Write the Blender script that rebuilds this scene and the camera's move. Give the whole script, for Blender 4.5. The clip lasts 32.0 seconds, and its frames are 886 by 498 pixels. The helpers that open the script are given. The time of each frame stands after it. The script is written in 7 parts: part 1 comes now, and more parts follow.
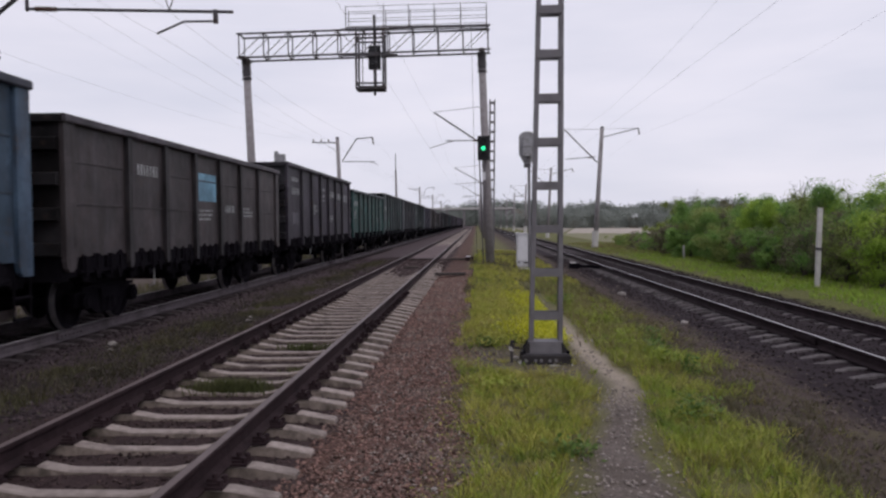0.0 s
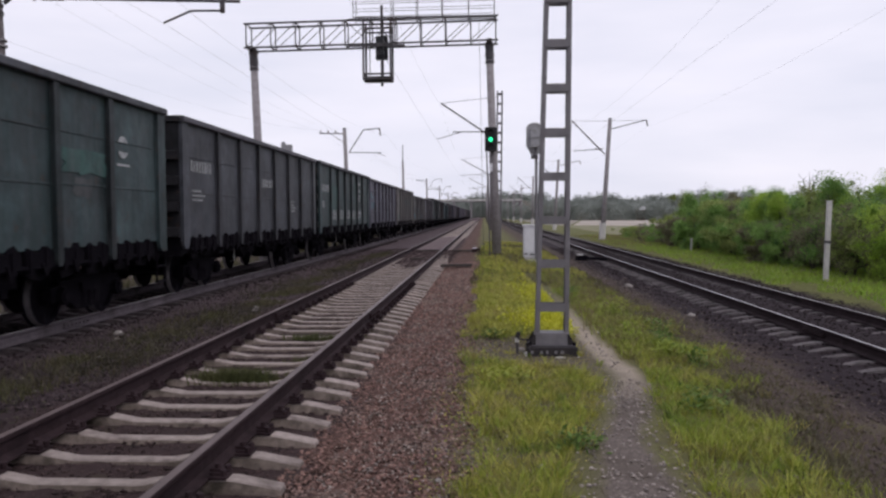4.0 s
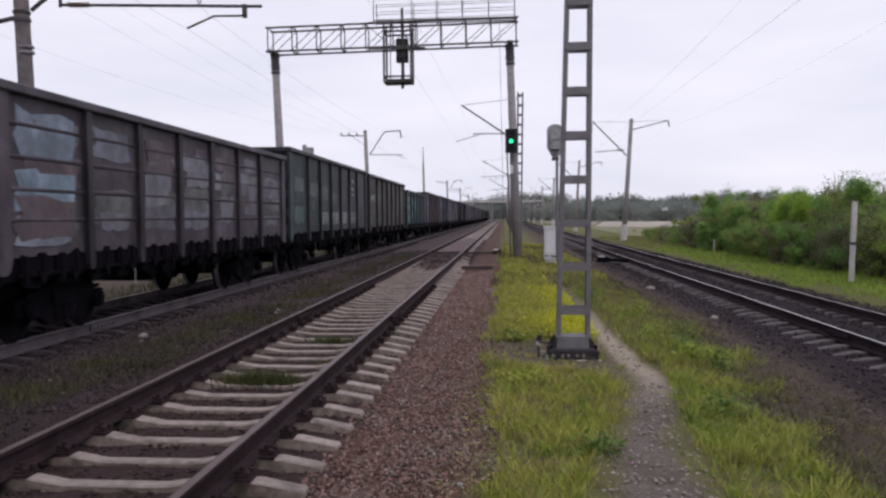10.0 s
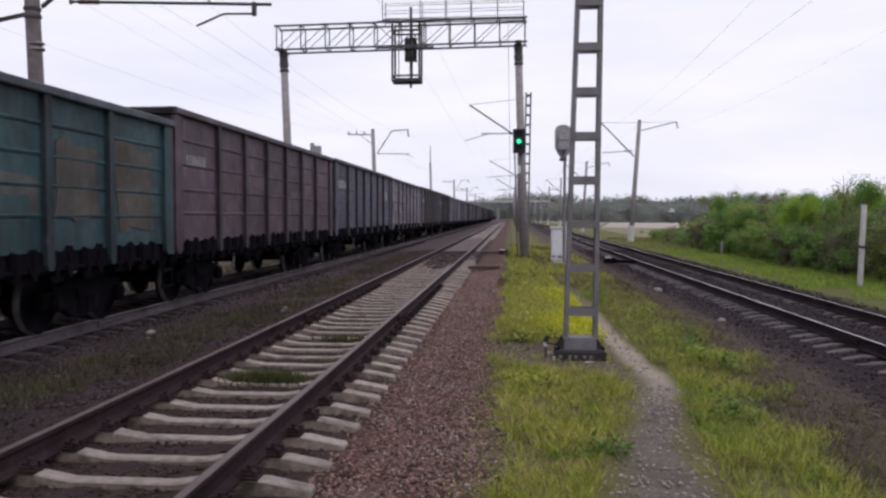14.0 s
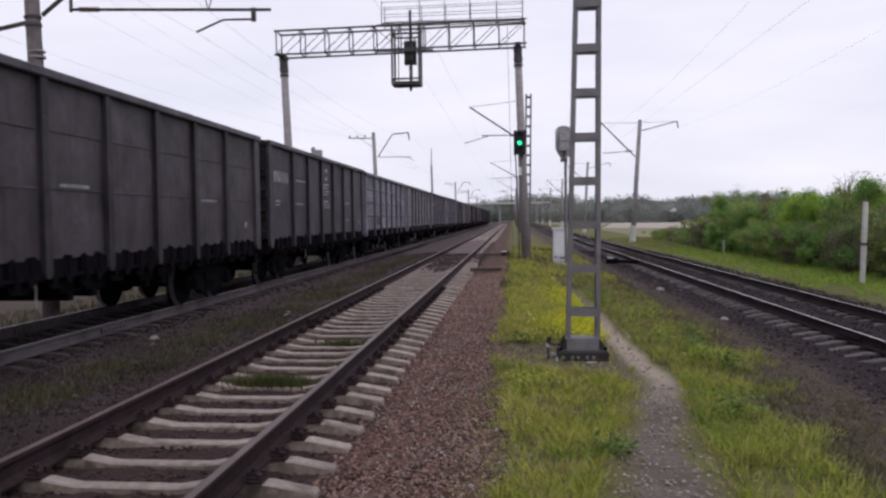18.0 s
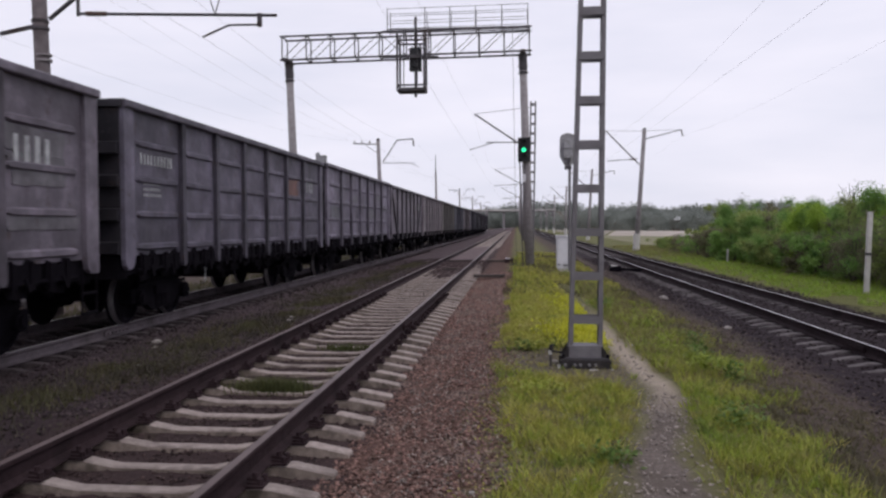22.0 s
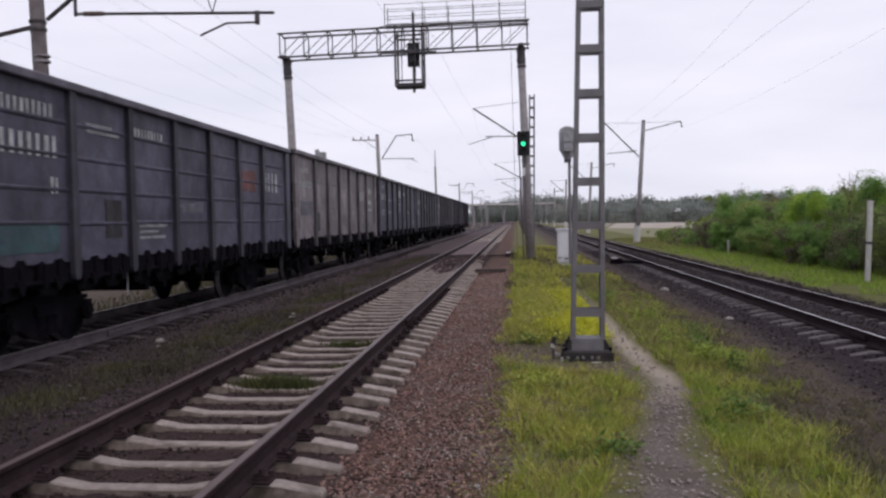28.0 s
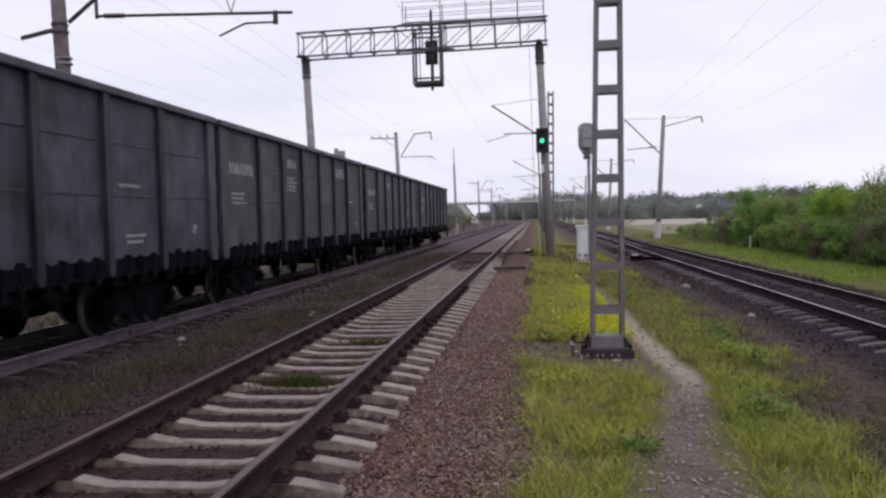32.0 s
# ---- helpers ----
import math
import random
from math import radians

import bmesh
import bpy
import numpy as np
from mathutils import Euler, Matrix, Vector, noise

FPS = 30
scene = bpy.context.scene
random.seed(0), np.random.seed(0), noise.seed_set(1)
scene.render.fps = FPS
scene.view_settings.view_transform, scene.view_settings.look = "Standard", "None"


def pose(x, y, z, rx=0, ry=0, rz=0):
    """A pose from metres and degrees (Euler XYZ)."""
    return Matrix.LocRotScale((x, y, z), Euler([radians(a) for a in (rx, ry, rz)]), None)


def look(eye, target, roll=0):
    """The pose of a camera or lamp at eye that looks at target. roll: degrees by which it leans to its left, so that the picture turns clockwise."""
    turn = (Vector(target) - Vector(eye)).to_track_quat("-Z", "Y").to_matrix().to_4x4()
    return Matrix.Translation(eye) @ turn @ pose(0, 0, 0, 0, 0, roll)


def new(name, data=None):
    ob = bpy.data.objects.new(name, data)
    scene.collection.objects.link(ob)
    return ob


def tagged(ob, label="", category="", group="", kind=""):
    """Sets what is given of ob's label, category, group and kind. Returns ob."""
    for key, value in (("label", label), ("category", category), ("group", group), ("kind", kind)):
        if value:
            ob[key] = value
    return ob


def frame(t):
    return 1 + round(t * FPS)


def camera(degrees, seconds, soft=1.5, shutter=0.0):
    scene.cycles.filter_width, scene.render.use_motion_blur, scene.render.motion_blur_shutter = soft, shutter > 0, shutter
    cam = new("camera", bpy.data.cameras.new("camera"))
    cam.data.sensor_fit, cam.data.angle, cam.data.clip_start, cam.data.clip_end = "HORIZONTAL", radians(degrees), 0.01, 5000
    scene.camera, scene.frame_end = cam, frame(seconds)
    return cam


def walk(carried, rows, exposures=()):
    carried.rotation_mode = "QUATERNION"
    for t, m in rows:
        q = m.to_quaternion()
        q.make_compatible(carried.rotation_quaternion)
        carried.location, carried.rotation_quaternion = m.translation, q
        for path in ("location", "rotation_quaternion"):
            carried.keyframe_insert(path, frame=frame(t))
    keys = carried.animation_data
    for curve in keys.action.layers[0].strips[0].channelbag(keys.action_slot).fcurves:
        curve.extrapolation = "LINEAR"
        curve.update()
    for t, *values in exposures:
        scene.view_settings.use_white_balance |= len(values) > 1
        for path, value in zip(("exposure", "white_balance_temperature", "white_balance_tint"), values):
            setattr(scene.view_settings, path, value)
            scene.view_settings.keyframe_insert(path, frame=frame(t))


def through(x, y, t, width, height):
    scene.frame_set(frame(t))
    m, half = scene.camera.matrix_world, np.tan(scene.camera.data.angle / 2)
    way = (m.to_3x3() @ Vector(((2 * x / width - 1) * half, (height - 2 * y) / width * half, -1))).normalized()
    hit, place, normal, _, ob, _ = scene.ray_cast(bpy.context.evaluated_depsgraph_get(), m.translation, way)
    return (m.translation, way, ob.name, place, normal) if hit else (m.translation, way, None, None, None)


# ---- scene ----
cam = camera(59.0, 32.0, soft=2.5, shutter=0.16)
PATH = [
    (0.0, pose(0.004, -0.011, 1.798, 88.138, 0.556, 2.446)),
    (0.5, pose(0.001, 0.005, 1.805, 88.346, 0.389, 2.820)),
    (1.0, pose(-0.009, -0.010, 1.806, 88.173, 0.158, 2.430)),
    (1.5, pose(0.000, 0.014, 1.794, 87.968, 0.006, 2.474)),
    (2.0, pose(-0.002, 0.011, 1.798, 87.430, 0.082, 2.515)),
    (2.5, pose(-0.005, 0.019, 1.799, 87.622, 0.497, 2.656)),
    (3.0, pose(0.001, 0.015, 1.794, 87.636, 0.528, 2.581)),
    (3.5, pose(0.012, 0.036, 1.781, 87.591, 0.399, 2.797)),
    (5.5, pose(0.014, 0.025, 1.811, 87.431, 0.056, 3.514)),
    (6.0, pose(-0.004, 0.009, 1.812, 87.928, -0.131, 3.999)),
    (6.5, pose(0.007, 0.019, 1.806, 87.553, 0.474, 3.608)),
    (7.0, pose(0.006, 0.013, 1.803, 87.938, -0.124, 3.845)),
    (7.5, pose(0.019, 0.014, 1.802, 87.736, -0.120, 4.138)),
    (8.0, pose(0.008, 0.014, 1.816, 87.888, -0.067, 3.986)),
    (8.5, pose(0.007, 0.004, 1.813, 87.925, 0.108, 4.254)),
    (9.0, pose(-0.001, 0.004, 1.812, 87.918, 0.307, 4.486)),
    (9.5, pose(0.000, 0.003, 1.808, 87.687, 0.543, 4.508)),
    (10.0, pose(0.009, 0.006, 1.811, 87.644, 0.485, 4.453)),
    (10.5, pose(-0.003, 0.004, 1.810, 87.499, 0.295, 4.155)),
    (11.0, pose(-0.001, 0.008, 1.813, 87.112, 0.008, 4.703)),
    (11.5, pose(-0.013, 0.003, 1.811, 87.351, 0.163, 4.660)),
    (12.0, pose(-0.011, 0.006, 1.812, 87.028, 0.198, 4.603)),
    (12.5, pose(-0.019, 0.016, 1.816, 86.609, -0.102, 5.210)),
    (13.0, pose(-0.022, 0.015, 1.816, 87.012, 0.067, 4.932)),
    (13.5, pose(-0.016, 0.026, 1.816, 87.583, -0.039, 4.951)),
    (15.5, pose(-0.009, -0.019, 1.809, 87.648, 0.338, 4.526)),
    (16.0, pose(0.002, -0.004, 1.812, 88.009, 0.377, 4.199)),
    (16.5, pose(0.014, 0.016, 1.809, 87.873, -0.234, 3.825)),
    (17.0, pose(0.008, 0.012, 1.811, 87.693, 0.045, 4.180)),
    (17.5, pose(0.008, -0.003, 1.819, 87.493, 0.252, 4.820)),
    (18.0, pose(-0.003, -0.006, 1.814, 87.787, 0.685, 5.059)),
    (18.5, pose(0.003, -0.017, 1.817, 88.326, 0.892, 5.341)),
    (19.0, pose(0.006, -0.019, 1.824, 88.226, 0.821, 5.796)),
    (19.5, pose(0.010, -0.031, 1.820, 88.342, 1.116, 6.125)),
    (20.0, pose(0.012, -0.007, 1.817, 87.826, 1.054, 6.072)),
    (20.5, pose(0.017, -0.019, 1.819, 87.753, 0.709, 5.512)),
    (21.0, pose(0.011, -0.018, 1.816, 88.311, 0.694, 5.775)),
    (21.5, pose(0.007, -0.014, 1.816, 88.368, 0.377, 5.370)),
    (22.0, pose(0.004, -0.010, 1.812, 88.253, 0.189, 5.338)),
    (22.5, pose(0.003, -0.025, 1.814, 87.747, 0.377, 4.760)),
    (23.0, pose(0.003, -0.012, 1.812, 87.588, 0.582, 4.921)),
    (23.5, pose(0.002, -0.012, 1.821, 87.360, 0.849, 5.074)),
    (24.0, pose(0.011, -0.010, 1.808, 87.855, 0.955, 5.032)),
    (24.5, pose(0.004, -0.018, 1.817, 87.688, 1.225, 5.466)),
    (25.0, pose(0.000, -0.039, 1.815, 87.883, 1.340, 5.783)),
    (25.5, pose(0.009, -0.038, 1.817, 87.929, 1.518, 6.162)),
    (27.5, pose(0.003, -0.026, 1.820, 88.129, 0.940, 5.483)),
    (28.0, pose(-0.005, -0.032, 1.813, 87.889, 1.028, 5.350)),
    (28.5, pose(-0.014, -0.018, 1.811, 87.647, 1.100, 5.704)),
    (29.0, pose(-0.003, -0.031, 1.813, 87.754, 1.126, 5.336)),
    (29.5, pose(0.007, -0.023, 1.811, 87.778, 0.986, 5.503)),
    (30.0, pose(-0.002, -0.033, 1.810, 87.763, 0.976, 5.760)),
    (30.5, pose(-0.002, -0.016, 1.815, 87.779, 0.823, 5.866)),
    (31.0, pose(-0.007, -0.011, 1.810, 87.872, 0.776, 6.017)),
    (31.5, pose(-0.001, -0.016, 1.815, 87.816, 1.177, 6.399)),
    (32.0, pose(0.007, -0.021, 1.814, 87.754, 1.415, 6.760)),
]
EXPOSURES = [(0, -0.17), (1.5, -0.07), (6, 0.0), (10, 0.0), (11, 0.06), (13, 0.12), (15.5, 0.03), (18.0, 0.03), (19, -0.05), (20, 0.0), (22, -0.03), (24, 0.08), (25, 0.0), (28, 0.0), (29, 0.08), (32, 0.06)]
walk(cam, PATH, EXPOSURES)

# ---- light ----
world = bpy.data.worlds.new("sky")
scene.world = world
world.use_nodes = True
wn, wl = world.node_tree.nodes, world.node_tree.links
wn.clear()
sky_out, sky_bg = wn.new("ShaderNodeOutputWorld"), wn.new("ShaderNodeBackground")
sky = wn.new("ShaderNodeTexSky")
sky.sky_type, sky.sun_disc = "NISHITA", False
sky.sun_elevation, sky.sun_rotation = radians(48), radians(70)
sky_dim = wn.new("ShaderNodeVectorMath")
sky_dim.operation = "SCALE"
sky_dim.inputs["Scale"].default_value = 0.09
wl.new(sky.outputs[0], sky_dim.inputs[0])
sky_co = wn.new("ShaderNodeTexCoord")
sky_map = wn.new("ShaderNodeMapping")
sky_map.inputs["Scale"].default_value = (1.0, 1.0, 5.0)
cloud = wn.new("ShaderNodeTexNoise")
cloud.inputs["Scale"].default_value, cloud.inputs["Detail"].default_value = 2.2, 5
wl.new(sky_co.outputs["Generated"], sky_map.inputs[0])
wl.new(sky_map.outputs[0], cloud.inputs["Vector"])
cloud_ramp = wn.new("ShaderNodeValToRGB")
cloud_ramp.color_ramp.elements[0].position, cloud_ramp.color_ramp.elements[0].color = 0.32, (0.785, 0.79, 0.93, 1)
cloud_ramp.color_ramp.elements[1].position, cloud_ramp.color_ramp.elements[1].color = 0.66, (0.965, 0.935, 1.06, 1)
wl.new(cloud.outputs["Fac"], cloud_ramp.inputs[0])
sky_mix = wn.new("ShaderNodeMix")
sky_mix.data_type = "RGBA"
sky_mix.inputs["Factor"].default_value = 0.93
wl.new(sky_dim.outputs[0], sky_mix.inputs["A"])
wl.new(cloud_ramp.outputs[0], sky_mix.inputs["B"])
wl.new(sky_mix.outputs["Result"], sky_bg.inputs[0])
wl.new(sky_bg.outputs[0], sky_out.inputs[0])

sun_data = bpy.data.lights.new("sun", "SUN")
sun_data.energy, sun_data.angle, sun_data.color = 0.8, radians(30), (1.0, 0.97, 0.93)
sun = new("sun", sun_data)
sun.matrix_world = look((30, -20, 60), (0, 12, 0))



# ---- materials ----
def nodes_of(name):
    m = bpy.data.materials.new(name)
    m.use_nodes = True
    return m, m.node_tree.nodes, m.node_tree.links, m.node_tree.nodes["Principled BSDF"]


def noise_node(n, l, vec, scale, detail=5, rough=0.6):
    t = n.new("ShaderNodeTexNoise")
    t.inputs["Scale"].default_value, t.inputs["Detail"].default_value, t.inputs["Roughness"].default_value = scale, detail, rough
    l.new(vec, t.inputs["Vector"])
    return t.outputs["Fac"]


def ramp_node(n, l, fac, a, b, ca=(0, 0, 0), cb=(1, 1, 1)):
    r = n.new("ShaderNodeValToRGB")
    r.color_ramp.elements[0].position, r.color_ramp.elements[1].position = a, b
    r.color_ramp.elements[0].color, r.color_ramp.elements[1].color = (*ca, 1), (*cb, 1)
    l.new(fac, r.inputs[0])
    return r.outputs[0]


def mix_node(n, l, fac, a, b, mode="MIX"):
    m = n.new("ShaderNodeMix")
    m.data_type, m.blend_type = "RGBA", mode
    for key, v in (("Factor", fac), ("A", a), ("B", b)):
        if isinstance(v, (int, float)):
            m.inputs[key].default_value = v
        elif isinstance(v, tuple):
            m.inputs[key].default_value = (*v, 1)
        else:
            l.new(v, m.inputs[key])
    return m.outputs["Result"]


def math_node(n, l, op, a, b=0.0):
    m = n.new("ShaderNodeMath")
    m.operation = op
    for i, v in enumerate((a, b)):
        if isinstance(v, (int, float)):
            m.inputs[i].default_value = v
        else:
            l.new(v, m.inputs[i])
    return m.outputs[0]


def bump_node(n, l, bsdf, height, strength, distance=0.02):
    b = n.new("ShaderNodeBump")
    b.inputs["Strength"].default_value, b.inputs["Distance"].default_value = strength, distance
    l.new(height, b.inputs["Height"])
    l.new(b.outputs[0], bsdf.inputs["Normal"])


def surface(name, c1, c2, scale=6.0, stain=None, stain_scale=0.8, rough=0.8, metal=0.0, bump=0.3, local=False, vary=0.0, island=0.0, cover=0.5, spec=0.3):
    """Grain between c1 and c2, broad stains, fine relief."""
    m, n, l, bsdf = nodes_of(name)
    vec = n.new("ShaderNodeTexCoord").outputs["Object"] if local else n.new("ShaderNodeNewGeometry").outputs["Position"]
    col = mix_node(n, l, ramp_node(n, l, noise_node(n, l, vec, scale), 0.35, 0.65), c1, c2)
    if stain:
        col = mix_node(n, l, ramp_node(n, l, noise_node(n, l, vec, stain_scale, 6), cover, cover + 0.18), col, stain)
    if vary or island:
        src = n.new("ShaderNodeObjectInfo").outputs["Random"] if vary else n.new("ShaderNodeNewGeometry").outputs["Random Per Island"]
        k = vary or island
        dark = math_node(n, l, "ADD", math_node(n, l, "MULTIPLY", src, 2 * k), 1 - k)
        hsv = n.new("ShaderNodeHueSaturation")
        l.new(dark, hsv.inputs["Value"])
        l.new(col, hsv.inputs["Color"])
        col = hsv.outputs[0]
    l.new(col, bsdf.inputs["Base Color"])
    bsdf.inputs["Roughness"].default_value, bsdf.inputs["Metallic"].default_value = rough, metal
    bsdf.inputs["Specular IOR Level"].default_value = spec
    if bump:
        bump_node(n, l, bsdf, noise_node(n, l, vec, scale * 4, 4), bump)
    return m


def wagon_paint(name, rough=0.56, wear=0.58):
    """Weathered paint in the colour of the object, with rust, dust and vertical streaks."""
    m, n, l, bsdf = nodes_of(name)
    info = n.new("ShaderNodeObjectInfo")
    base = n.new("ShaderNodeTexCoord").outputs["Object"]
    off = n.new("ShaderNodeVectorMath")
    off.operation = "ADD"
    l.new(base, off.inputs[0])
    rnd = n.new("ShaderNodeCombineXYZ")
    l.new(math_node(n, l, "MULTIPLY", info.outputs["Random"], 40.0), rnd.inputs[1])
    l.new(rnd.outputs[0], off.inputs[1])
    vec = off.outputs[0]
    stretch = n.new("ShaderNodeMapping")
    stretch.inputs["Scale"].default_value = (1, 9, 0.7)
    l.new(vec, stretch.inputs[0])
    tone = ramp_node(n, l, noise_node(n, l, vec, 1.1, 6), 0.3, 0.7, (0.42, 0.39, 0.43), (1.32, 1.27, 1.36))
    col = mix_node(n, l, 1.0, info.outputs["Color"], tone, "MULTIPLY")
    blotch = ramp_node(n, l, noise_node(n, l, vec, 1.7, 8, 0.7), 0.47, 0.62)
    paler = mix_node(n, l, 1.0, col, (1.75, 1.7, 1.75), "MULTIPLY")
    col = mix_node(n, l, math_node(n, l, "MULTIPLY", blotch, 0.68), col, paler)
    streak = ramp_node(n, l, noise_node(n, l, stretch.outputs[0], 1.0, 5), 0.42, 0.75)
    col = mix_node(n, l, math_node(n, l, "MULTIPLY", streak, 0.34), col, (0.105, 0.098, 0.11))
    scuff = ramp_node(n, l, noise_node(n, l, vec, 5.5, 8, 0.75), 0.6, 0.78)
    col = mix_node(n, l, math_node(n, l, "MULTIPLY", scuff, 0.3), col, (0.22, 0.21, 0.22))
    rust = ramp_node(n, l, noise_node(n, l, vec, 3.3, 8, 0.7), wear, wear + 0.1)
    col = mix_node(n, l, math_node(n, l, "MULTIPLY", rust, 0.7), col, (0.055, 0.036, 0.03))
    l.new(col, bsdf.inputs["Base Color"])
    bsdf.inputs["Roughness"].default_value = rough
    bsdf.inputs["Specular IOR Level"].default_value = 0.2
    bump_node(n, l, bsdf, noise_node(n, l, vec, 1.5, 4, 0.45), 0.6, 0.07)
    return m


M_PAINT = wagon_paint("weathered_wagon_paint")
M_LETTER = surface("faded_white_lettering", (0.46, 0.46, 0.47), (0.24, 0.245, 0.25), 6, rough=0.7, bump=0.1, local=True)
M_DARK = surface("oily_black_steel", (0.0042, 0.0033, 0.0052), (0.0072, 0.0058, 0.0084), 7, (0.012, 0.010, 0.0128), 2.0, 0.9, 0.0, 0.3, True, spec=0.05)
M_TREAD = surface("polished_wheel_tread", (0.34, 0.32, 0.33), (0.20, 0.19, 0.19), 9, None, 1, 0.4, 0.7, 0.05, True)
M_SHOE = surface("grimy_black_steel", (0.022, 0.019, 0.020), (0.042, 0.036, 0.036), 9, (0.07, 0.058, 0.052), 3.0, 0.8, 0.1, 0.3)
M_RAILTOP = surface("worn_rail_steel", (0.145, 0.108, 0.104), (0.10, 0.073, 0.069), 3, (0.07, 0.046, 0.04), 0.5, 0.5, 0.2, 0.1, cover=0.62)
M_SHINE = surface("bright_rail_steel", (0.88, 0.86, 0.88), (0.66, 0.64, 0.66), 3, None, 0.5, 0.3, 0.5, 0.05)
M_RUST = surface("rusty_rail_side", (0.02424, 0.01457, 0.01664), (0.03838, 0.02444, 0.02704), 9, (0.01515, 0.0094, 0.01092), 1.4, 0.85, 0.0, 0.3, spec=0.1)
M_BLACKRAIL = surface("grimy_rail_side", (0.027, 0.0195, 0.0215), (0.038, 0.0275, 0.030), 9, (0.019, 0.0135, 0.015), 1.4, 0.9, 0.0, 0.3, spec=0.06)
M_DUSTRAIL = surface("dusty_grey_rail_side", (0.1263, 0.1034, 0.1144), (0.08282, 0.06768, 0.07488), 9, (0.04242, 0.0329, 0.03536), 1.0, 0.85, 0.0, 0.3)
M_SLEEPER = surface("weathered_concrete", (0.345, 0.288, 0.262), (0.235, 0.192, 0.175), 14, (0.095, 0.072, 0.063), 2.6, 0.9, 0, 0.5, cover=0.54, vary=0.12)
# sleeper side faces: darker and browner than the tops
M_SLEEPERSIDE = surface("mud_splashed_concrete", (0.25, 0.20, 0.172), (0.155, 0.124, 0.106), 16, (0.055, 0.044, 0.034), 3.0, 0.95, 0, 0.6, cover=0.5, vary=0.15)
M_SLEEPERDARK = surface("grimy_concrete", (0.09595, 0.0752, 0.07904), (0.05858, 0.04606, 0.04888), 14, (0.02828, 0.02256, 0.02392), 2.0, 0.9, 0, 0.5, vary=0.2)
M_SLEEPERGREY = surface("grey_sleeper_concrete", (0.145, 0.127, 0.13), (0.088, 0.077, 0.079), 14, (0.030, 0.024, 0.024), 2.0, 0.9, 0, 0.5, cover=0.48, vary=0.2)
M_DULLTOP = surface("dull_rail_top", (0.46, 0.43, 0.43), (0.33, 0.30, 0.30), 6, (0.22, 0.20, 0.20), 1.0, 0.6, 0.2, 0.1)
M_CONCRETE = surface("mast_concrete", (0.305, 0.28, 0.288), (0.225, 0.204, 0.21), 5, (0.16, 0.142, 0.144), 1.3, 0.9, 0, 0.35, cover=0.58)
M_CONCDARK = surface("sooty_mast_concrete", (0.15, 0.128, 0.132), (0.105, 0.088, 0.092), 5, (0.075, 0.062, 0.064), 1.3, 0.9, 0, 0.35, cover=0.55)
M_PALECONC = surface("pale_concrete", (0.55, 0.53, 0.51), (0.45, 0.43, 0.41), 6, (0.27, 0.25, 0.23), 2.0, 0.9, 0, 0.35, cover=0.6)
M_GALV = surface("grey_painted_steel", (0.20, 0.188, 0.20), (0.15, 0.14, 0.148), 5, (0.10, 0.082, 0.075), 1.6, 0.6, 0.25, 0.15, cover=0.62)
M_TRUSS = surface("dark_weathered_steel", (0.060, 0.055, 0.062), (0.10, 0.093, 0.10), 5, (0.05, 0.035, 0.03), 1.6, 0.65, 0.3, 0.15)
M_BLACK = surface("black_signal_enamel", (0.012, 0.012, 0.013), (0.022, 0.022, 0.024), 12, None, 1, 0.45, 0, 0.05)
M_SIGGREY = surface("grey_signal_enamel", (0.34, 0.335, 0.35), (0.28, 0.275, 0.29), 8, (0.2, 0.19, 0.19), 2.0, 0.6, 0, 0.1)
M_CABINET = surface("white_cabinet_paint", (0.70, 0.69, 0.72), (0.62, 0.61, 0.64), 5, (0.42, 0.40, 0.41), 1.4, 0.5, 0, 0.1, cover=0.6)
M_INSUL = surface("brown_insulator_glaze", (0.10, 0.06, 0.045), (0.07, 0.045, 0.035), 20, None, 1, 0.25, 0, 0.0)
M_WIRE = surface("overhead_wire", (0.09, 0.085, 0.09), (0.06, 0.055, 0.06), 4, None, 1, 0.6, 0.4, 0.0)
M_PLANK = surface("tarred_timber", (0.045, 0.036, 0.033), (0.075, 0.06, 0.055), 12, None, 1, 0.9, 0, 0.5)
M_STONE = surface("ballast_stones", (0.225, 0.132, 0.11), (0.10, 0.06, 0.051), 18, (0.18, 0.13, 0.112), 1.1, 0.92, 0, 0.3, island=0.5)
M_STONEMIX = surface("mixed_ballast_stones", (0.30, 0.255, 0.23), (0.075, 0.05, 0.042), 30, (0.16, 0.085, 0.06), 3.0, 0.92, 0, 0.3, island=0.6)
M_STONEDRAB = surface("drab_brown_stones", (0.135, 0.105, 0.096), (0.075, 0.058, 0.053), 18, (0.10, 0.078, 0.07), 1.1, 0.92, 0, 0.3, island=0.4)
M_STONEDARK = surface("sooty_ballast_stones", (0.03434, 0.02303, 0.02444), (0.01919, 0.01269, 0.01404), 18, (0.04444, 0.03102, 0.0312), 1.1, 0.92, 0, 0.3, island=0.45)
M_STONEBLACK = surface("black_ballast_stones", (0.029, 0.0195, 0.0215), (0.016, 0.0108, 0.0125), 18, (0.037, 0.026, 0.026), 1.1, 0.92, 0, 0.3, island=0.45)
M_STONEMID = surface("dull_brown_stones", (0.08484, 0.06016, 0.06448), (0.04545, 0.03196, 0.03536), 18, (0.106, 0.07708, 0.08112), 1.1, 0.92, 0, 0.3, island=0.5)
M_STONEGAP = surface("brown_ballast_stones", (0.06666, 0.0423, 0.04056), (0.03434, 0.02162, 0.02184), 18, (0.07272, 0.04982, 0.04784), 1.1, 0.92, 0, 0.3, island=0.45)
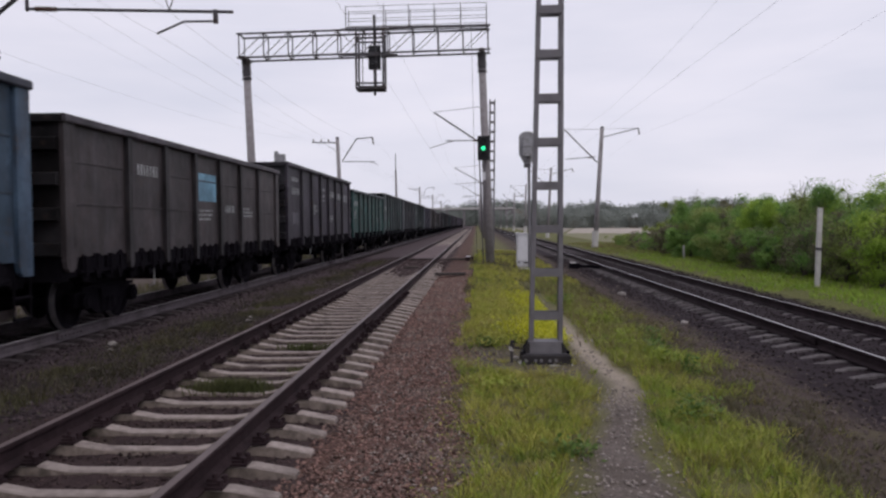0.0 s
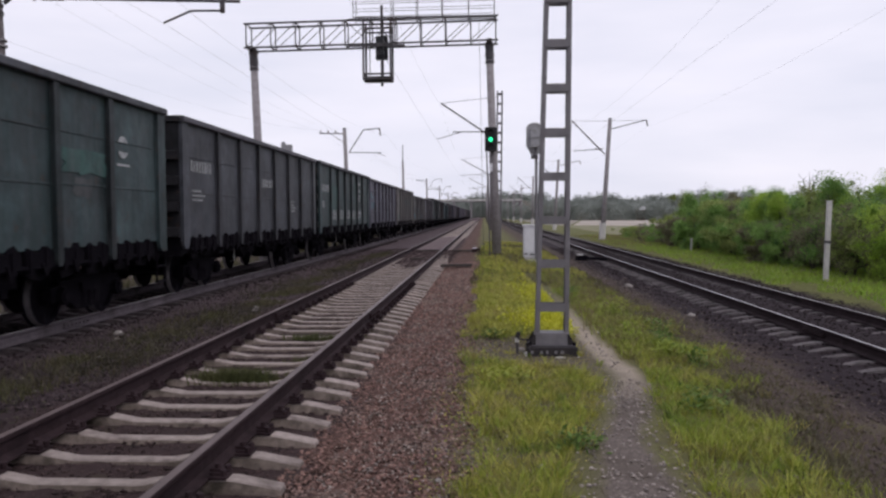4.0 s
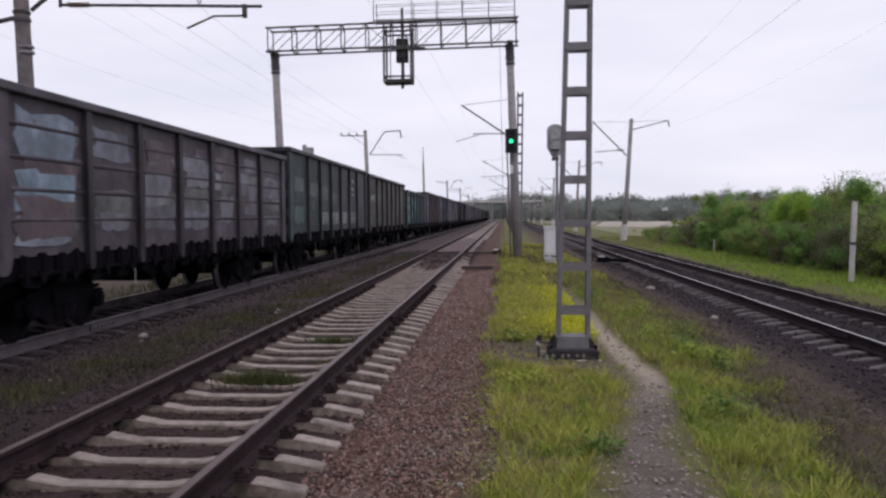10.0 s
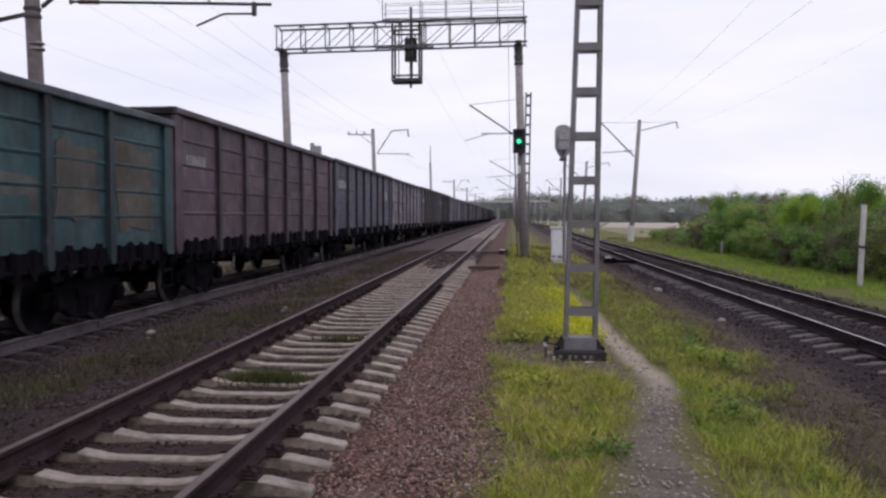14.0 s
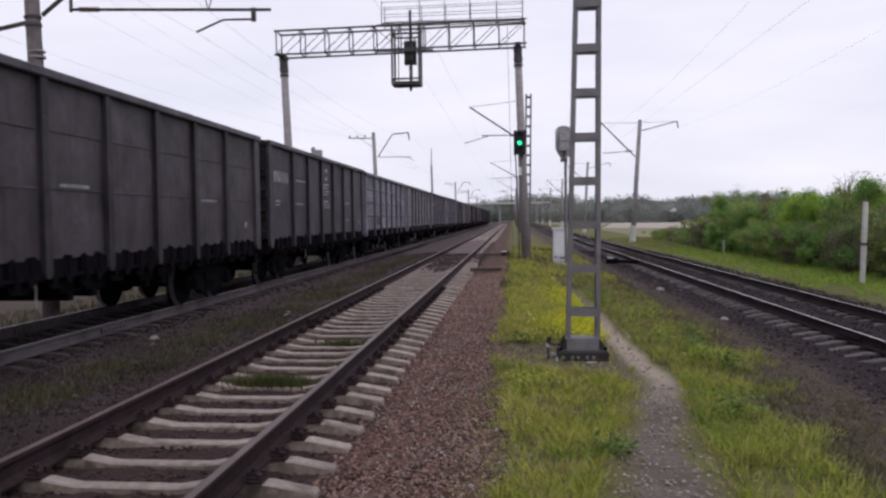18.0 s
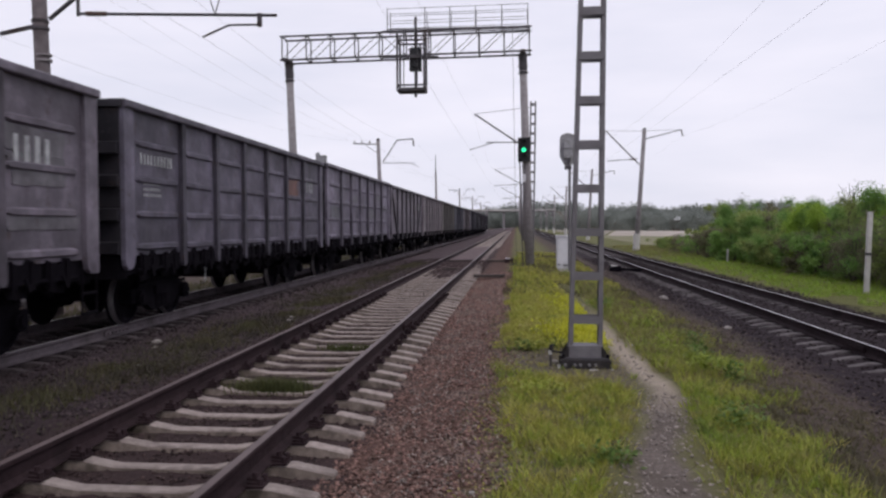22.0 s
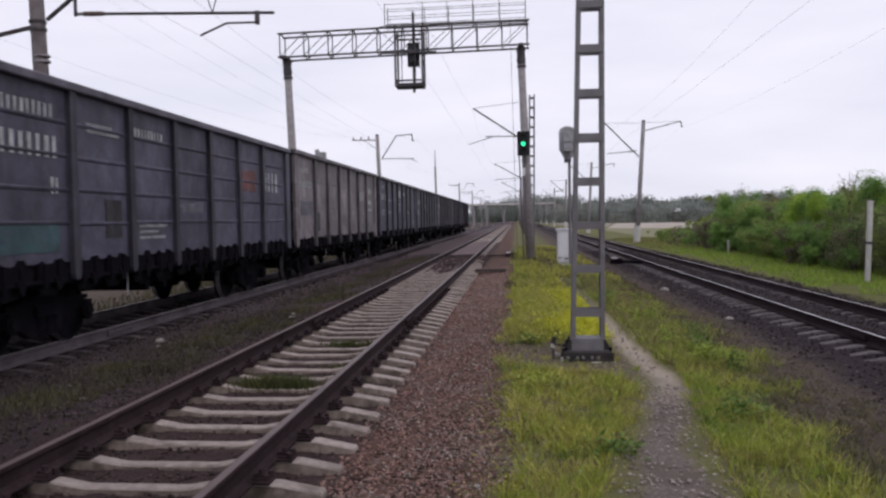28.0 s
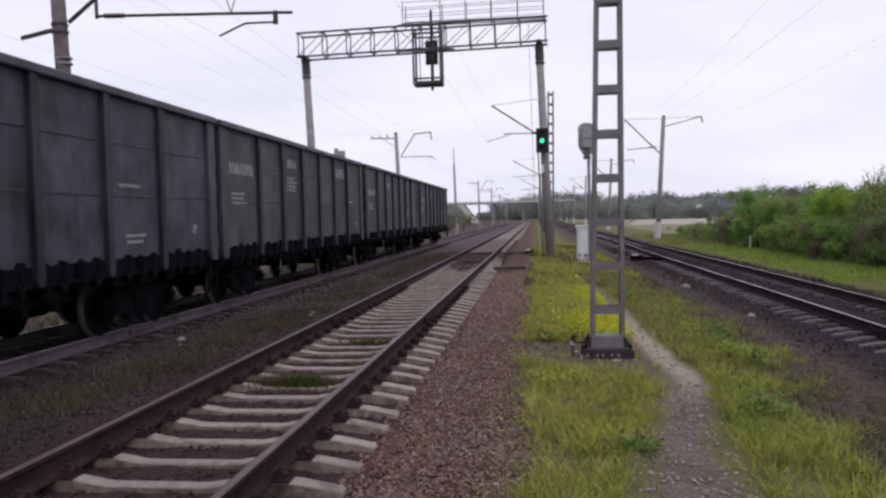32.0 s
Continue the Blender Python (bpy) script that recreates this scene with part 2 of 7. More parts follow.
M_PEBBLE = surface("grey_path_pebbles", (0.33, 0.285, 0.26), (0.22, 0.188, 0.168), 18, None, 1.1, 0.92, 0, 0.3, island=0.45)
M_ROCK = surface("pale_limestone", (0.32, 0.29, 0.27), (0.22, 0.20, 0.18), 9, None, 1, 0.9, 0, 0.5)


def green_lamp():
    m, n, l, bsdf = nodes_of("lit_green_lens")
    bsdf.inputs["Base Color"].default_value = (0.0, 0.2, 0.1, 1)
    bsdf.inputs["Emission Color"].default_value = (0.03, 1.0, 0.42, 1)
    bsdf.inputs["Emission Strength"].default_value = 1.5
    bsdf.inputs["Roughness"].default_value = 0.2
    return m


M_LAMP = green_lamp()


def leaves(name, a, b, island=0.35, through=0.32, dry=None, deep=None):
    m, n, l, bsdf = nodes_of(name)
    geo = n.new("ShaderNodeNewGeometry")
    col = mix_node(n, l, ramp_node(n, l, noise_node(n, l, geo.outputs["Position"], 0.9, 4), 0.35, 0.65), a, b)
    if dry:
        col = mix_node(n, l, ramp_node(n, l, noise_node(n, l, geo.outputs["Position"], 3.4, 5, 0.7), 0.5, 0.66), col, dry)
    if deep:
        col = mix_node(n, l, ramp_node(n, l, noise_node(n, l, geo.outputs["Position"], 2.1, 4, 0.6), 0.34, 0.44, (1, 1, 1), (0, 0, 0)), col, deep)
    hsv = n.new("ShaderNodeHueSaturation")
    l.new(math_node(n, l, "ADD", math_node(n, l, "MULTIPLY", geo.outputs["Random Per Island"], 2 * island), 1 - island), hsv.inputs["Value"])
    l.new(col, hsv.inputs["Color"])
    l.new(hsv.outputs[0], bsdf.inputs["Base Color"])
    bsdf.inputs["Roughness"].default_value = 0.75
    out = n["Material Output"]
    tr = n.new("ShaderNodeBsdfTranslucent")
    l.new(hsv.outputs[0], tr.inputs["Color"])
    mx = n.new("ShaderNodeMixShader")
    mx.inputs[0].default_value = through
    l.new(bsdf.outputs[0], mx.inputs[1])
    l.new(tr.outputs[0], mx.inputs[2])
    l.new(mx.outputs[0], out.inputs[0])
    return m


M_GRASS = leaves("spring_grass", (0.31, 0.335, 0.052), (0.43, 0.40, 0.085), 0.3, dry=(0.35, 0.275, 0.12), deep=(0.15, 0.205, 0.03))
M_GRASSB = leaves("lush_grass", (0.225, 0.31, 0.034), (0.32, 0.355, 0.052), 0.3, dry=(0.31, 0.28, 0.09), deep=(0.12, 0.19, 0.024))
M_OLIVE = leaves("olive_grass", (0.20, 0.205, 0.06), (0.23, 0.185, 0.085), 0.3, dry=(0.19, 0.14, 0.085), deep=(0.10, 0.12, 0.035))
M_BANK = leaves("bright_bank_grass", (0.20, 0.34, 0.030), (0.27, 0.37, 0.045), 0.24)
M_DRY = leaves("dry_weeds", (0.15, 0.115, 0.07), (0.075, 0.078, 0.035))
M_FLOWER = leaves("yellow_flower_heads", (0.56, 0.53, 0.03), (0.44, 0.47, 0.03), 0.25)
M_TWIG = surface("brown_bark", (0.09, 0.075, 0.065), (0.055, 0.045, 0.04), 12, None, 1, 0.9, 0, 0.4)


def ground_material():
    m, n, l, bsdf = nodes_of("trackside_ground")
    pos = n.new("ShaderNodeNewGeometry").outputs["Position"]
    sep = n.new("ShaderNodeSeparateXYZ")
    l.new(pos, sep.inputs[0])
    wob = math_node(n, l, "MULTIPLY", math_node(n, l, "SUBTRACT", noise_node(n, l, pos, 0.9, 6, 0.65), 0.5), 1.3)
    x = math_node(n, l, "ADD", sep.outputs[0], wob)
    grain = noise_node(n, l, pos, 26, 5, 0.7)
    patch = noise_node(n, l, pos, 1.6, 6, 0.65)

    def soil(a, b, c=None, cover=0.5):
        col = mix_node(n, l, ramp_node(n, l, grain, 0.36, 0.64), a, b)
        if c:
            col = mix_node(n, l, ramp_node(n, l, patch, cover, cover + 0.16), col, c)
        return col

    grassy = soil((0.095, 0.09, 0.036), (0.135, 0.13, 0.052), (0.105, 0.095, 0.055))
    meadow = soil((0.095, 0.10, 0.034), (0.125, 0.125, 0.045), (0.13, 0.115, 0.06))
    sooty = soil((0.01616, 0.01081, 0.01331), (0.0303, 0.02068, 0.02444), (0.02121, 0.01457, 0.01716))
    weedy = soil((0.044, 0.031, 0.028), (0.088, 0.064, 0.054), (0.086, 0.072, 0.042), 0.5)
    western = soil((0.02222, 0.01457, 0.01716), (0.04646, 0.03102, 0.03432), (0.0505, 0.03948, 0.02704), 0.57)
    red = soil((0.052, 0.028, 0.023), (0.130, 0.074, 0.060), (0.120, 0.088, 0.075), 0.54)
    gap = soil((0.02626, 0.01598, 0.01612), (0.05454, 0.03572, 0.03536), (0.0505, 0.03948, 0.02704), 0.57)
    pebbly = soil((0.085, 0.068, 0.060), (0.175, 0.143, 0.128), (0.092, 0.074, 0.062), 0.47)
    beige = soil((0.28, 0.23, 0.182), (0.36, 0.305, 0.245), (0.22, 0.18, 0.145), 0.55)
    drier = ramp_node(n, l, math_node(n, l, "MULTIPLY", math_node(n, l, "ADD", sep.outputs[1], wob), 1 / 40), 0.185, 0.225)
    grey = mix_node(n, l, drier, pebbly, beige)
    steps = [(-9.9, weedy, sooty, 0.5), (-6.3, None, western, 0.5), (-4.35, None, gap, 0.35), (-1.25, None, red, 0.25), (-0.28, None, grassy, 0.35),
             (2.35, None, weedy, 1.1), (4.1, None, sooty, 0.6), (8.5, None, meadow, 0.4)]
    col = weedy
    for at, _, nxt, soft in steps:
        mask = ramp_node(n, l, math_node(n, l, "ADD", math_node(n, l, "MULTIPLY", math_node(n, l, "SUBTRACT", x, at), 1 / soft), 0.5), 0.0, 1.0)
        col = mix_node(n, l, mask, col, nxt)
    # pale grit fill far along the track, with some distance haze in its colour
    grit = soil((0.106, 0.07708, 0.07904), (0.1717, 0.1297, 0.1331), (0.08585, 0.06204, 0.0624), 0.55)
    inside = ramp_node(n, l, math_node(n, l, "ABSOLUTE", math_node(n, l, "SUBTRACT", x, NEAR_MID)), 0.9, 1.7, (1, 1, 1), (0, 0, 0))
    farther = ramp_node(n, l, math_node(n, l, "MULTIPLY", math_node(n, l, "ADD", sep.outputs[1], math_node(n, l, "MULTIPLY", wob, 4.0)), 0.01), 0.27, 0.32)
    col = mix_node(n, l, math_node(n, l, "MULTIPLY", inside, farther), col, grit)
    # the trodden path winds past the mast
    path_x = n.new("ShaderNodeFloatCurve")
    curve = path_x.mapping.curves[0]
    stops = [(3, 0.85), (5.1, 1.02), (6.0, 1.09), (6.8, 1.24), (7.9, 1.46), (9.0, 1.62), (9.8, 1.58), (11.1, 1.53), (12.5, 1.50), (17.4, 1.53), (27.8, 1.18), (40, 0.95)]
    for i, (yy, xx) in enumerate(stops):
        if i < 2:
            curve.points[i].location = (yy / 40, xx / 2)
        else:
            curve.points.new(yy / 40, xx / 2)
    path_x.mapping.update()
    l.new(math_node(n, l, "MULTIPLY", sep.outputs[1], 1 / 40), path_x.inputs["Value"])
    near_by = ramp_node(n, l, math_node(n, l, "MULTIPLY", sep.outputs[1], 1 / 40), 0.125, 0.165, (1, 1, 1), (0, 0, 0))
    # ground beside the train turns paler with distance
    dusty = ramp_node(n, l, math_node(n, l, "MULTIPLY", math_node(n, l, "ADD", sep.outputs[1], math_node(n, l, "MULTIPLY", wob, 2.0)), 0.01), 0.05, 0.24)
    west = ramp_node(n, l, math_node(n, l, "ADD", math_node(n, l, "MULTIPLY", math_node(n, l, "ABSOLUTE", math_node(n, l, "ADD", sep.outputs[0], 6.9)), 0.1), 0.0), 0.26, 0.34, (1, 1, 1), (0, 0, 0))
    col = mix_node(n, l, math_node(n, l, "MULTIPLY", math_node(n, l, "MULTIPLY", dusty, west), 0.8), col, soil((0.0707, 0.04982, 0.05512), (0.1192, 0.08836, 0.09568), (0.09292, 0.07332, 0.0624), 0.55))
    # worn soil round the foot of the mast and beside the path
    ex = math_node(n, l, "MULTIPLY", math_node(n, l, "ADD", math_node(n, l, "SUBTRACT", sep.outputs[0], 0.72), math_node(n, l, "MULTIPLY", wob, 0.5)), 1 / 0.98)
    ey = math_node(n, l, "MULTIPLY", math_node(n, l, "SUBTRACT", sep.outputs[1], 10.1), 1 / 2.1)
    worn = ramp_node(n, l, math_node(n, l, "ADD", math_node(n, l, "MULTIPLY", ex, ex), math_node(n, l, "MULTIPLY", ey, ey)), 0.5, 1.15, (1, 1, 1), (0, 0, 0))
    col = mix_node(n, l, math_node(n, l, "MULTIPLY", worn, 0.85), col, soil((0.085, 0.068, 0.052), (0.125, 0.10, 0.075), (0.095, 0.088, 0.05), 0.55))
    far_off = math_node(n, l, "ABSOLUTE", math_node(n, l, "SUBTRACT", math_node(n, l, "ADD", sep.outputs[0], math_node(n, l, "MULTIPLY", wob, 0.16)), math_node(n, l, "MULTIPLY", path_x.outputs[0], 2.0)))
    on_path = ramp_node(n, l, math_node(n, l, "SUBTRACT", far_off, math_node(n, l, "MULTIPLY", near_by, 0.12)), 0.07, 0.23, (1, 1, 1), (0, 0, 0))
    before = ramp_node(n, l, math_node(n, l, "MULTIPLY", sep.outputs[1], 1 / 40), 0.30, 0.44, (1, 1, 1), (0, 0, 0))
    col = mix_node(n, l, math_node(n, l, "MULTIPLY", on_path, before), col, grey)
    l.new(col, bsdf.inputs["Base Color"])
    bsdf.inputs["Roughness"].default_value = 0.95
    bsdf.inputs["Specular IOR Level"].default_value = 0.15
    bump_node(n, l, bsdf, grain, 0.6, 0.03)
    return m


NEAR_MID = -2.70
M_GROUND = ground_material()


# ---- mesh building ----
class Geo:
    """Gathers vertices and faces of one mesh."""

    def __init__(self):
        self.v, self.f, self.s = [], [], []

    def add(self, verts, faces, slot=0):
        k = len(self.v)
        self.v += [tuple(p) for p in verts]
        self.f += [tuple(k + i for i in q) for q in faces]
        self.s += [slot] * len(faces)
        return self

    def box(self, x0, x1, y0, y1, z0, z1, slot=0):
        return self.add([(x0, y0, z0), (x1, y0, z0), (x1, y1, z0), (x0, y1, z0), (x0, y0, z1), (x1, y0, z1), (x1, y1, z1), (x0, y1, z1)],
                        [(0, 3, 2, 1), (4, 5, 6, 7), (0, 1, 5, 4), (1, 2, 6, 5), (2, 3, 7, 6), (3, 0, 4, 7)], slot)

    def tube(self, p, q, r, n=8, r2=None, slot=0):
        p, q = Vector(p), Vector(q)
        d = (q - p).normalized()
        a = d.orthogonal().normalized()
        b = d.cross(a)
        r2 = r if r2 is None else r2
        vs = []
        for c, rr in ((p, r), (q, r2)):
            vs += [c + rr * (math.cos(2 * math.pi * i / n) * a + math.sin(2 * math.pi * i / n) * b) for i in range(n)]
        fs = [(i, (i + 1) % n, n + (i + 1) % n, n + i) for i in range(n)] + [tuple(range(n))[::-1], tuple(range(n, 2 * n))]
        return self.add(vs, fs, slot)

    def bar(self, p, q, w, h, up=(0, 0, 1), slot=0):
        """A square bar from p to q, w across and h along up."""
        p, q = Vector(p), Vector(q)
        d = (q - p).normalized()
        s = d.cross(Vector(up))
        s = s.normalized() if s.length > 1e-4 else d.orthogonal().normalized()
        u = s.cross(d)
        vs = [c + s * (w / 2 * i) + u * (h / 2 * j) for c in (p, q) for i, j in ((-1, -1), (1, -1), (1, 1), (-1, 1))]
        return self.add(vs, [(0, 1, 2, 3), (7, 6, 5, 4), (0, 4, 5, 1), (1, 5, 6, 2), (2, 6, 7, 3), (3, 7, 4, 0)], slot)

    def sweep(self, pts, r, n=5):
        """One round wire through the points."""
        pts = [Vector(p) for p in pts]
        vs = []
        for i, p in enumerate(pts):
            d = (pts[min(i + 1, len(pts) - 1)] - pts[max(i - 1, 0)]).normalized()
            a = d.cross(Vector((0, 0, 1))).normalized()
            b = a.cross(d)
            vs += [p + r * (math.cos(2 * math.pi * k / n) * a + math.sin(2 * math.pi * k / n) * b) for k in range(n)]
        fs = [(i * n + k, i * n + (k + 1) % n, i * n + n + (k + 1) % n, i * n + n + k) for i in range(len(pts) - 1) for k in range(n)]
        return self.add(vs, fs)

    def ribbed(self, p, q, n, r, core=0.4, sides=10):
        """One turned body from p to q with n round sheds."""
        p, q = Vector(p), Vector(q)
        d = (q - p).normalized()
        a = d.orthogonal().normalized()
        b = d.cross(a)
        steps = [(0.0, core)] + [((k + f) / n, w) for k in range(n) for f, w in ((0.15, core), (0.3, 1.0), (0.6, 0.92), (0.8, core))] + [(1.0, core)]
        vs = [p.lerp(q, t) + r * w * (math.cos(2 * math.pi * i / sides) * a + math.sin(2 * math.pi * i / sides) * b) for t, w in steps for i in range(sides)]
        m = len(steps)
        fs = [(k * sides + i, k * sides + (i + 1) % sides, (k + 1) * sides + (i + 1) % sides, (k + 1) * sides + i) for k in range(m - 1) for i in range(sides)]
        return self.add(vs, fs + [tuple(range(sides))[::-1], tuple(range((m - 1) * sides, m * sides))])

    def prism(self, profile, y0, y1, slot=0, cap=True):
        """A profile of (x, z) drawn along y."""
        n = len(profile)
        vs = [(x, y, z) for y in (y0, y1) for x, z in profile]
        fs = [(i, (i + 1) % n, n + (i + 1) % n, n + i) for i in range(n)]
        if cap:
            fs += [tuple(range(n))[::-1], tuple(range(n, 2 * n))]
        return self.add(vs, fs, slot)

    def plate(self, profile, x0, x1, slot=0):
        """A profile of (y, z) drawn along x."""
        n = len(profile)
        vs = [(x, y, z) for x in (x0, x1) for y, z in profile]
        fs = [(i, (i + 1) % n, n + (i + 1) % n, n + i) for i in range(n)] + [tuple(range(n))[::-1], tuple(range(n, 2 * n))]
        return self.add(vs, fs, slot)

    def mesh(self, name, *mats, smooth=False):
        me = bpy.data.meshes.new(name)
        me.from_pydata(self.v, [], self.f)
        for m in mats:
            me.materials.append(m)
        if any(self.s):
            me.polygons.foreach_set("material_index", self.s)
        if smooth:
            me.polygons.foreach_set("use_smooth", [True] * len(self.f))
        bm = bmesh.new()
        bm.from_mesh(me)
        bmesh.ops.recalc_face_normals(bm, faces=bm.faces)
        bm.to_mesh(me)
        bm.free()
        return me


def part(name, geo, material, parent, label="", smooth=False):
    """One mesh object under a thing or a part. geo: a Geo, or a mesh made before."""
    me = geo if isinstance(geo, bpy.types.Mesh) else geo.mesh(name, *(material if isinstance(material, tuple) else (material,)), smooth=smooth)
    ob = new(name, me)
    ob.parent = parent
    return tagged(ob, label)


def thing(name, label, category, at=None, group="", kind=""):
    ob = new(name)
    ob.empty_display_size = 0.3
    if at is not None:
        ob.matrix_basis = at
    return tagged(ob, label, category, group, kind)


def solo(name, geo, material, label, category, group="", kind="", smooth=False):
    ob = new(name, geo.mesh(name, *(material if isinstance(material, tuple) else (material,)), smooth=smooth))
    return tagged(ob, label, category, group, kind)


def stuff_mesh(name, verts, faces, mat):
    """A large mesh from arrays: verts (n, 3), faces (m, k)."""
    me = bpy.data.meshes.new(name)
    k = faces.shape[1]
    me.vertices.add(len(verts))
    me.vertices.foreach_set("co", np.ascontiguousarray(verts, dtype=np.float32).ravel())
    me.loops.add(faces.size)
    me.loops.foreach_set("vertex_index", np.ascontiguousarray(faces, dtype=np.int32).ravel())
    me.polygons.add(len(faces))
    me.polygons.foreach_set("loop_start", np.arange(0, faces.size, k, dtype=np.int32))
    me.update(calc_edges=True)
    me.materials.append(mat)
    return me


# ---- ground ----
NEAR_X, TRAIN_X, RIGHT_X = -2.70, -7.95, 6.34
NEAR_TOP, TRAIN_TOP, RIGHT_TOP = 0.20, 0.03, -0.10
PROFILE = [(-4000, -1.5), (-60, -0.9), (-14, -0.75), (-11, -0.55), (-9.9, -0.30), (-9.4, -0.235), (-6.95, -0.235), (-6.74, -0.19), (-6.5, -0.19), (-6.0, -0.22), (-5.2, -0.16), (-4.4, -0.10),
           (-4.0, -0.05), (-3.3, -0.068), (-2.0, -0.068), (-1.75, -0.074), (-1.4, -0.098), (-1.1, -0.10), (-0.5, -0.03), (0.0, 0.0), (1.2, 0.0), (2.0, -0.04), (3.0, -0.14), (4.2, -0.33), (4.9, -0.345), (5.15, -0.345), (5.6, -0.312), (7.1, -0.312), (7.5, -0.345), (7.8, -0.35), (8.5, -0.34),
           (9.3, -0.2), (12, -0.2), (60, -0.9), (4000, -1.5)]


def ground_z(x, y):
    z = np.interp(x, [p[0] for p in PROFILE], [p[1] for p in PROFILE])
    wave = 0.8 * np.sin(x * 9.0) + 0.6 * np.sin(x * 23.0 + 1)
    fill = np.clip((y - 26.5 + wave) / 4, 0, 1) * np.clip((70 - y) / 10, 0, 1)
    between = np.clip((0.64 - np.abs(x - NEAR_X)) / 0.08, 0, 1)
    ends = np.clip((1.6 - np.abs(x - NEAR_X)) / 0.2, 0, 1) * np.clip((y - 28 + wave) / 6, 0, 1)
    return z + fill * np.maximum(between * 0.085, ends * 0.08)


def build_ground():
    xs = np.unique(np.round(np.concatenate([np.arange(-12, 13, 0.12), np.arange(-60, -12, 3), np.arange(13, 60, 2), np.array([-4000, -2000, -900, -400, -200, -100, 80, 120, 200, 400, 900, 2000, 4000])]), 3))
    ys = np.unique(np.round(np.concatenate([np.arange(2, 26, 0.14), np.arange(26, 80, 1.0), np.arange(80, 300, 8), np.array([-3000, -900, -200, -60, -20, -6, -2, 0, 1, 340, 420, 600, 900, 1500, 2500, 4500])]), 3))
    gx, gy = np.meshgrid(xs, ys)
    gz = ground_z(gx, gy)
    rough = np.random.default_rng(3).normal(0, 0.008, gx.shape)
    gz = gz + rough * ((np.abs(gx) < 12) & (gy > 1) & (gy < 30))
    v = np.stack([gx, gy, gz], -1).reshape(-1, 3)
    w = len(xs)
    i = (np.arange(len(ys) - 1)[:, None] * w + np.arange(w - 1)[None]).ravel()
    f = np.stack([i, i + 1, i + w + 1, i + w], -1)
    ob = new("ground", stuff_mesh("ground", v, f, M_GROUND))
    ob.data.polygons.foreach_set("use_smooth", [True] * len(f))
    tagged(ob, "trackside ground of ballast, grass and trodden dirt", "ground", kind="structure")


build_ground()


# ---- railway tracks ----
def rail_profile(cx, top, band):
    half = [(band, 0.001), (0.0375, -0.002), (0.0374, -0.011), (0.037, -0.03), (0.03, -0.042), (0.010, -0.055), (0.009, -0.14), (0.03, -0.158), (0.075, -0.17), (0.075, -0.18)]
    pts = [(cx + a, top + b) for a, b in half] + [(cx - a, top + b) for a, b in reversed(half)]
    return pts


def rail_geo(cx, top, y0, y1, band=0.03):
    g = Geo()
    p = rail_profile(cx, top, band)
    g.prism(p, y0, y1)
    n = len(p)
    for i in range(len(g.s)):
        if i == n - 1:
            g.s[i] = 1
    return g


def sleeper_geo():
    """A concrete sleeper along x, top of the rail seat at z = 0."""
    g = Geo()
    stations = [(-1.35, -0.066, 0.062), (-1.335, -0.055, 0.070), (-1.03, 0.0, 0.073), (-0.62, 0.0, 0.072), (-0.36, -0.042, 0.064), (0.36, -0.042, 0.064), (0.62, 0.0, 0.072), (1.03, 0.0, 0.073), (1.335, -0.055, 0.070), (1.35, -0.066, 0.062)]
    vs, fs = [], []
    for x, z, w in stations:
        vs += [(x, -w - 0.035, -0.22), (x, -w, z - 0.012), (x, -w + 0.015, z), (x, w - 0.015, z), (x, w, z - 0.012), (x, w + 0.035, -0.22)]
    for s in range(len(stations) - 1):
        for i in range(6):
            j = (i + 1) % 6
            fs.append((s * 6 + i, s * 6 + j, s * 6 + 6 + j, s * 6 + 6 + i))
    fs += [tuple(range(6))[::-1], tuple(range(len(vs) - 6, len(vs)))]
    g.add(vs, fs)
    # side faces take the second material
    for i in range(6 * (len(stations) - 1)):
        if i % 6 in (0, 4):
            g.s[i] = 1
    return g


def fastening_geo():
    g = Geo()
    for s in (-1, 1):
        g.box(s * 0.115 - 0.045, s * 0.115 + 0.045, -0.055, 0.055, -0.005, 0.03)
        g.tube((s * 0.11, 0, 0.02), (s * 0.11, 0, 0.085), 0.022, 6)
        g.bar((s * 0.06, 0, 0.045), (s * 0.15, 0, 0.04), 0.05, 0.02)
    g.box(-0.19, 0.19, -0.085, 0.085, -0.004, 0.014)
    for s in (-1, 1):
        g.tube((s * 0.163, 0.045 * s, 0.01), (s * 0.163, 0.045 * s, 0.06), 0.024, 6)
        g.tube((s * 0.163, -0.045 * s, 0.01), (s * 0.163, -0.045 * s, 0.055), 0.024, 6)
    return g


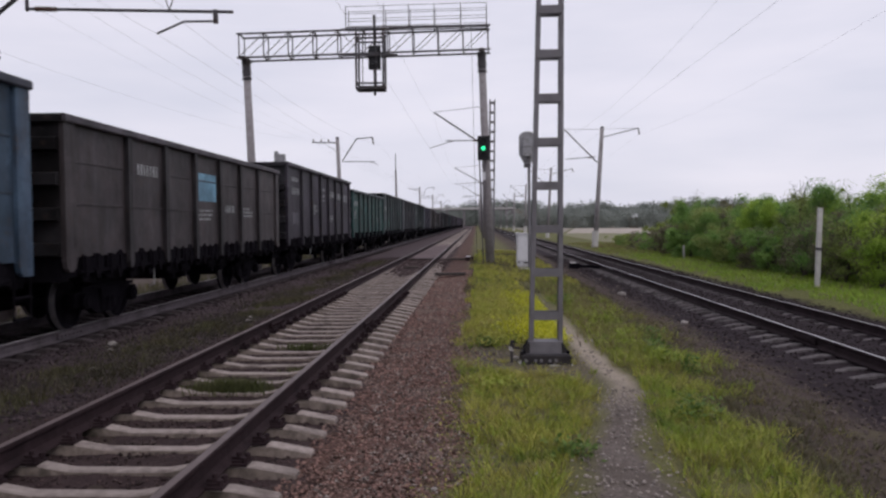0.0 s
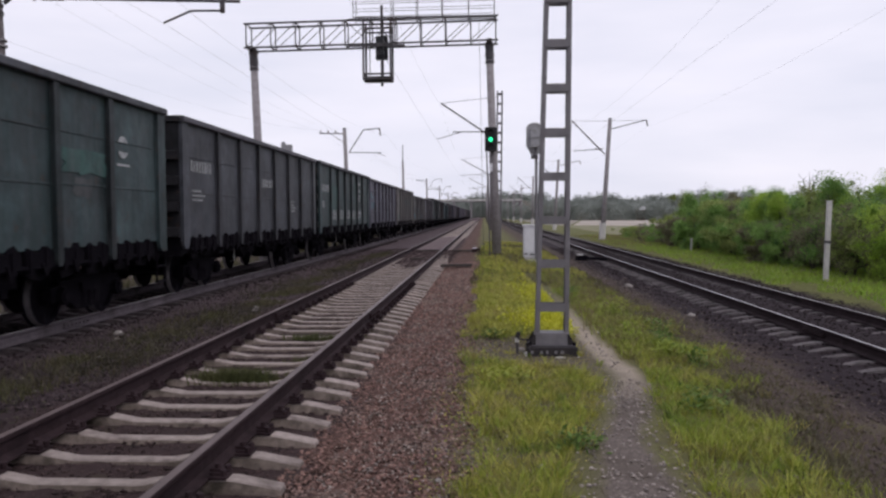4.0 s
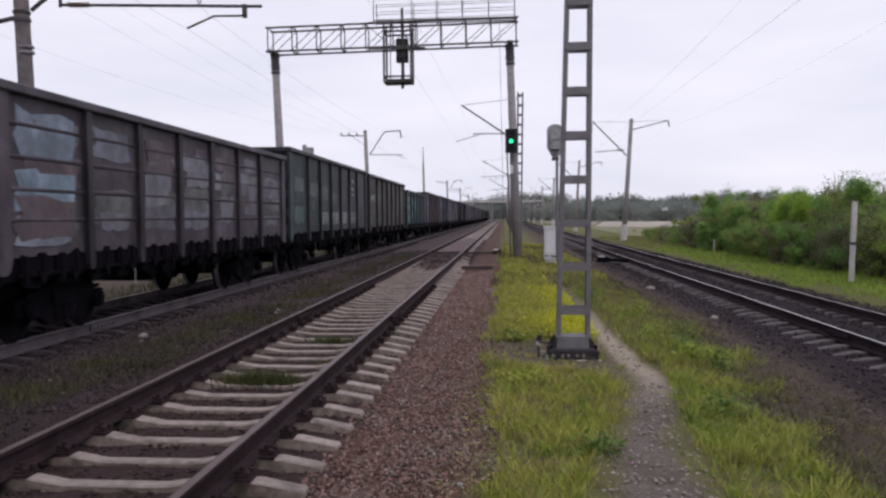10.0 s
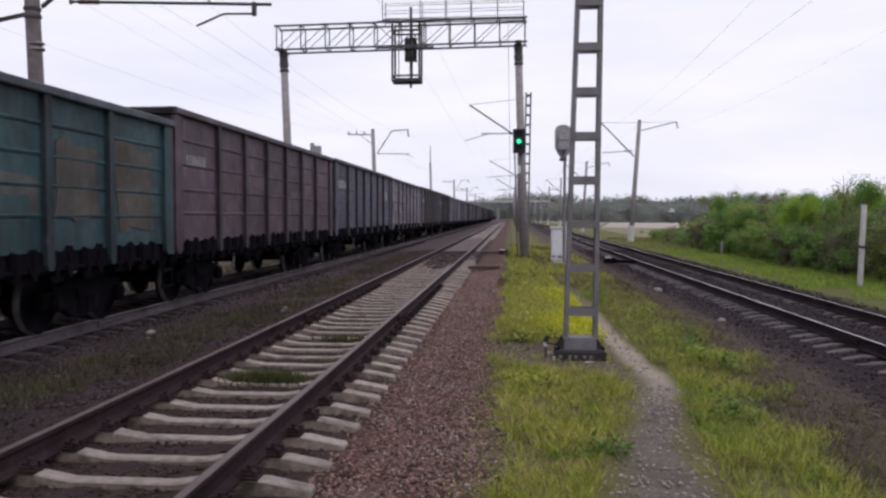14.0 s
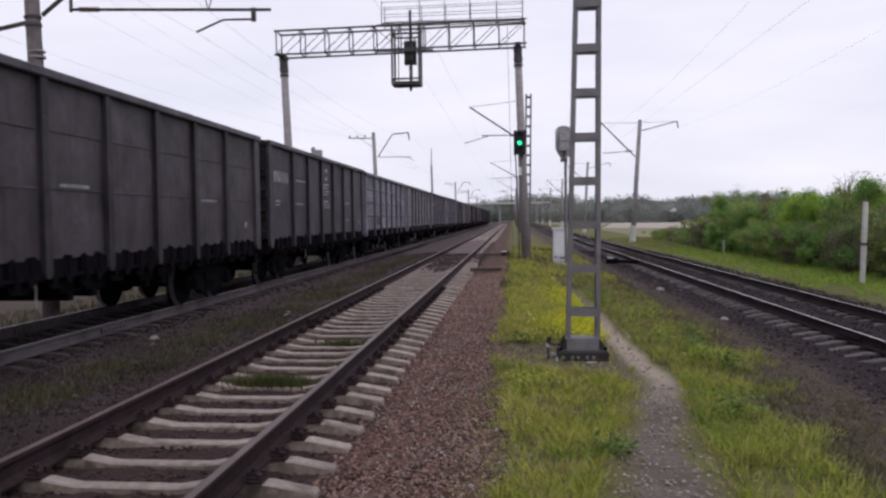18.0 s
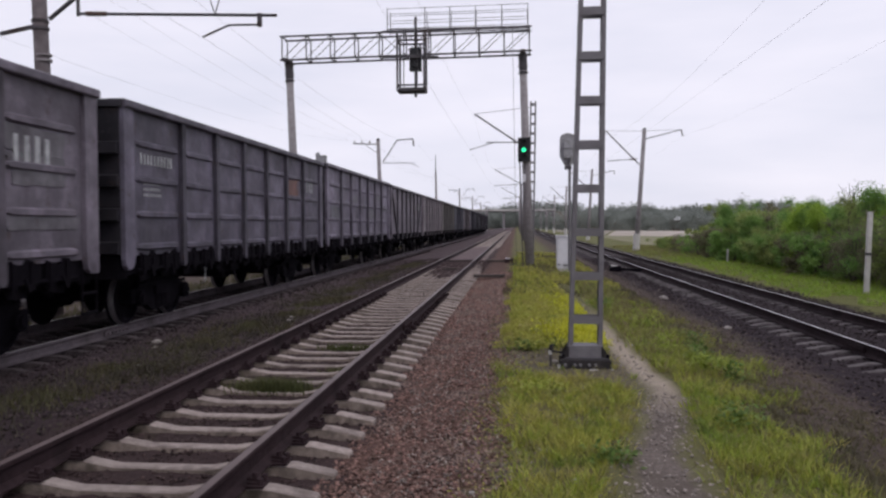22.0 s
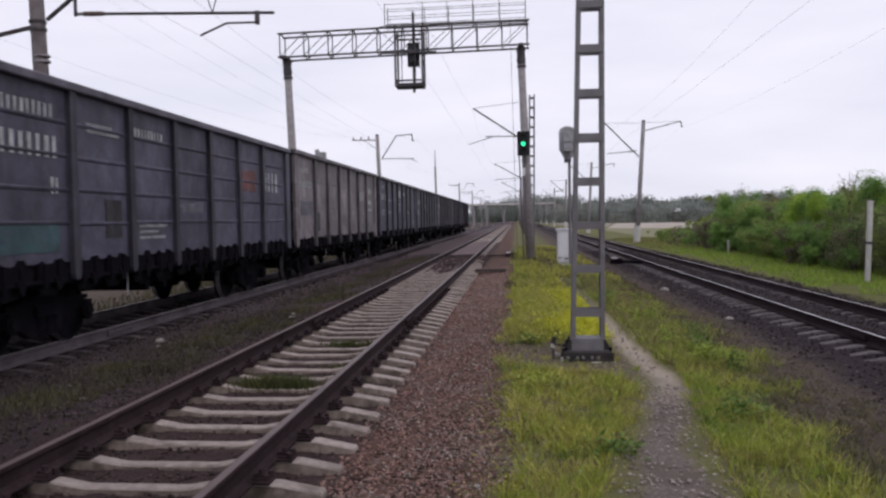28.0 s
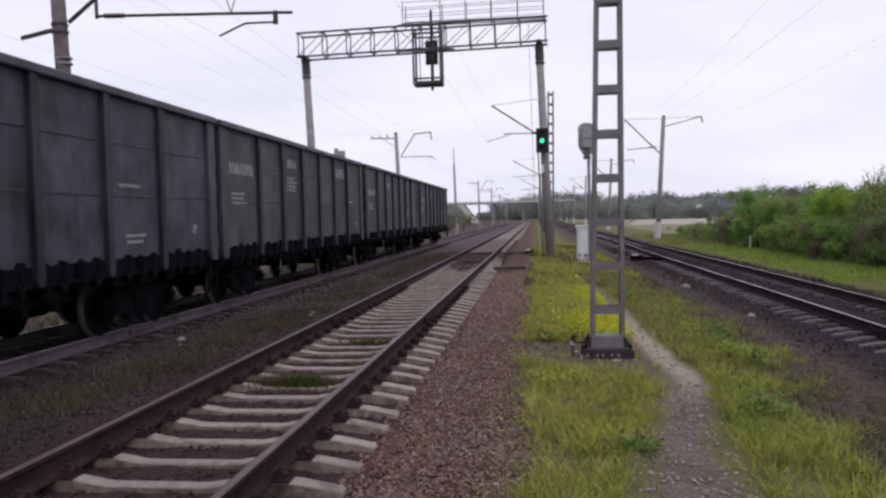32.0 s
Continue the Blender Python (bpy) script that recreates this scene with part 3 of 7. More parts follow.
def build_track(name, label, cx, top, mats, first, count_y, far, side, shine, bolts, band=0.03):
    """One track: two rails in lengths, sleepers one by one, the far ones joined."""
    track = thing(name, label, "railway track", kind="structure")
    seat = top - 0.185
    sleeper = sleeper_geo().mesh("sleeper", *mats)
    for s, rl in ((-1, "far rail"), (1, "near rail")):
        for a, b in ((-14.0, 13.34), (13.352, 38.3), (38.312, 63.3), (63.312, far)):
            part("rail", rail_geo(cx + s * 0.795, top, a, b, band), (side, shine), track)
    fast = fastening_geo().mesh("fastening", M_RUST)
    y, k = first, 0
    while y < count_y:
        ob = part("sleeper", sleeper, None, track)
        ob.matrix_basis = pose(cx, y + random.uniform(-0.012, 0.012), seat + random.uniform(-0.008, 0.004), 0, random.uniform(-0.3, 0.3), random.uniform(-0.5, 0.5))
        if y < bolts:
            for s in (-1, 1):
                b = part("fastening", fast, None, ob)
                b.matrix_basis = pose(s * 0.795, 0, 0.006)
        y += 0.543
    rest = Geo()
    while y < min(far, 230):
        rest.box(cx - 1.35, cx + 1.35, y - 0.085, y + 0.085, seat - 0.15, seat - 0.02)
        y += 0.543
    tagged(part("sleepers", rest, mats[0], track), kind="stuff")
    for s in (-1, 1):
        for jy in (13.346, 38.306):
            for d in (-1, 1):
                g = Geo()
                x0 = cx + s * 0.795 + d * 0.034
                g.box(x0 - 0.02, x0 + 0.02, jy - 0.4, jy + 0.4, top - 0.14, top - 0.05)
                for i in range(6):
                    yy = jy - 0.33 + i * 0.132
                    g.tube((x0, yy, top - 0.095), (x0 + d * 0.055, yy, top - 0.095), 0.018, 6)
                part("fishplate", g, side, track)
    return track


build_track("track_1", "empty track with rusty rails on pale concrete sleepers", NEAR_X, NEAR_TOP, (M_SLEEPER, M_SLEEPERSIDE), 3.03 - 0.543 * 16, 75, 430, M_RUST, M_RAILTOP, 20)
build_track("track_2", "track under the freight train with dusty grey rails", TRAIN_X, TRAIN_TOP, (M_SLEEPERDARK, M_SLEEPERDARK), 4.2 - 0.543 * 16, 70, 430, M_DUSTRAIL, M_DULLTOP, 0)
build_track("track_3", "main line track with bright worn rails on dark ballast", RIGHT_X, RIGHT_TOP, (M_SLEEPERGREY, M_SLEEPERGREY), 4.2 - 0.543 * 16, 75, 430, M_BLACKRAIL, M_SHINE, 0, 0.014)


# ---- freight wagons ----
BODY, PITCH = 13.2, 13.92
POSTS = [2.30 + 1.72 * i for i in range(6)]
BAYS = list(zip([0.34] + POSTS, POSTS + [BODY - 0.34]))
HALF = BODY / 2
MESHES = {}
PAINT_DEPTH = 0.69


def bay_mesh(kind, high, wide):
    """One steel side panel between two posts; y from 0, seams or pressed ribs by kind."""
    key = ("bay", kind, high, round(wide, 2))
    if key in MESHES:
        return MESHES[key]
    top, low = high - 0.10, 1.28
    g = Geo()
    g.box(1.47, 1.50, 0, wide, low, top)
    MESHES[key] = g.mesh("side_panel", M_PAINT)
    return MESHES[key]


RIBS = {"ribbed": (0.035, 0.27, 0.52, 0.77), "planked": (0.2, 0.4, 0.6, 0.8), "plain": (0.37, 0.70)}


def rib_mesh(kind, wide):
    """A pressed rib, plank seam or weld seam across one panel."""
    key = ("rib", kind, round(wide, 2))
    if key not in MESHES:
        g = Geo()
        if kind == "ribbed":
            outline = [(0.14, -0.05), (0.20, -0.085), (0.32, -0.095), (wide - 0.32, -0.095), (wide - 0.20, -0.085), (wide - 0.14, -0.05), (wide - 0.16, 0.01), (wide - 0.30, 0.035), (0.30, 0.035), (0.16, 0.01)]
            n = len(outline)
            inner = [(0.5 * wide + (y - 0.5 * wide) * 0.93, -0.03 + (z + 0.03) * 0.55) for y, z in outline]
            vs = [(1.501, y, z) for y, z in outline] + [(1.55, y, z) for y, z in inner]
            g.add(vs, [(i, (i + 1) % n, n + (i + 1) % n, n + i) for i in range(n)] + [tuple(range(n, 2 * n)), tuple(range(n))[::-1]])
        elif kind == "planked":
            g.prism([(1.501, -0.04), (1.515, -0.03), (1.524, 0.0), (1.515, 0.02), (1.501, 0.025)], 0.05, wide - 0.05)
        else:
            g.prism([(1.501, -0.02), (1.513, -0.015), (1.513, 0.008), (1.501, 0.012)], 0.05, wide - 0.05)
        MESHES[key] = g.mesh("rib", M_PAINT)
    return MESHES[key]


def post_mesh(high):
    if ("post", high) not in MESHES:
        top = high - 0.08
        g = Geo()
        g.plate([(-0.085, 1.10), (-0.05, 1.02), (0.05, 1.02), (0.085, 1.10), (0.075, top), (-0.075, top)], 1.505, 1.585)
        MESHES["post", high] = g.mesh("post", M_PAINT)
    return MESHES["post", high]


def corner_mesh(high, far):
    key = ("corner", high, far)
    if key not in MESHES:
        top = high - 0.06
        g = Geo()
        g.plate([(0.0, 1.22), (0.03, 1.12), (0.10, 1.06), (0.22, 1.06), (0.30, 1.13), (0.34, 1.28), (0.34, top), (0.0, top)] if not far else
                [(-0.34, 1.26), (-0.30, 1.13), (-0.22, 1.07), (0.0, 1.07), (0.0, top), (-0.34, top)], 1.485, 1.565)
        MESHES[key] = g.mesh("corner_post", M_PAINT)
    return MESHES[key]


def end_mesh(high):
    if ("end", high) not in MESHES:
        top = high
        g = Geo()
        g.box(-1.49, 1.49, -0.02, 0.02, 1.3, top - 0.1)
        MESHES["end", high] = g.mesh("end_wall", M_PAINT)
    return MESHES["end", high]


END_BEAM = Geo().plate([(-0.12, -0.09), (-0.021, -0.11), (-0.021, 0.11), (-0.12, 0.09)], -1.47, 1.47).mesh("end_beam", M_PAINT)
END_CAP = Geo().plate([(-0.1, -0.13), (0.08, -0.13), (0.08, 0.0), (-0.06, 0.0), (-0.1, -0.03)], -1.55, 1.55).mesh("end_cap", M_PAINT)


def rim_mesh(high):
    if ("rim", high) not in MESHES:
        top = high
        MESHES["rim", high] = Geo().prism([(1.44, top - 0.13), (1.60, top - 0.13), (1.615, top - 0.11), (1.615, top - 0.02), (1.59, top), (1.46, top), (1.44, top - 0.03)], -HALF - 0.02, HALF + 0.02).mesh("top_rail", M_PAINT)
    return MESHES["rim", high]


def far_side_mesh(high):
    if ("far", high) not in MESHES:
        top = high
        g = Geo()
        g.box(-1.50, -1.47, -HALF + 0.05, HALF - 0.05, 1.36, top - 0.1)
        for p in POSTS:
            g.box(-1.58, -1.502, -HALF + p - 0.08, -HALF + p + 0.08, 1.05, top - 0.1)
        g.box(-1.61, -1.45, -HALF, HALF, top - 0.13, top)
        MESHES["far", high] = g.mesh("far_side", M_PAINT)
    return MESHES["far", high]


def underframe_mesh():
    g = Geo()
    g.box(-0.32, 0.32, -HALF + 0.02, HALF - 0.02, 0.88, 1.24)
    g.box(-1.47, 1.465, -HALF + 0.05, HALF - 0.05, 1.25, 1.35)
    g.box(-0.75, 0.75, -2.7, 2.7, 0.70, 0.96)
    for y in (-1.6, -0.9, 0.9, 1.6):
        g.box(-1.3, 1.3, y - 0.07, y + 0.07, 0.62, 0.98)
        for s in (-1, 1):
            g.box(s * 1.22 - 0.08, s * 1.22 + 0.08, y - 0.3, y + 0.3, 0.74, 1.14)
    for s in (-1, 1):
        g.box(s * 1.36 - 0.09, s * 1.36 + 0.09, -HALF + 0.05, HALF - 0.05, 0.96, 1.27)
    for p in POSTS:
        y = -HALF + p
        g.box(-1.4, 1.4, y - 0.08, y + 0.08, 0.98, 1.24)
    for y in (-HALF + 0.18, HALF - 0.18):
        g.box(-1.42, 1.42, y - 0.16, y + 0.16, 0.9, 1.26)
    return g


def hatch_mesh(k):
    """A discharge door with its locking lugs; k tells the wear and the lugs apart."""
    r = random.Random(70 + k)

    def off(v):
        return v + r.uniform(-0.03, 0.03)

    g = Geo()
    g.plate([(-0.36, off(1.02)), (0.34, off(1.0)), (0.36, off(1.22)), (off(0.26), off(1.27)), (0.2, off(1.33)), (0.06, off(1.33)), (0.0, off(1.27)), (-0.2, off(1.26)), (-0.25, off(1.31)), (-0.34, off(1.30))], 1.467, 1.525)
    for d in (-0.24, 0.13):
        d = off(d)
        g.box(1.47, 1.555, d - 0.045, d + 0.045, off(0.95), off(1.29))
    g.bar((1.53, 0, 1.1), (1.53, off(0.1), off(0.9)), 0.05, 0.06)
    g.plate([(off(-0.3), 1.0), (off(0.28), 1.0), (off(0.18), off(0.82)), (off(-0.2), off(0.84))], 1.36, 1.43)
    g.tube((1.5, -0.42, 1.03), (1.5, 0.42, 1.03), 0.035, 6)
    return g


def side_frame_mesh():
    """The cast side frame of a three-piece bogie with axle boxes and springs."""
    g = Geo()
    outer = [(-1.18, 0.38), (-1.2, 0.62), (-0.85, 0.66), (-0.5, 0.80), (0.5, 0.80), (0.85, 0.66), (1.2, 0.62), (1.18, 0.38), (0.72, 0.40), (0.5, 0.26), (0.36, 0.20), (-0.36, 0.20), (-0.5, 0.26), (-0.72, 0.40)]
    g.plate(outer, 0.96, 1.10)
    for y in (-0.925, 0.925):
        g.tube((1.08, y, 0.475), (1.2, y, 0.475), 0.145, 12)
        g.tube((1.2, y, 0.475), (1.23, y, 0.475), 0.09, 10)
    for y in (-0.2, 0.0, 0.2):
        g.tube((1.06, y, 0.26), (1.06, y, 0.5), 0.09, 8)
        for k in range(4):
            g.tube((1.06, y, 0.29 + k * 0.055), (1.06, y, 0.31 + k * 0.055), 0.105, 8)
    g.box(1.0, 1.16, -0.34, 0.34, 0.5, 0.66)
    g.box(1.1, 1.14, -1.0, 1.0, 0.66, 0.72)
    return g


def wheel_mesh(s):
    """A flanged disc wheel turned about x."""
    g = Geo()
    n = 28
    rings = [(0.70, 0.07), (0.72, 0.40), (0.72, 0.505), (0.75, 0.505), (0.765, 0.48), (0.86, 0.472), (0.86, 0.41), (0.82, 0.39), (0.80, 0.16), (0.90, 0.14), (0.90, 0.07)]
    vs = [(s * x, r * math.cos(2 * math.pi * i / n), r * math.sin(2 * math.pi * i / n)) for x, r in rings for i in range(n)]
    g.add(vs, [])
    for k in range(len(rings) - 1):
        tread = 1 if k == 4 else 0
        g.f += [(k * n + i, k * n + (i + 1) % n, k * n + n + (i + 1) % n, k * n + n + i) for i in range(n)]
        g.s += [tread] * n
    # three chords of caked dirt break the roundness of the disc
    for j in (2, 11, 20):
        for k in (7, 8):
            x, y, z = g.v[k * n + j]
            g.v[k * n + j] = (x + s * 0.03, y, z)
    return g


def bolster_mesh():
    g = Geo()
    g.plate([(-0.2, 0.5), (0.2, 0.5), (0.2, 0.72), (0.14, 0.86), (-0.14, 0.86), (-0.2, 0.72)], -1.0, 1.0)
    for y in (-0.5, 0.5):
        g.bar((-0.9, y, 0.42), (0.9, y, 0.42), 0.08, 0.12)
    for x in (-0.795, 0.795):
        for y in (-0.44, 0.44):
            g.box(x - 0.05, x + 0.05, y - 0.06, y + 0.06, 0.3, 0.62)
    return g


def coupler_mesh():
    g = Geo()
    g.box(-0.11, 0.11, -0.30, 0.1, 0.93, 1.14)
    g.plate([(-0.355, 0.86), (-0.20, 0.86), (-0.14, 0.92), (-0.14, 1.16), (-0.20, 1.22), (-0.355, 1.22)], -0.22, 0.2)
    g.tube((0.3, 0.0, 0.95), (0.38, -0.22, 0.62), 0.03, 6)
    g.tube((0.38, -0.22, 0.62), (0.2, -0.34, 0.85), 0.03, 6)
    return g


def ladder_mesh():
    g = Geo()
    for y in (-0.2, 0.2):
        g.bar((1.53, y, 0.45), (1.53, y, 1.15), 0.02, 0.05)
    for z in (0.48, 0.78):
        g.bar((1.53, -0.21, z), (1.53, 0.21, z), 0.05, 0.035)
    return g


# added white rod that imitates the bright sliver of a sky-lit wheel rim
def glint_rod_mesh():
    g = Geo()
    g.tube((1.45, 0.3, 1.0), (1.45, 0.3, 0.62), 0.011, 6)
    g.tube((1.45, 0.3, 0.62), (1.3, 0.42, 0.56), 0.011, 6)
    return g


def tank_mesh():
    g = Geo()
    g.tube((0.5, -0.6, 0.78), (0.5, 0.6, 0.78), 0.2, 12)
    g.box(0.44, 0.56, -0.4, -0.34, 0.78, 1.2)
    g.box(0.44, 0.56, 0.34, 0.4, 0.78, 1.2)
    g.box(0.3, 0.56, -0.02, 0.04, 0.78, 1.2)
    return g


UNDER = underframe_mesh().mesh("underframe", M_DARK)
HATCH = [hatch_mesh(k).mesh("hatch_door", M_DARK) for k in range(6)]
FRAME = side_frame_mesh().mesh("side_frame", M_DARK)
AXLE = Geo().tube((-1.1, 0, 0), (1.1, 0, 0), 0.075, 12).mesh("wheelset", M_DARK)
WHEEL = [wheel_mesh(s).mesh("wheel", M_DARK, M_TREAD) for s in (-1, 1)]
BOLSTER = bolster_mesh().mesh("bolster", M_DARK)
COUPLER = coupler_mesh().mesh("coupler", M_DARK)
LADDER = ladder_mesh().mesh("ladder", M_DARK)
GLINT_ROD = glint_rod_mesh().mesh("brake_lever", M_LETTER)
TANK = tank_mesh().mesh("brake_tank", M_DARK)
BRACE = {}
WAGONS, WHEELSETS = [], []


def letter_row(rng, y0, z0, wide, tall, gap=0.35):
    """A row of plain bars the size of characters, each a little different."""
    g = Geo()
    n = max(2, int(round(wide / (tall * 0.62))))
    w = wide / n
    for i in range(n):
        a = y0 + i * w
        t = w * (1 - gap) * rng.uniform(0.5, 0.85)
        g.box(1.5005, 1.5035, a, a + t, z0, z0 + tall * rng.uniform(0.92, 1.0))
    return g


def mark(root, y0, z0, wide, tall, rng):
    ob = part("lettering", letter_row(rng, y0, z0, wide, tall), M_LETTER, root, "faded white lettering")
    ob.location.x = 0.013
    return ob


def patch(root, y0, y1, z0, z1, colour, name="repair_patch", label=""):
    """A repainted or scraped spot with a ragged outline; a sign keeps its square edges."""
    depth = 0.002 + (0.00035 * len(root.children)) % 0.0095
    if name == "painted_sign":
        g = Geo().box(1.501, 1.501 + depth, y0, y1, z0, z1)
    else:
        rag = random.Random(int(y0 * 977 + z0 * 131 + z1 * 57))
        jy, jz = 0.14 * (y1 - y0), 0.16 * (z1 - z0)
        ring = [(y0 + (y1 - y0) * k / 4, z0) for k in range(4)] + [(y1, z0 + (z1 - z0) * k / 3) for k in range(3)] + [(y1 - (y1 - y0) * k / 4, z1) for k in range(4)] + [(y0, z1 - (z1 - z0) * k / 3) for k in range(3)]
        mid_y, mid_z = (y0 + y1) / 2, (z0 + z1) / 2
        ring = [(y + (jy if y < mid_y else -jy) * rag.random(), z + (jz if z < mid_z else -jz) * rag.random()) for y, z in ring]
        g = Geo().plate(ring, 1.501, 1.501 + depth)
    ob = part(name, g, M_PAINT, root, label)
    ob.color = (*(c * PAINT_DEPTH for c in colour), 1)
    return ob


def badge(root, y, z, size):
    """A plain round mark with a bar below it."""
    g = Geo()
    n = 14
    ring = [(y + size / 2 * math.cos(2 * math.pi * i / n), z + size / 2 * math.sin(2 * math.pi * i / n)) for i in range(n)]
    g.plate([p for p in ring if p[1] > z + 0.03], 1.513, 1.517)
    g.plate([p for p in ring if p[1] < z - 0.03], 1.513, 1.517)
    g.box(1.513, 1.517, y - size * 0.6, y + size * 0.6, z - size * 0.85, z - size * 0.75)
    part("emblem", g, M_LETTER, root, "plain round white emblem")


def brace_mesh(high, flip):
    key = (high, flip)
    if key not in BRACE:
        top = high - 0.15
        a, b = (0.36, 2.05) if not flip else (BODY - 0.36, BODY - 2.05)
        BRACE[key] = Geo().bar((1.54, -HALF + a, top), (1.54, -HALF + b, 1.4), 0.13, 0.06, (1, 0, 0)).mesh("diagonal_brace", M_PAINT)
    return BRACE[key]


# how much higher than the usual a wagon stands, its springs being lightly loaded
RISE = {1: 0.05, 2: 0.05, 3: 0.05, 4: 0.04, 5: 0.06, 8: 0.05, 9: 0.05, 10: 0.05, 12: 0.05, 14: 0.03, 16: 0.05, 17: 0.05, 21: 0.04, 26: 0.06, 27: 0.05, 28: 0.05, 29: 0.05, 30: 0.05, 31: 0.05}


def build_wagon(i, kind, high, colour, label, extras, tint=None):
    """An open-top freight wagon; its origin lies on the rails, under its middle."""
    rng = random.Random(100 + i)
    high = (3.87 if high else 3.54) + RISE.get(i, 0.0)
    root = thing("gondola_wagon", label, "freight wagon", group="wagons of the freight train")
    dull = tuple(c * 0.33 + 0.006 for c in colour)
    # end walls: dirt plus the shade between wagons, both put into the colour
    soot_and_shade = tuple(c * 0.13 + 0.003 for c in colour)
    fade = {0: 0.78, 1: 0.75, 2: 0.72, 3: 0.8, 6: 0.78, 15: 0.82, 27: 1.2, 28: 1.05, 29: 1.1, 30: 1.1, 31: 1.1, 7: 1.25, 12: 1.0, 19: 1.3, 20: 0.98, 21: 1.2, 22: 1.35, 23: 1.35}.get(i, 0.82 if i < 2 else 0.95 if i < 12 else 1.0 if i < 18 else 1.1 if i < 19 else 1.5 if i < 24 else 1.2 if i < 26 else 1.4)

    def painted(name, me, c, at=None, lab=""):
        ob = part(name, me, None, root, lab)
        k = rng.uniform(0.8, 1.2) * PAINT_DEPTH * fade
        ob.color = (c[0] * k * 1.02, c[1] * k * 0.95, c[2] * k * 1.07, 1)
        if at is not None:
            ob.matrix_basis = at
        return ob

    for b, (a, e) in enumerate(BAYS):
        c = tint[b] if tint else colour
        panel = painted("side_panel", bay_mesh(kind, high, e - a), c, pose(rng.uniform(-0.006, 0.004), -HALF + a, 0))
        top = high - 0.10
        for f in RIBS[kind]:
            rib = part("rib" if kind == "ribbed" else "seam", rib_mesh(kind, e - a), None, panel)
            rib.color = tuple(panel.color)
            rib.location.z = 1.36 + (top - 1.36) * f + rng.uniform(-0.012, 0.012)
    for p in POSTS:
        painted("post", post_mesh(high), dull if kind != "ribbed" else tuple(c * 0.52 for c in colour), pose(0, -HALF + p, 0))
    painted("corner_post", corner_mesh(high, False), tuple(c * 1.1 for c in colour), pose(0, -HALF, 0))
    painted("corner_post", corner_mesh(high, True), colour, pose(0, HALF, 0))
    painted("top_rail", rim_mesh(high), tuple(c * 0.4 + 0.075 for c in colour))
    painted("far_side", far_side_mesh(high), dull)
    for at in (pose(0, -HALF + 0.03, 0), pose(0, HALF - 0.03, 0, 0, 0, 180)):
        wall = painted("end_wall", end_mesh(high), soot_and_shade, at)
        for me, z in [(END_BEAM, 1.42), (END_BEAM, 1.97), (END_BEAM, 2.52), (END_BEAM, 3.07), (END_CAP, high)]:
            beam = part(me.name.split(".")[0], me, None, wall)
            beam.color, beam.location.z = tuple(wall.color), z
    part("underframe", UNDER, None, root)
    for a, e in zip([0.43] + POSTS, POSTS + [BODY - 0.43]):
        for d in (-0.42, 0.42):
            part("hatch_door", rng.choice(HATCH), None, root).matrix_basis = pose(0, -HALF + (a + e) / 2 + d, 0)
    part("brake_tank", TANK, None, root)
    part("ladder", LADDER, None, root).matrix_basis = pose(0, HALF - 0.24, 0)
    part("brake_lever", GLINT_ROD, None, root, "thin white rod standing in for the glint of a wheel rim").matrix_basis = pose(0, -HALF + 3.4 + rng.uniform(-0.4, 0.4), 0)
    part("coupler", COUPLER, None, root).matrix_basis = pose(0, -HALF, 0)
    part("coupler", COUPLER, None, root).matrix_basis = pose(0, HALF, 0, 0, 0, 180)
    for y in (-4.325, 4.325):
        bogie = part("bogie", BOLSTER, None, root)
        bogie.matrix_basis = pose(0, y, 0)
        for turn in (0, 180):
            part("side_frame", FRAME, None, bogie).matrix_basis = pose(0, 0, 0, 0, 0, turn)
        for dy in (-0.925, 0.925):
            w = part("wheelset", AXLE, None, root)
            w.matrix_parent_inverse = Matrix.Translation((0, y + dy, 0.475))
            for me in WHEEL:
                part("wheel", me, None, w)
            WHEELSETS.append(w)

    def along(y):
        return -HALF + y + (0.15 if y > 2.2 else 0.05)

    for what, *v in extras:
        if what == "number":
            mark(root, along(v[0]), v[1], v[2], v[3], rng)
        elif what == "small":
            for k in range(v[3]):
                mark(root, along(v[0]), v[1] - 0.1 * k, v[2] * rng.uniform(0.6, 1), 0.055, rng)
        elif what == "patch":
            patch(root, along(v[0]), along(v[1]), v[2], v[3], v[4])
        elif what == "black":
            patch(root, along(v[0]), along(v[0]) + 0.5, v[1], v[1] + 0.6, (0.022, 0.02, 0.02), "painted_sign", "black painted square")
        elif what == "sign":
            patch(root, along(v[0]), along(v[1]), v[2], v[3], v[4], "painted_sign", "pale blue painted square")
        elif what == "emblem":
            badge(root, along(v[0]), v[1], v[2])
        elif what == "braces":
            for flip in (False, True):
                painted("diagonal_brace", brace_mesh(high, flip), (0.03, 0.028, 0.03))
        elif what == "mottle":
            for k in range(v[0]):
                b = rng.randrange(7)
                a, e = BAYS[b]
                w = rng.uniform(0.4, 0.95) * (e - a)
                y0 = rng.uniform(a + 0.08, e - w - 0.02) if e - w - 0.02 > a + 0.08 else a + 0.08
                h = rng.uniform(0.2, 0.5) * (v[4] if len(v) > 4 else 1.0)
                z0 = rng.uniform(v[1], v[2] - h)
                patch(root, -HALF + y0, -HALF + min(y0 + w, e - 0.05), z0, z0 + h, rng.choice(v[3]))
    WAGONS.append((i, root))
    return root


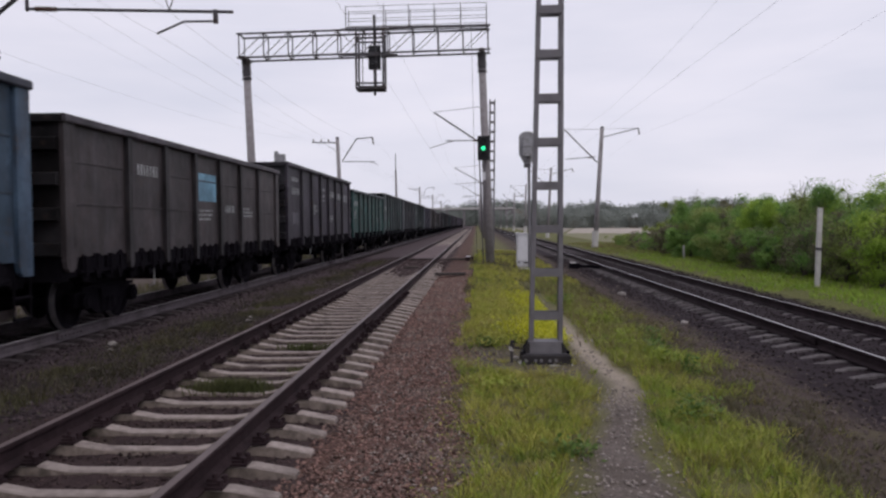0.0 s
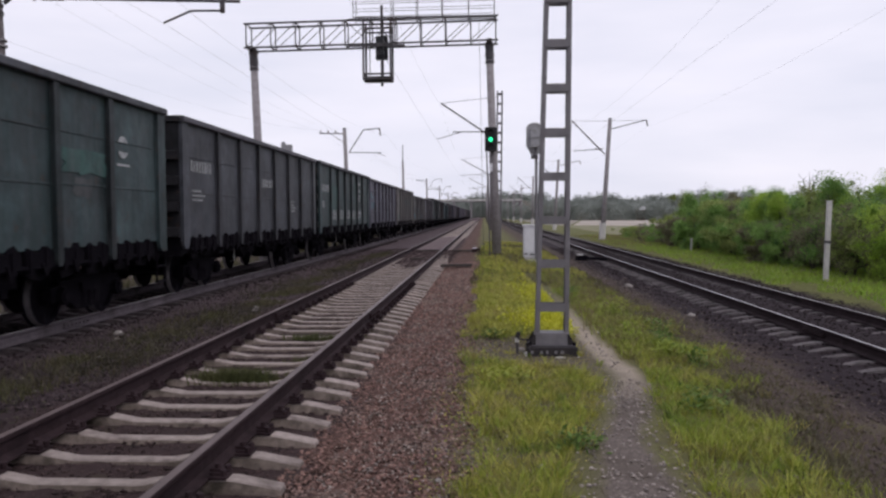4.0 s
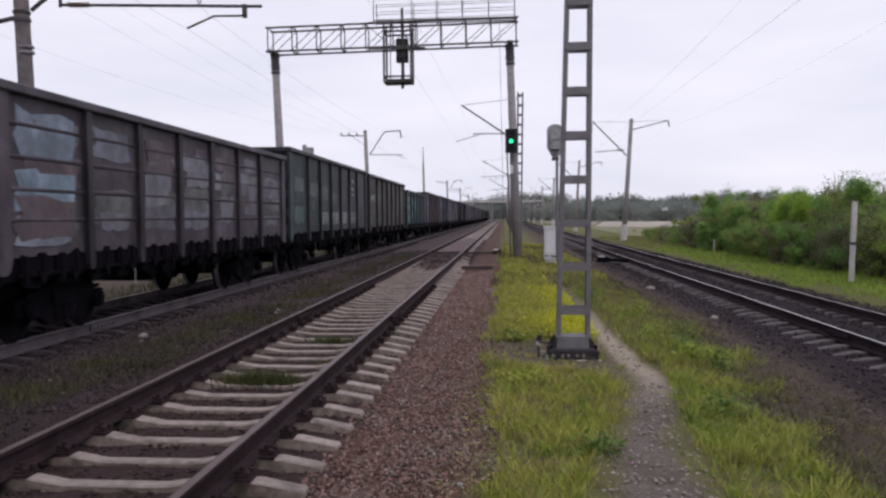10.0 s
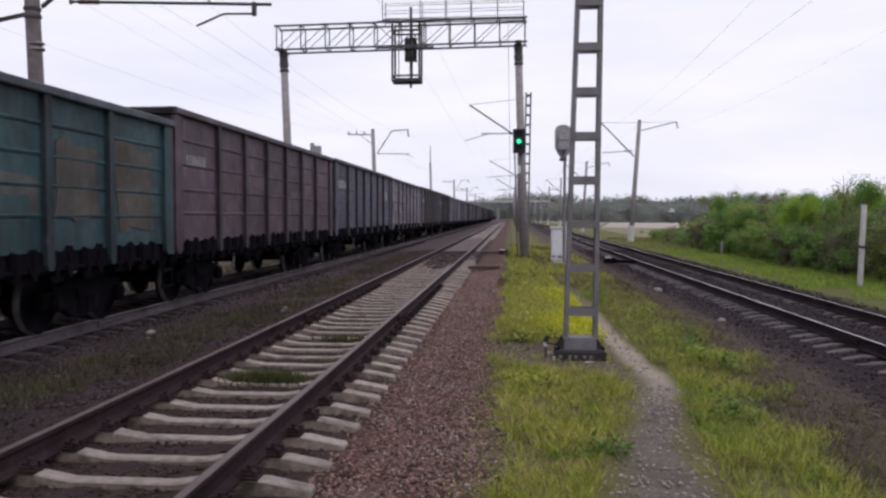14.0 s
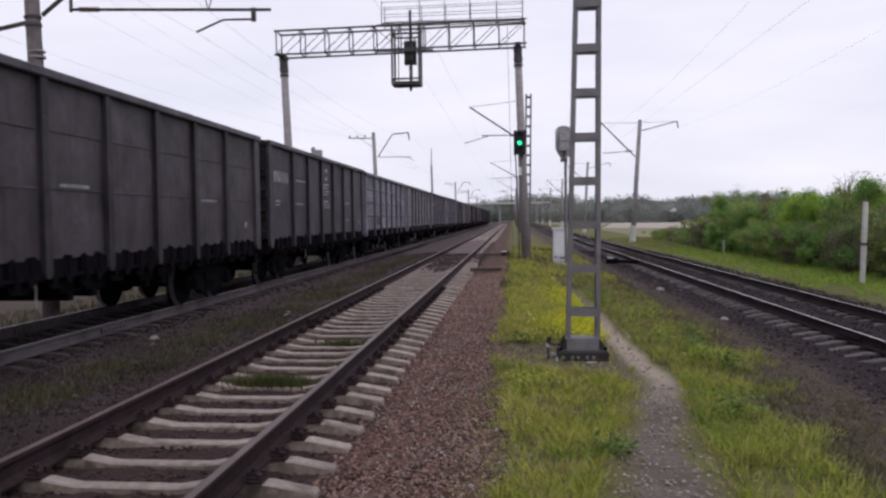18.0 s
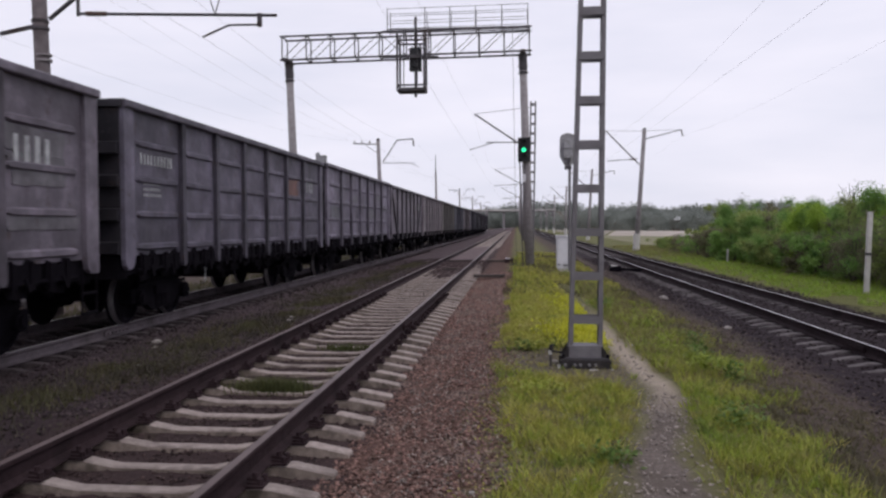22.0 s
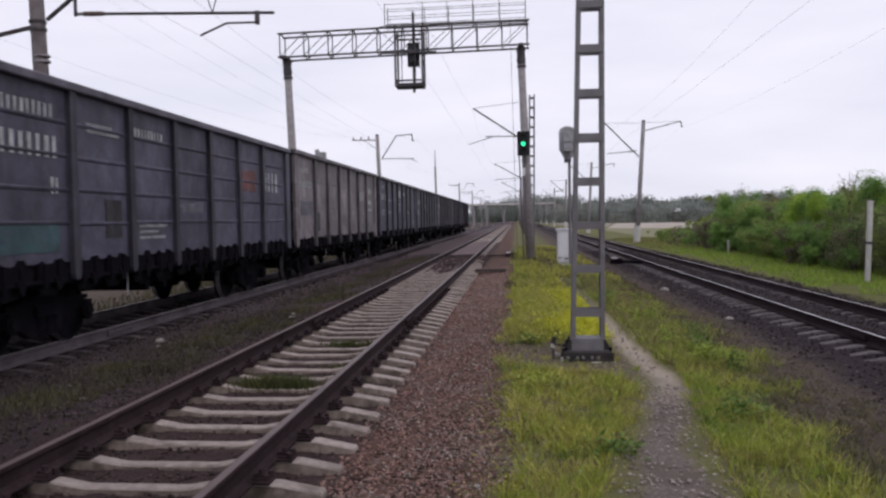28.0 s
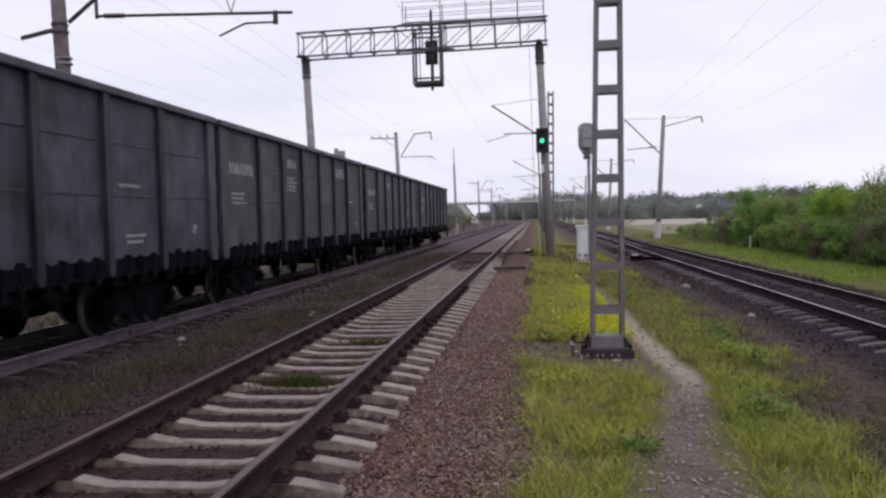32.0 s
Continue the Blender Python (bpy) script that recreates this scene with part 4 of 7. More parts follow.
GREY, LGREY, BLUEG = (0.085, 0.082, 0.09), (0.20, 0.20, 0.205), (0.085, 0.098, 0.125)
DGREY, OLIVE, BROWN = (0.052, 0.050, 0.056), (0.098, 0.098, 0.075), (0.075, 0.066, 0.056)
GREEN, DGREEN, TEAL = (0.032, 0.135, 0.10), (0.036, 0.068, 0.058), (0.032, 0.092, 0.086)
NUM = ("number", 0.55, 2.75, 1.35, 0.26)
DATA = ("small", 0.6, 2.3, 0.9, 3)
DATA2 = ("small", 9.2, 2.2, 1.0, 4)
STAMP = ("number", 12.0, 1.62, 0.2, 0.16)
FLEET = [
    (-1, "plain", True, (0.075, 0.135, 0.165), "open-top freight wagon in faded blue paint", [NUM]),
    (0, "plain", False, (0.082, 0.075, 0.064), "brown-grey open-top freight wagon with a pale blue painted square", [("number", 2.6, 2.75, 1.0, 0.22), ("sign", 5.85, 7.1, 2.35, 3.0, (0.17, 0.36, 0.45)), ("small", 5.8, 2.1, 1.1, 3), ("number", 7.8, 2.1, 0.8, 0.2), ("small", 9.3, 2.2, 1.0, 3)]),
    (1, "plain", True, (0.068, 0.062, 0.072), "dark violet-grey open-top freight wagon with a row of white lettering", [("number", 0.75, 3.3, 1.0, 0.16), ("number", 0.75, 2.85, 1.25, 0.26), ("patch", 0.75, 1.8, 1.75, 2.25, (0.13, 0.125, 0.14)), ("small", 4.1, 2.5, 1.0, 4), ("emblem", 6.4, 3.1, 0.4), ("number", 7.5, 2.95, 1.25, 0.28), ("number", 9.15, 2.9, 1.3, 0.3), ("number", 10.9, 2.85, 1.45, 0.34), ("small", 7.6, 2.1, 1.0, 3)]),
    (2, "plain", False, GREEN, "green open-top freight wagon with worn paint", [NUM, DATA, DATA2, ("number", 0.8, 2.35, 0.5, 0.2), ("mottle", 12, 1.5, 3.1, [(0.045, 0.13, 0.10), (0.05, 0.09, 0.08), (0.03, 0.085, 0.065)], 1.4)]),
    (3, "plain", True, (0.055, 0.098, 0.084), "grey-green open-top freight wagon with a green lower patch", [NUM, DATA, ("patch", 2.3, 3.8, 1.45, 2.2, (0.04, 0.13, 0.10)), ("patch", 0.5, 2.0, 1.45, 2.0, (0.04, 0.13, 0.10)), ("emblem", 11.3, 3.0, 0.4), ("mottle", 6, 1.5, 3.4, [(0.075, 0.085, 0.08), (0.05, 0.12, 0.10)])]),
    (4, "plain", True, (0.06, 0.072, 0.07), "dark grey-green open-top freight wagon", [NUM, DATA, ("number", 6, 2.6, 1.2, 0.25), DATA2]),
    (5, "plain", True, DGREEN, "dark green open-top freight wagon with large white letters along its foot", [("number", 0.55, 2.75, 1.5, 0.3), ("small", 0.6, 2.3, 0.7, 3), ("patch", 2.3, 3.8, 1.9, 3.2, (0.04, 0.10, 0.085)), ("emblem", 9.9, 3.2, 0.55), ("number", 2.45, 1.58, 1.2, 0.46), ("number", 4.0, 1.58, 1.3, 0.46), ("number", 5.7, 1.58, 1.35, 0.46), ("number", 7.5, 1.58, 1.2, 0.46), ("number", 9.2, 1.58, 1.3, 0.46), ("small", 9.4, 2.6, 1.0, 2), ("mottle", 5, 1.5, 3.4, [(0.030, 0.055, 0.050), (0.034, 0.075, 0.064)], 1.4)]),
    (6, "ribbed", True, (0.115, 0.12, 0.138), "blue-grey open-top freight wagon with pressed ribs and a teal patch", [("patch", 0.5, 1.9, 2.75, 3.15, (0.12, 0.26, 0.28)), ("patch", 0.5, 1.9, 2.15, 2.6, (0.08, 0.16, 0.18)), ("mottle", 6, 1.5, 3.4, [(0.13, 0.135, 0.15), (0.075, 0.10, 0.115)]), STAMP]),
    (7, "plain", True, (0.115, 0.115, 0.09), "olive-grey open-top freight wagon with a large faded emblem", [("number", 0.6, 2.8, 0.5, 0.2), ("small", 0.6, 2.4, 0.5, 3), ("patch", 0.5, 1.7, 1.5, 1.9, (0.06, 0.14, 0.12)), ("emblem", 9.7, 2.75, 0.7), ("small", 10.9, 3.0, 1.2, 1), ("patch", 5.75, 7.2, 2.55, 3.2, (0.055, 0.095, 0.09)), ("patch", 2.6, 3.6, 1.9, 2.2, (0.20, 0.20, 0.18)), ("mottle", 16, 1.5, 3.4, [(0.09, 0.10, 0.08), (0.135, 0.13, 0.105), (0.075, 0.11, 0.10)], 1.2)]),
    (8, "plain", False, (0.105, 0.108, 0.09), "olive-grey open-top freight wagon with a turquoise lower band", [("number", 0.7, 2.75, 0.9, 0.25), ("patch", 0.5, 2.05, 1.45, 1.95, (0.08, 0.27, 0.30)), ("black", 2.3, 1.75), ("patch", 5.7, 7.2, 1.45, 1.85, (0.09, 0.16, 0.17)), ("patch", 7.4, 8.9, 1.45, 1.8, (0.10, 0.17, 0.18)), ("mottle", 9, 1.5, 3.2, [(0.085, 0.11, 0.10), (0.12, 0.12, 0.105), (0.10, 0.14, 0.13)])]),
    (9, "planked", False, (0.085, 0.075, 0.078), "dark open-top freight wagon covered in pale scraped patches", [("patch", 0.4, 2.05, 2.55, 3.35, (0.30, 0.38, 0.44)), ("patch", 0.4, 2.0, 1.9, 2.5, (0.24, 0.33, 0.38)), ("patch", 0.4, 1.9, 1.4, 1.85, (0.30, 0.34, 0.38)), ("patch", 2.3, 3.7, 2.7, 3.3, (0.20, 0.22, 0.25)), ("mottle", 40, 1.42, 3.3, [(0.20, 0.20, 0.22), (0.16, 0.17, 0.16), (0.13, 0.10, 0.105), (0.24, 0.25, 0.27)], 1.5)]),
    (10, "plain", True, (0.040, 0.066, 0.058), "dark green open-top freight wagon with pale patches and large white letters", [("patch", 0.6, 1.9, 2.6, 3.1, (0.115, 0.145, 0.13)), ("patch", 0.6, 1.95, 1.55, 2.2, (0.08, 0.14, 0.12)), ("patch", 2.4, 3.7, 2.5, 3.0, (0.13, 0.15, 0.145)), ("patch", 2.85, 3.1, 2.0, 2.4, (0.12, 0.14, 0.135)), ("patch", 2.4, 3.0, 1.6, 1.9, (0.10, 0.10, 0.105)), ("patch", 4.05, 5.3, 2.35, 2.95, (0.12, 0.145, 0.135)), ("patch", 5.85, 6.8, 2.3, 2.75, (0.10, 0.125, 0.115)), ("emblem", 9.9, 3.15, 0.5), ("number", 4.0, 1.55, 1.3, 0.46), ("number", 5.7, 1.55, 1.3, 0.46), ("number", 7.45, 1.55, 1.3, 0.46), ("number", 9.2, 1.55, 1.3, 0.46)], [(0.040, 0.066, 0.058)] * 3 + [(0.046, 0.064, 0.06)] + [(0.068, 0.069, 0.070)] * 3),
    (11, "plain", True, (0.070, 0.067, 0.055), "dark brown-grey open-top freight wagon with scuffed sides", [("patch", 0.45, 0.9, 1.4, 1.9, (0.08, 0.17, 0.15)), ("patch", 2.4, 3.7, 2.5, 3.0, (0.10, 0.105, 0.085)), ("number", 0.7, 2.6, 1.2, 0.3), ("mottle", 20, 1.5, 3.4, [(0.095, 0.09, 0.078), (0.055, 0.052, 0.047), (0.082, 0.088, 0.076), (0.12, 0.115, 0.10)], 1.3)]),
    (12, "planked", False, TEAL, "teal open-top freight wagon with many pale patches", [("number", 0.6, 2.9, 1.1, 0.26), ("patch", 0.5, 1.9, 2.2, 2.7, (0.20, 0.30, 0.31)), ("patch", 0.5, 1.8, 1.5, 2.0, (0.16, 0.26, 0.26)), ("patch", 2.4, 3.7, 2.5, 3.1, (0.10, 0.24, 0.25)), ("patch", 2.3, 3.7, 1.7, 2.3, (0.12, 0.25, 0.26)), ("patch", 4.1, 5.4, 2.3, 3.0, (0.12, 0.24, 0.25)), ("patch", 5.8, 7.1, 2.5, 3.1, (0.13, 0.22, 0.22)), ("patch", 9.2, 10.5, 1.6, 3.0, (0.085, 0.08, 0.06)), ("patch", 10.9, 12.4, 1.5, 3.1, (0.09, 0.08, 0.06)), ("mottle", 10, 1.42, 3.3, [(0.05, 0.14, 0.13), (0.09, 0.10, 0.085), (0.03, 0.08, 0.08)], 1.3)]),
    (13, "planked", True, (0.098, 0.072, 0.076), "maroon-grey open-top freight wagon with planked sides", [("number", 0.6, 2.8, 1.0, 0.22), ("mottle", 6, 1.5, 3.4, [(0.115, 0.085, 0.085)])]),
    (14, "planked", True, (0.098, 0.106, 0.13), "blue-grey open-top freight wagon with white numerals and a rusty patch", [("number", 0.55, 2.85, 1.5, 0.3), ("patch", 9.3, 10.5, 2.45, 3.1, (0.115, 0.068, 0.062)), ("number", 11.15, 2.62, 0.95, 0.42), ("mottle", 7, 1.5, 3.4, [(0.11, 0.12, 0.15), (0.085, 0.088, 0.105)], 1.4), STAMP]),
    (15, "ribbed", True, (0.27, 0.265, 0.26), "light grey open-top freight wagon with deep pressed ribs", [("mottle", 6, 1.5, 3.4, [(0.32, 0.315, 0.31), (0.22, 0.215, 0.21)])]),
    (16, "plain", True, (0.074, 0.066, 0.066), "dark brown-grey open-top freight wagon", [("number", 0.7, 2.85, 1.2, 0.2), ("small", 4.3, 2.3, 1.0, 1), ("small", 9.4, 2.2, 1.0, 1), STAMP]),
    (17, "plain", True, (0.062, 0.058, 0.064), "dark grey open-top freight wagon with white numerals and emblem", [("number", 0.5, 2.85, 1.4, 0.3), ("small", 0.6, 2.3, 0.5, 2), ("small", 2.6, 2.95, 1.3, 1), ("small", 2.6, 2.25, 0.9, 1), ("emblem", 6.4, 3.35, 0.42), ("small", 5.9, 2.95, 1.0, 4), ("small", 5.9, 2.4, 1.1, 3), ("small", 9.4, 2.4, 1.0, 1), ("small", 9.5, 1.75, 0.7, 1), STAMP]),
    (18, "ribbed", True, (0.215, 0.225, 0.235), "light blue-grey open-top freight wagon with pressed ribs", [("black", 3.05, 1.5), ("number", 0.6, 2.8, 1.4, 0.3), ("patch", 9.1, 10.3, 2.5, 2.8, (0.2, 0.14, 0.14)), ("number", 11.0, 2.6, 0.8, 0.26), ("mottle", 4, 1.5, 3.4, [(0.26, 0.265, 0.27)])]),
    (19, "ribbed", True, (0.17, 0.165, 0.165), "grey open-top freight wagon with dented pressed ribs", [("patch", 9.1, 10.4, 2.45, 3.0, (0.19, 0.11, 0.09)), ("patch", 10.95, 12.1, 2.5, 3.1, (0.17, 0.19, 0.185)), ("number", 11.1, 2.62, 0.9, 0.38), ("mottle", 6, 1.5, 3.4, [(0.2, 0.195, 0.2), (0.15, 0.14, 0.14)])]),
    (20, "ribbed", True, (0.145, 0.145, 0.158), "grey open-top freight wagon with an orange patch and white letters", [("number", 0.6, 2.85, 1.3, 0.2), ("small", 0.7, 2.5, 1.0, 3), ("patch", 9.1, 10.35, 2.6, 3.15, (0.17, 0.085, 0.065)), ("number", 10.95, 2.8, 1.1, 0.46)]),
    (21, "ribbed", True, (0.175, 0.172, 0.185), "pale grey open-top freight wagon with pressed ribs", [("mottle", 6, 1.5, 3.4, [(0.2, 0.2, 0.21), (0.16, 0.165, 0.175)])]),
    (22, "plain", True, (0.14, 0.135, 0.135), "grey open-top freight wagon with dark diagonal end braces", [("braces",), ("patch", 9.1, 10.3, 2.3, 3.1, (0.155, 0.12, 0.11)), ("number", 10.9, 2.7, 0.9, 0.4), ("mottle", 6, 1.5, 3.4, [(0.165, 0.16, 0.16), (0.12, 0.115, 0.115)])]),
    (23, "ribbed", True, (0.195, 0.185, 0.168), "tan-grey open-top freight wagon with pressed ribs", [("black", 2.4, 1.5), ("mottle", 8, 1.5, 3.4, [(0.23, 0.215, 0.195), (0.165, 0.155, 0.14)])]),
    (24, "planked", True, (0.115, 0.112, 0.085), "olive open-top freight wagon with white letters and teal scuffs", [("number", 10.95, 2.75, 1.0, 0.5), ("patch", 10.0, 11.6, 1.5, 1.8, (0.09, 0.16, 0.14)), ("mottle", 8, 1.5, 3.4, [(0.09, 0.09, 0.07), (0.10, 0.13, 0.11)])]),
    (25, "planked", True, (0.074, 0.080, 0.095), "dark blue-grey open-top freight wagon with an orange patch and white letters", [("number", 0.6, 3.3, 1.3, 0.2), ("number", 0.5, 2.75, 1.5, 0.32), ("number", 1.75, 2.25, 0.22, 0.24), ("black", 3.1, 1.6), ("small", 2.6, 3.3, 1.2, 2), ("number", 4.1, 3.25, 1.1, 0.2), ("patch", 0.5, 2.0, 1.42, 1.9, (0.05, 0.11, 0.115)), ("small", 4.2, 1.75, 1.1, 3), ("patch", 5.85, 7.1, 2.0, 2.25, (0.17, 0.17, 0.19)), ("patch", 9.15, 10.35, 2.55, 3.1, (0.17, 0.06, 0.05)), ("number", 10.95, 2.6, 1.2, 0.5)]),
    (26, "plain", True, (0.175, 0.168, 0.15), "beige-grey open-top freight wagon with a pale swoosh mark", [("number", 0.55, 3.3, 1.0, 0.16), ("number", 0.5, 2.85, 1.5, 0.24), ("patch", 0.6, 2.0, 2.0, 2.5, (0.13, 0.13, 0.15)), ("black", 2.35, 1.5), ("number", 9.4, 2.65, 1.0, 0.36), ("emblem", 11.6, 2.85, 0.7), ("patch", 10.85, 12.3, 2.2, 3.3, (0.24, 0.23, 0.21)), ("patch", 10.0, 11.8, 1.5, 1.75, (0.14, 0.17, 0.15))]),
    (27, "plain", True, (0.068, 0.070, 0.083), "dark blue-grey open-top freight wagon with a white label", [("number", 0.95, 3.35, 0.55, 0.18), ("number", 0.75, 2.82, 1.3, 0.3), ("small", 0.8, 2.3, 0.9, 3), ("small", 2.6, 2.8, 1.2, 1), ("small", 2.5, 2.25, 1.0, 2), ("small", 4.2, 2.9, 0.9, 1), ("patch", 5.8, 6.95, 3.05, 3.45, (0.46, 0.46, 0.48)), ("small", 5.9, 2.7, 0.9, 5), ("number", 7.5, 3.2, 1.1, 0.2), ("small", 9.3, 2.3, 1.0, 2), STAMP]),
    (28, "plain", True, (0.062, 0.068, 0.076), "dark slate open-top freight wagon with white stamps", [("number", 0.55, 2.85, 1.4, 0.26), ("small", 0.6, 2.4, 0.9, 3), ("small", 4.3, 2.9, 0.9, 4), ("small", 9.4, 2.4, 1.1, 1), ("small", 9.6, 1.6, 0.8, 2), STAMP]),
    (29, "plain", True, (0.064, 0.062, 0.068), "dark grey open-top freight wagon with a pale headline of letters", [("number", 9.2, 3.2, 1.3, 0.3), ("number", 0.55, 2.85, 1.4, 0.26), ("small", 0.6, 2.4, 0.9, 3), ("small", 4.3, 2.9, 0.9, 4), ("patch", 4.3, 5.2, 3.2, 3.45, (0.3, 0.3, 0.31)), ("small", 11.0, 2.4, 0.9, 1), STAMP]),
    (30, "plain", True, (0.066, 0.064, 0.070), "dark grey open-top freight wagon with small white stamps", [NUM, ("small", 0.6, 2.4, 0.9, 3), ("patch", 4.4, 5.1, 3.15, 3.4, (0.3, 0.3, 0.32)), DATA2]),
    (31, "plain", True, (0.062, 0.060, 0.068), "last open-top freight wagon in dark grey", [NUM, ("small", 0.6, 2.4, 0.9, 3), ("patch", 4.4, 5.1, 3.15, 3.4, (0.3, 0.3, 0.32)), DATA2]),
]
for row in FLEET:
    build_wagon(*row)

# ---- signal gantry ----
GY = 35.0


def build_gantry():
    root = thing("signal_gantry", "dark steel truss signal gantry on two grey concrete posts", "signal gantry")
    y0, y1, left, right = GY - 0.42, GY + 0.42, -10.56, 0.68

    def zb(x):
        return 9.24 + (x - left) / (right - left) * 0.17

    for name, dz in (("bottom_chord", 0.0), ("top_chord", 1.05)):
        for y in (y0, y1):
            part(name, Geo().bar((left, y, zb(left) + dz), (right, y, zb(right) + dz), 0.06, 0.075), M_TRUSS, root)
    n = 10
    for k in range(n + 1):
        x = left + 0.1 + (right - left - 0.2) * k / n
        for y in (y0, y1):
            part("upright", Geo().bar((x, y, zb(x)), (x, y, zb(x) + 1.05), 0.045, 0.045, (0, 1, 0)), M_TRUSS, root)
        for dz in (0.0, 1.05):
            part("cross_tie", Geo().bar((x, y0, zb(x) + dz), (x, y1, zb(x) + dz), 0.05, 0.05), M_TRUSS, root)
        if k < n:
            x2 = left + 0.1 + (right - left - 0.2) * (k + 1) / n
            for y in (y0, y1):
                part("diagonal", Geo().bar((x, y, zb(x) + 0.04), (x2, y, zb(x2) + 1.03), 0.026, 0.026), M_TRUSS, root)
            if k in (4, 5):
                part("diagonal", Geo().bar((x, y0, zb(x) + 1.03), (x2, y0, zb(x2) + 0.04), 0.026, 0.026), M_TRUSS, root)
    for (tx, tz), bx in (((-10.27, 9.22), -9.9), ((0.29, 9.37), 0.63)):
        part("concrete_post", Geo().tube((bx, GY, -0.75), (tx, GY, tz), 0.212, 18, 0.155), M_CONCRETE, root, "tapered grey concrete post", smooth=True)
        d = Vector((tx - bx, 0, tz + 0.75)).normalized()
        top = Vector((tx, GY, tz))
        for k in (0.55, 0.85, 0.12):
            p = top - d * k
            part("clamp", Geo().tube(p - d * 0.05, p + d * 0.05, 0.205, 14), M_TRUSS, root)
        part("post_cap", Geo().tube(top - d * 0.75, top + d * 0.02, 0.185, 14), M_TRUSS, root, "dark steel sleeve")
        part("seat_beam", Geo().bar((tx, GY - 0.55, tz + 0.02), (tx, GY + 0.55, tz + 0.02), 0.22, 0.12), M_TRUSS, root)
    # walkway boards and railing over the inner part of the beam
    for y in (y0 + 0.12, GY, y1 - 0.12):
        part("walkway_board", Geo().box(-5.7, 0.6, y - 0.06, y + 0.06, 10.49, 10.512), M_TRUSS, root)
    for y in (y0, y1):
        for x in (-5.68, -4.0, -2.9, -1.78, -0.62, 0.52):
            part("railing_post", Geo().bar((x, y, 10.4), (x, y, 11.44), 0.03, 0.03, (0, 1, 0)), M_TRUSS, root)
        for z in (10.76, 11.1, 11.42):
            part("handrail", Geo().tube((-5.68, y, z - 0.04), (0.52, y, z + 0.02), 0.011, 6), M_TRUSS, root)
    # the service cage
    cx0, cx1, cz0, cz1 = -5.24, -4.04, 7.80, 10.32
    for x in (cx0, cx1):
        for y in (y0, y1):
            part("cage_post", Geo().bar((x, y, cz0), (x, y, cz1), 0.085, 0.06, (0, 1, 0)), M_TRUSS, root)
    for x in (-4.95, -4.35):
        part("cage_bar", Geo().bar((x, y0, cz0), (x, y0, cz1), 0.035, 0.035, (0, 1, 0)), M_TRUSS, root)
    for z in (cz0, cz0 + 0.22, 10.0):
        g = Geo()
        for y in (y0, y1):
            g.bar((cx0, y, z), (cx1, y, z), 0.07, 0.07)
        for x in (cx0, cx1):
            g.bar((x, y0, z), (x, y1, z), 0.07, 0.07)
        part("cage_ring", g, M_TRUSS, root)
    part("cage_floor", Geo().box(cx0, cx1, y0, y1, cz0 - 0.03, cz0 + 0.01), M_TRUSS, root)
    part("cage_mount", Geo().box(-5.9, -3.4, y0 - 0.06, y0 - 0.01, 9.2, 9.27).box(-5.9, -3.4, y0 - 0.06, y0 - 0.01, 10.34, 10.42), M_TRUSS, root)
    part("signal_pole", Geo().tube((-4.47, GY, 7.55), (-4.47, GY, 11.1), 0.06, 10), M_TRUSS, root)
    head = part("signal_head", Geo().plate([(GY - 0.16, 8.70), (GY + 0.12, 8.70), (GY + 0.12, 9.72), (GY - 0.16, 9.72)], -4.73, -4.20), M_BLACK, root, "black signal head inside the cage")
    for z in (8.95, 9.45):
        part("hood", Geo().tube((-4.465, GY - 0.16, z), (-4.465, GY - 0.36, z + 0.02), 0.14, 12), M_BLACK, head)
    # conduit and signal on the inner post
    part("conduit", Geo().tube((0.02, GY - 0.1, 0.0), (-0.16, GY - 0.1, 10.6), 0.009, 6), M_TRUSS, root)
    part("conduit", Geo().tube((0.30, GY - 0.22, 0.0), (0.16, GY - 0.2, 4.6), 0.03, 6), M_TRUSS, root)
    sig = part("signal_lamp_box", Geo().box(0.08, 0.61, GY - 0.55, GY - 0.26, 4.58, 5.62), M_BLACK, root, "black signal box with a lit green lens")
    for z, lit in ((5.08, True), (5.40, False), (4.78, False)):
        part("lens", Geo().tube((0.335, GY - 0.54, z), (0.335, GY - 0.565, z), 0.095, 18), M_LAMP if lit else M_BLACK, sig, "lit green lens" if lit else "")
        g = Geo()
        ring = [(0.14 * math.cos(math.pi * k / 10), 0.14 * math.sin(math.pi * k / 10)) for k in range(11)]
        for (a, b), (c, d2) in zip(ring, ring[1:]):
            g.bar((0.335 + (a + c) / 2, GY - 0.55, z + (b + d2) / 2), (0.335 + (a + c) / 2, GY - 0.78, z + (b + d2) / 2 - 0.01), 0.05, 0.012, (a + c, 0, b + d2))
        part("hood", g, M_BLACK, sig)
    part("bracket", Geo().box(0.2, 0.5, GY - 0.27, GY - 0.1, 4.7, 4.78).box(0.2, 0.5, GY - 0.27, GY - 0.1, 5.4, 5.48), M_TRUSS, root)
    part("identity_plate", Geo().box(0.28, 0.42, GY - 0.30, GY - 0.24, 3.7, 4.05), M_CABINET, root, "small white plate")


build_gantry()


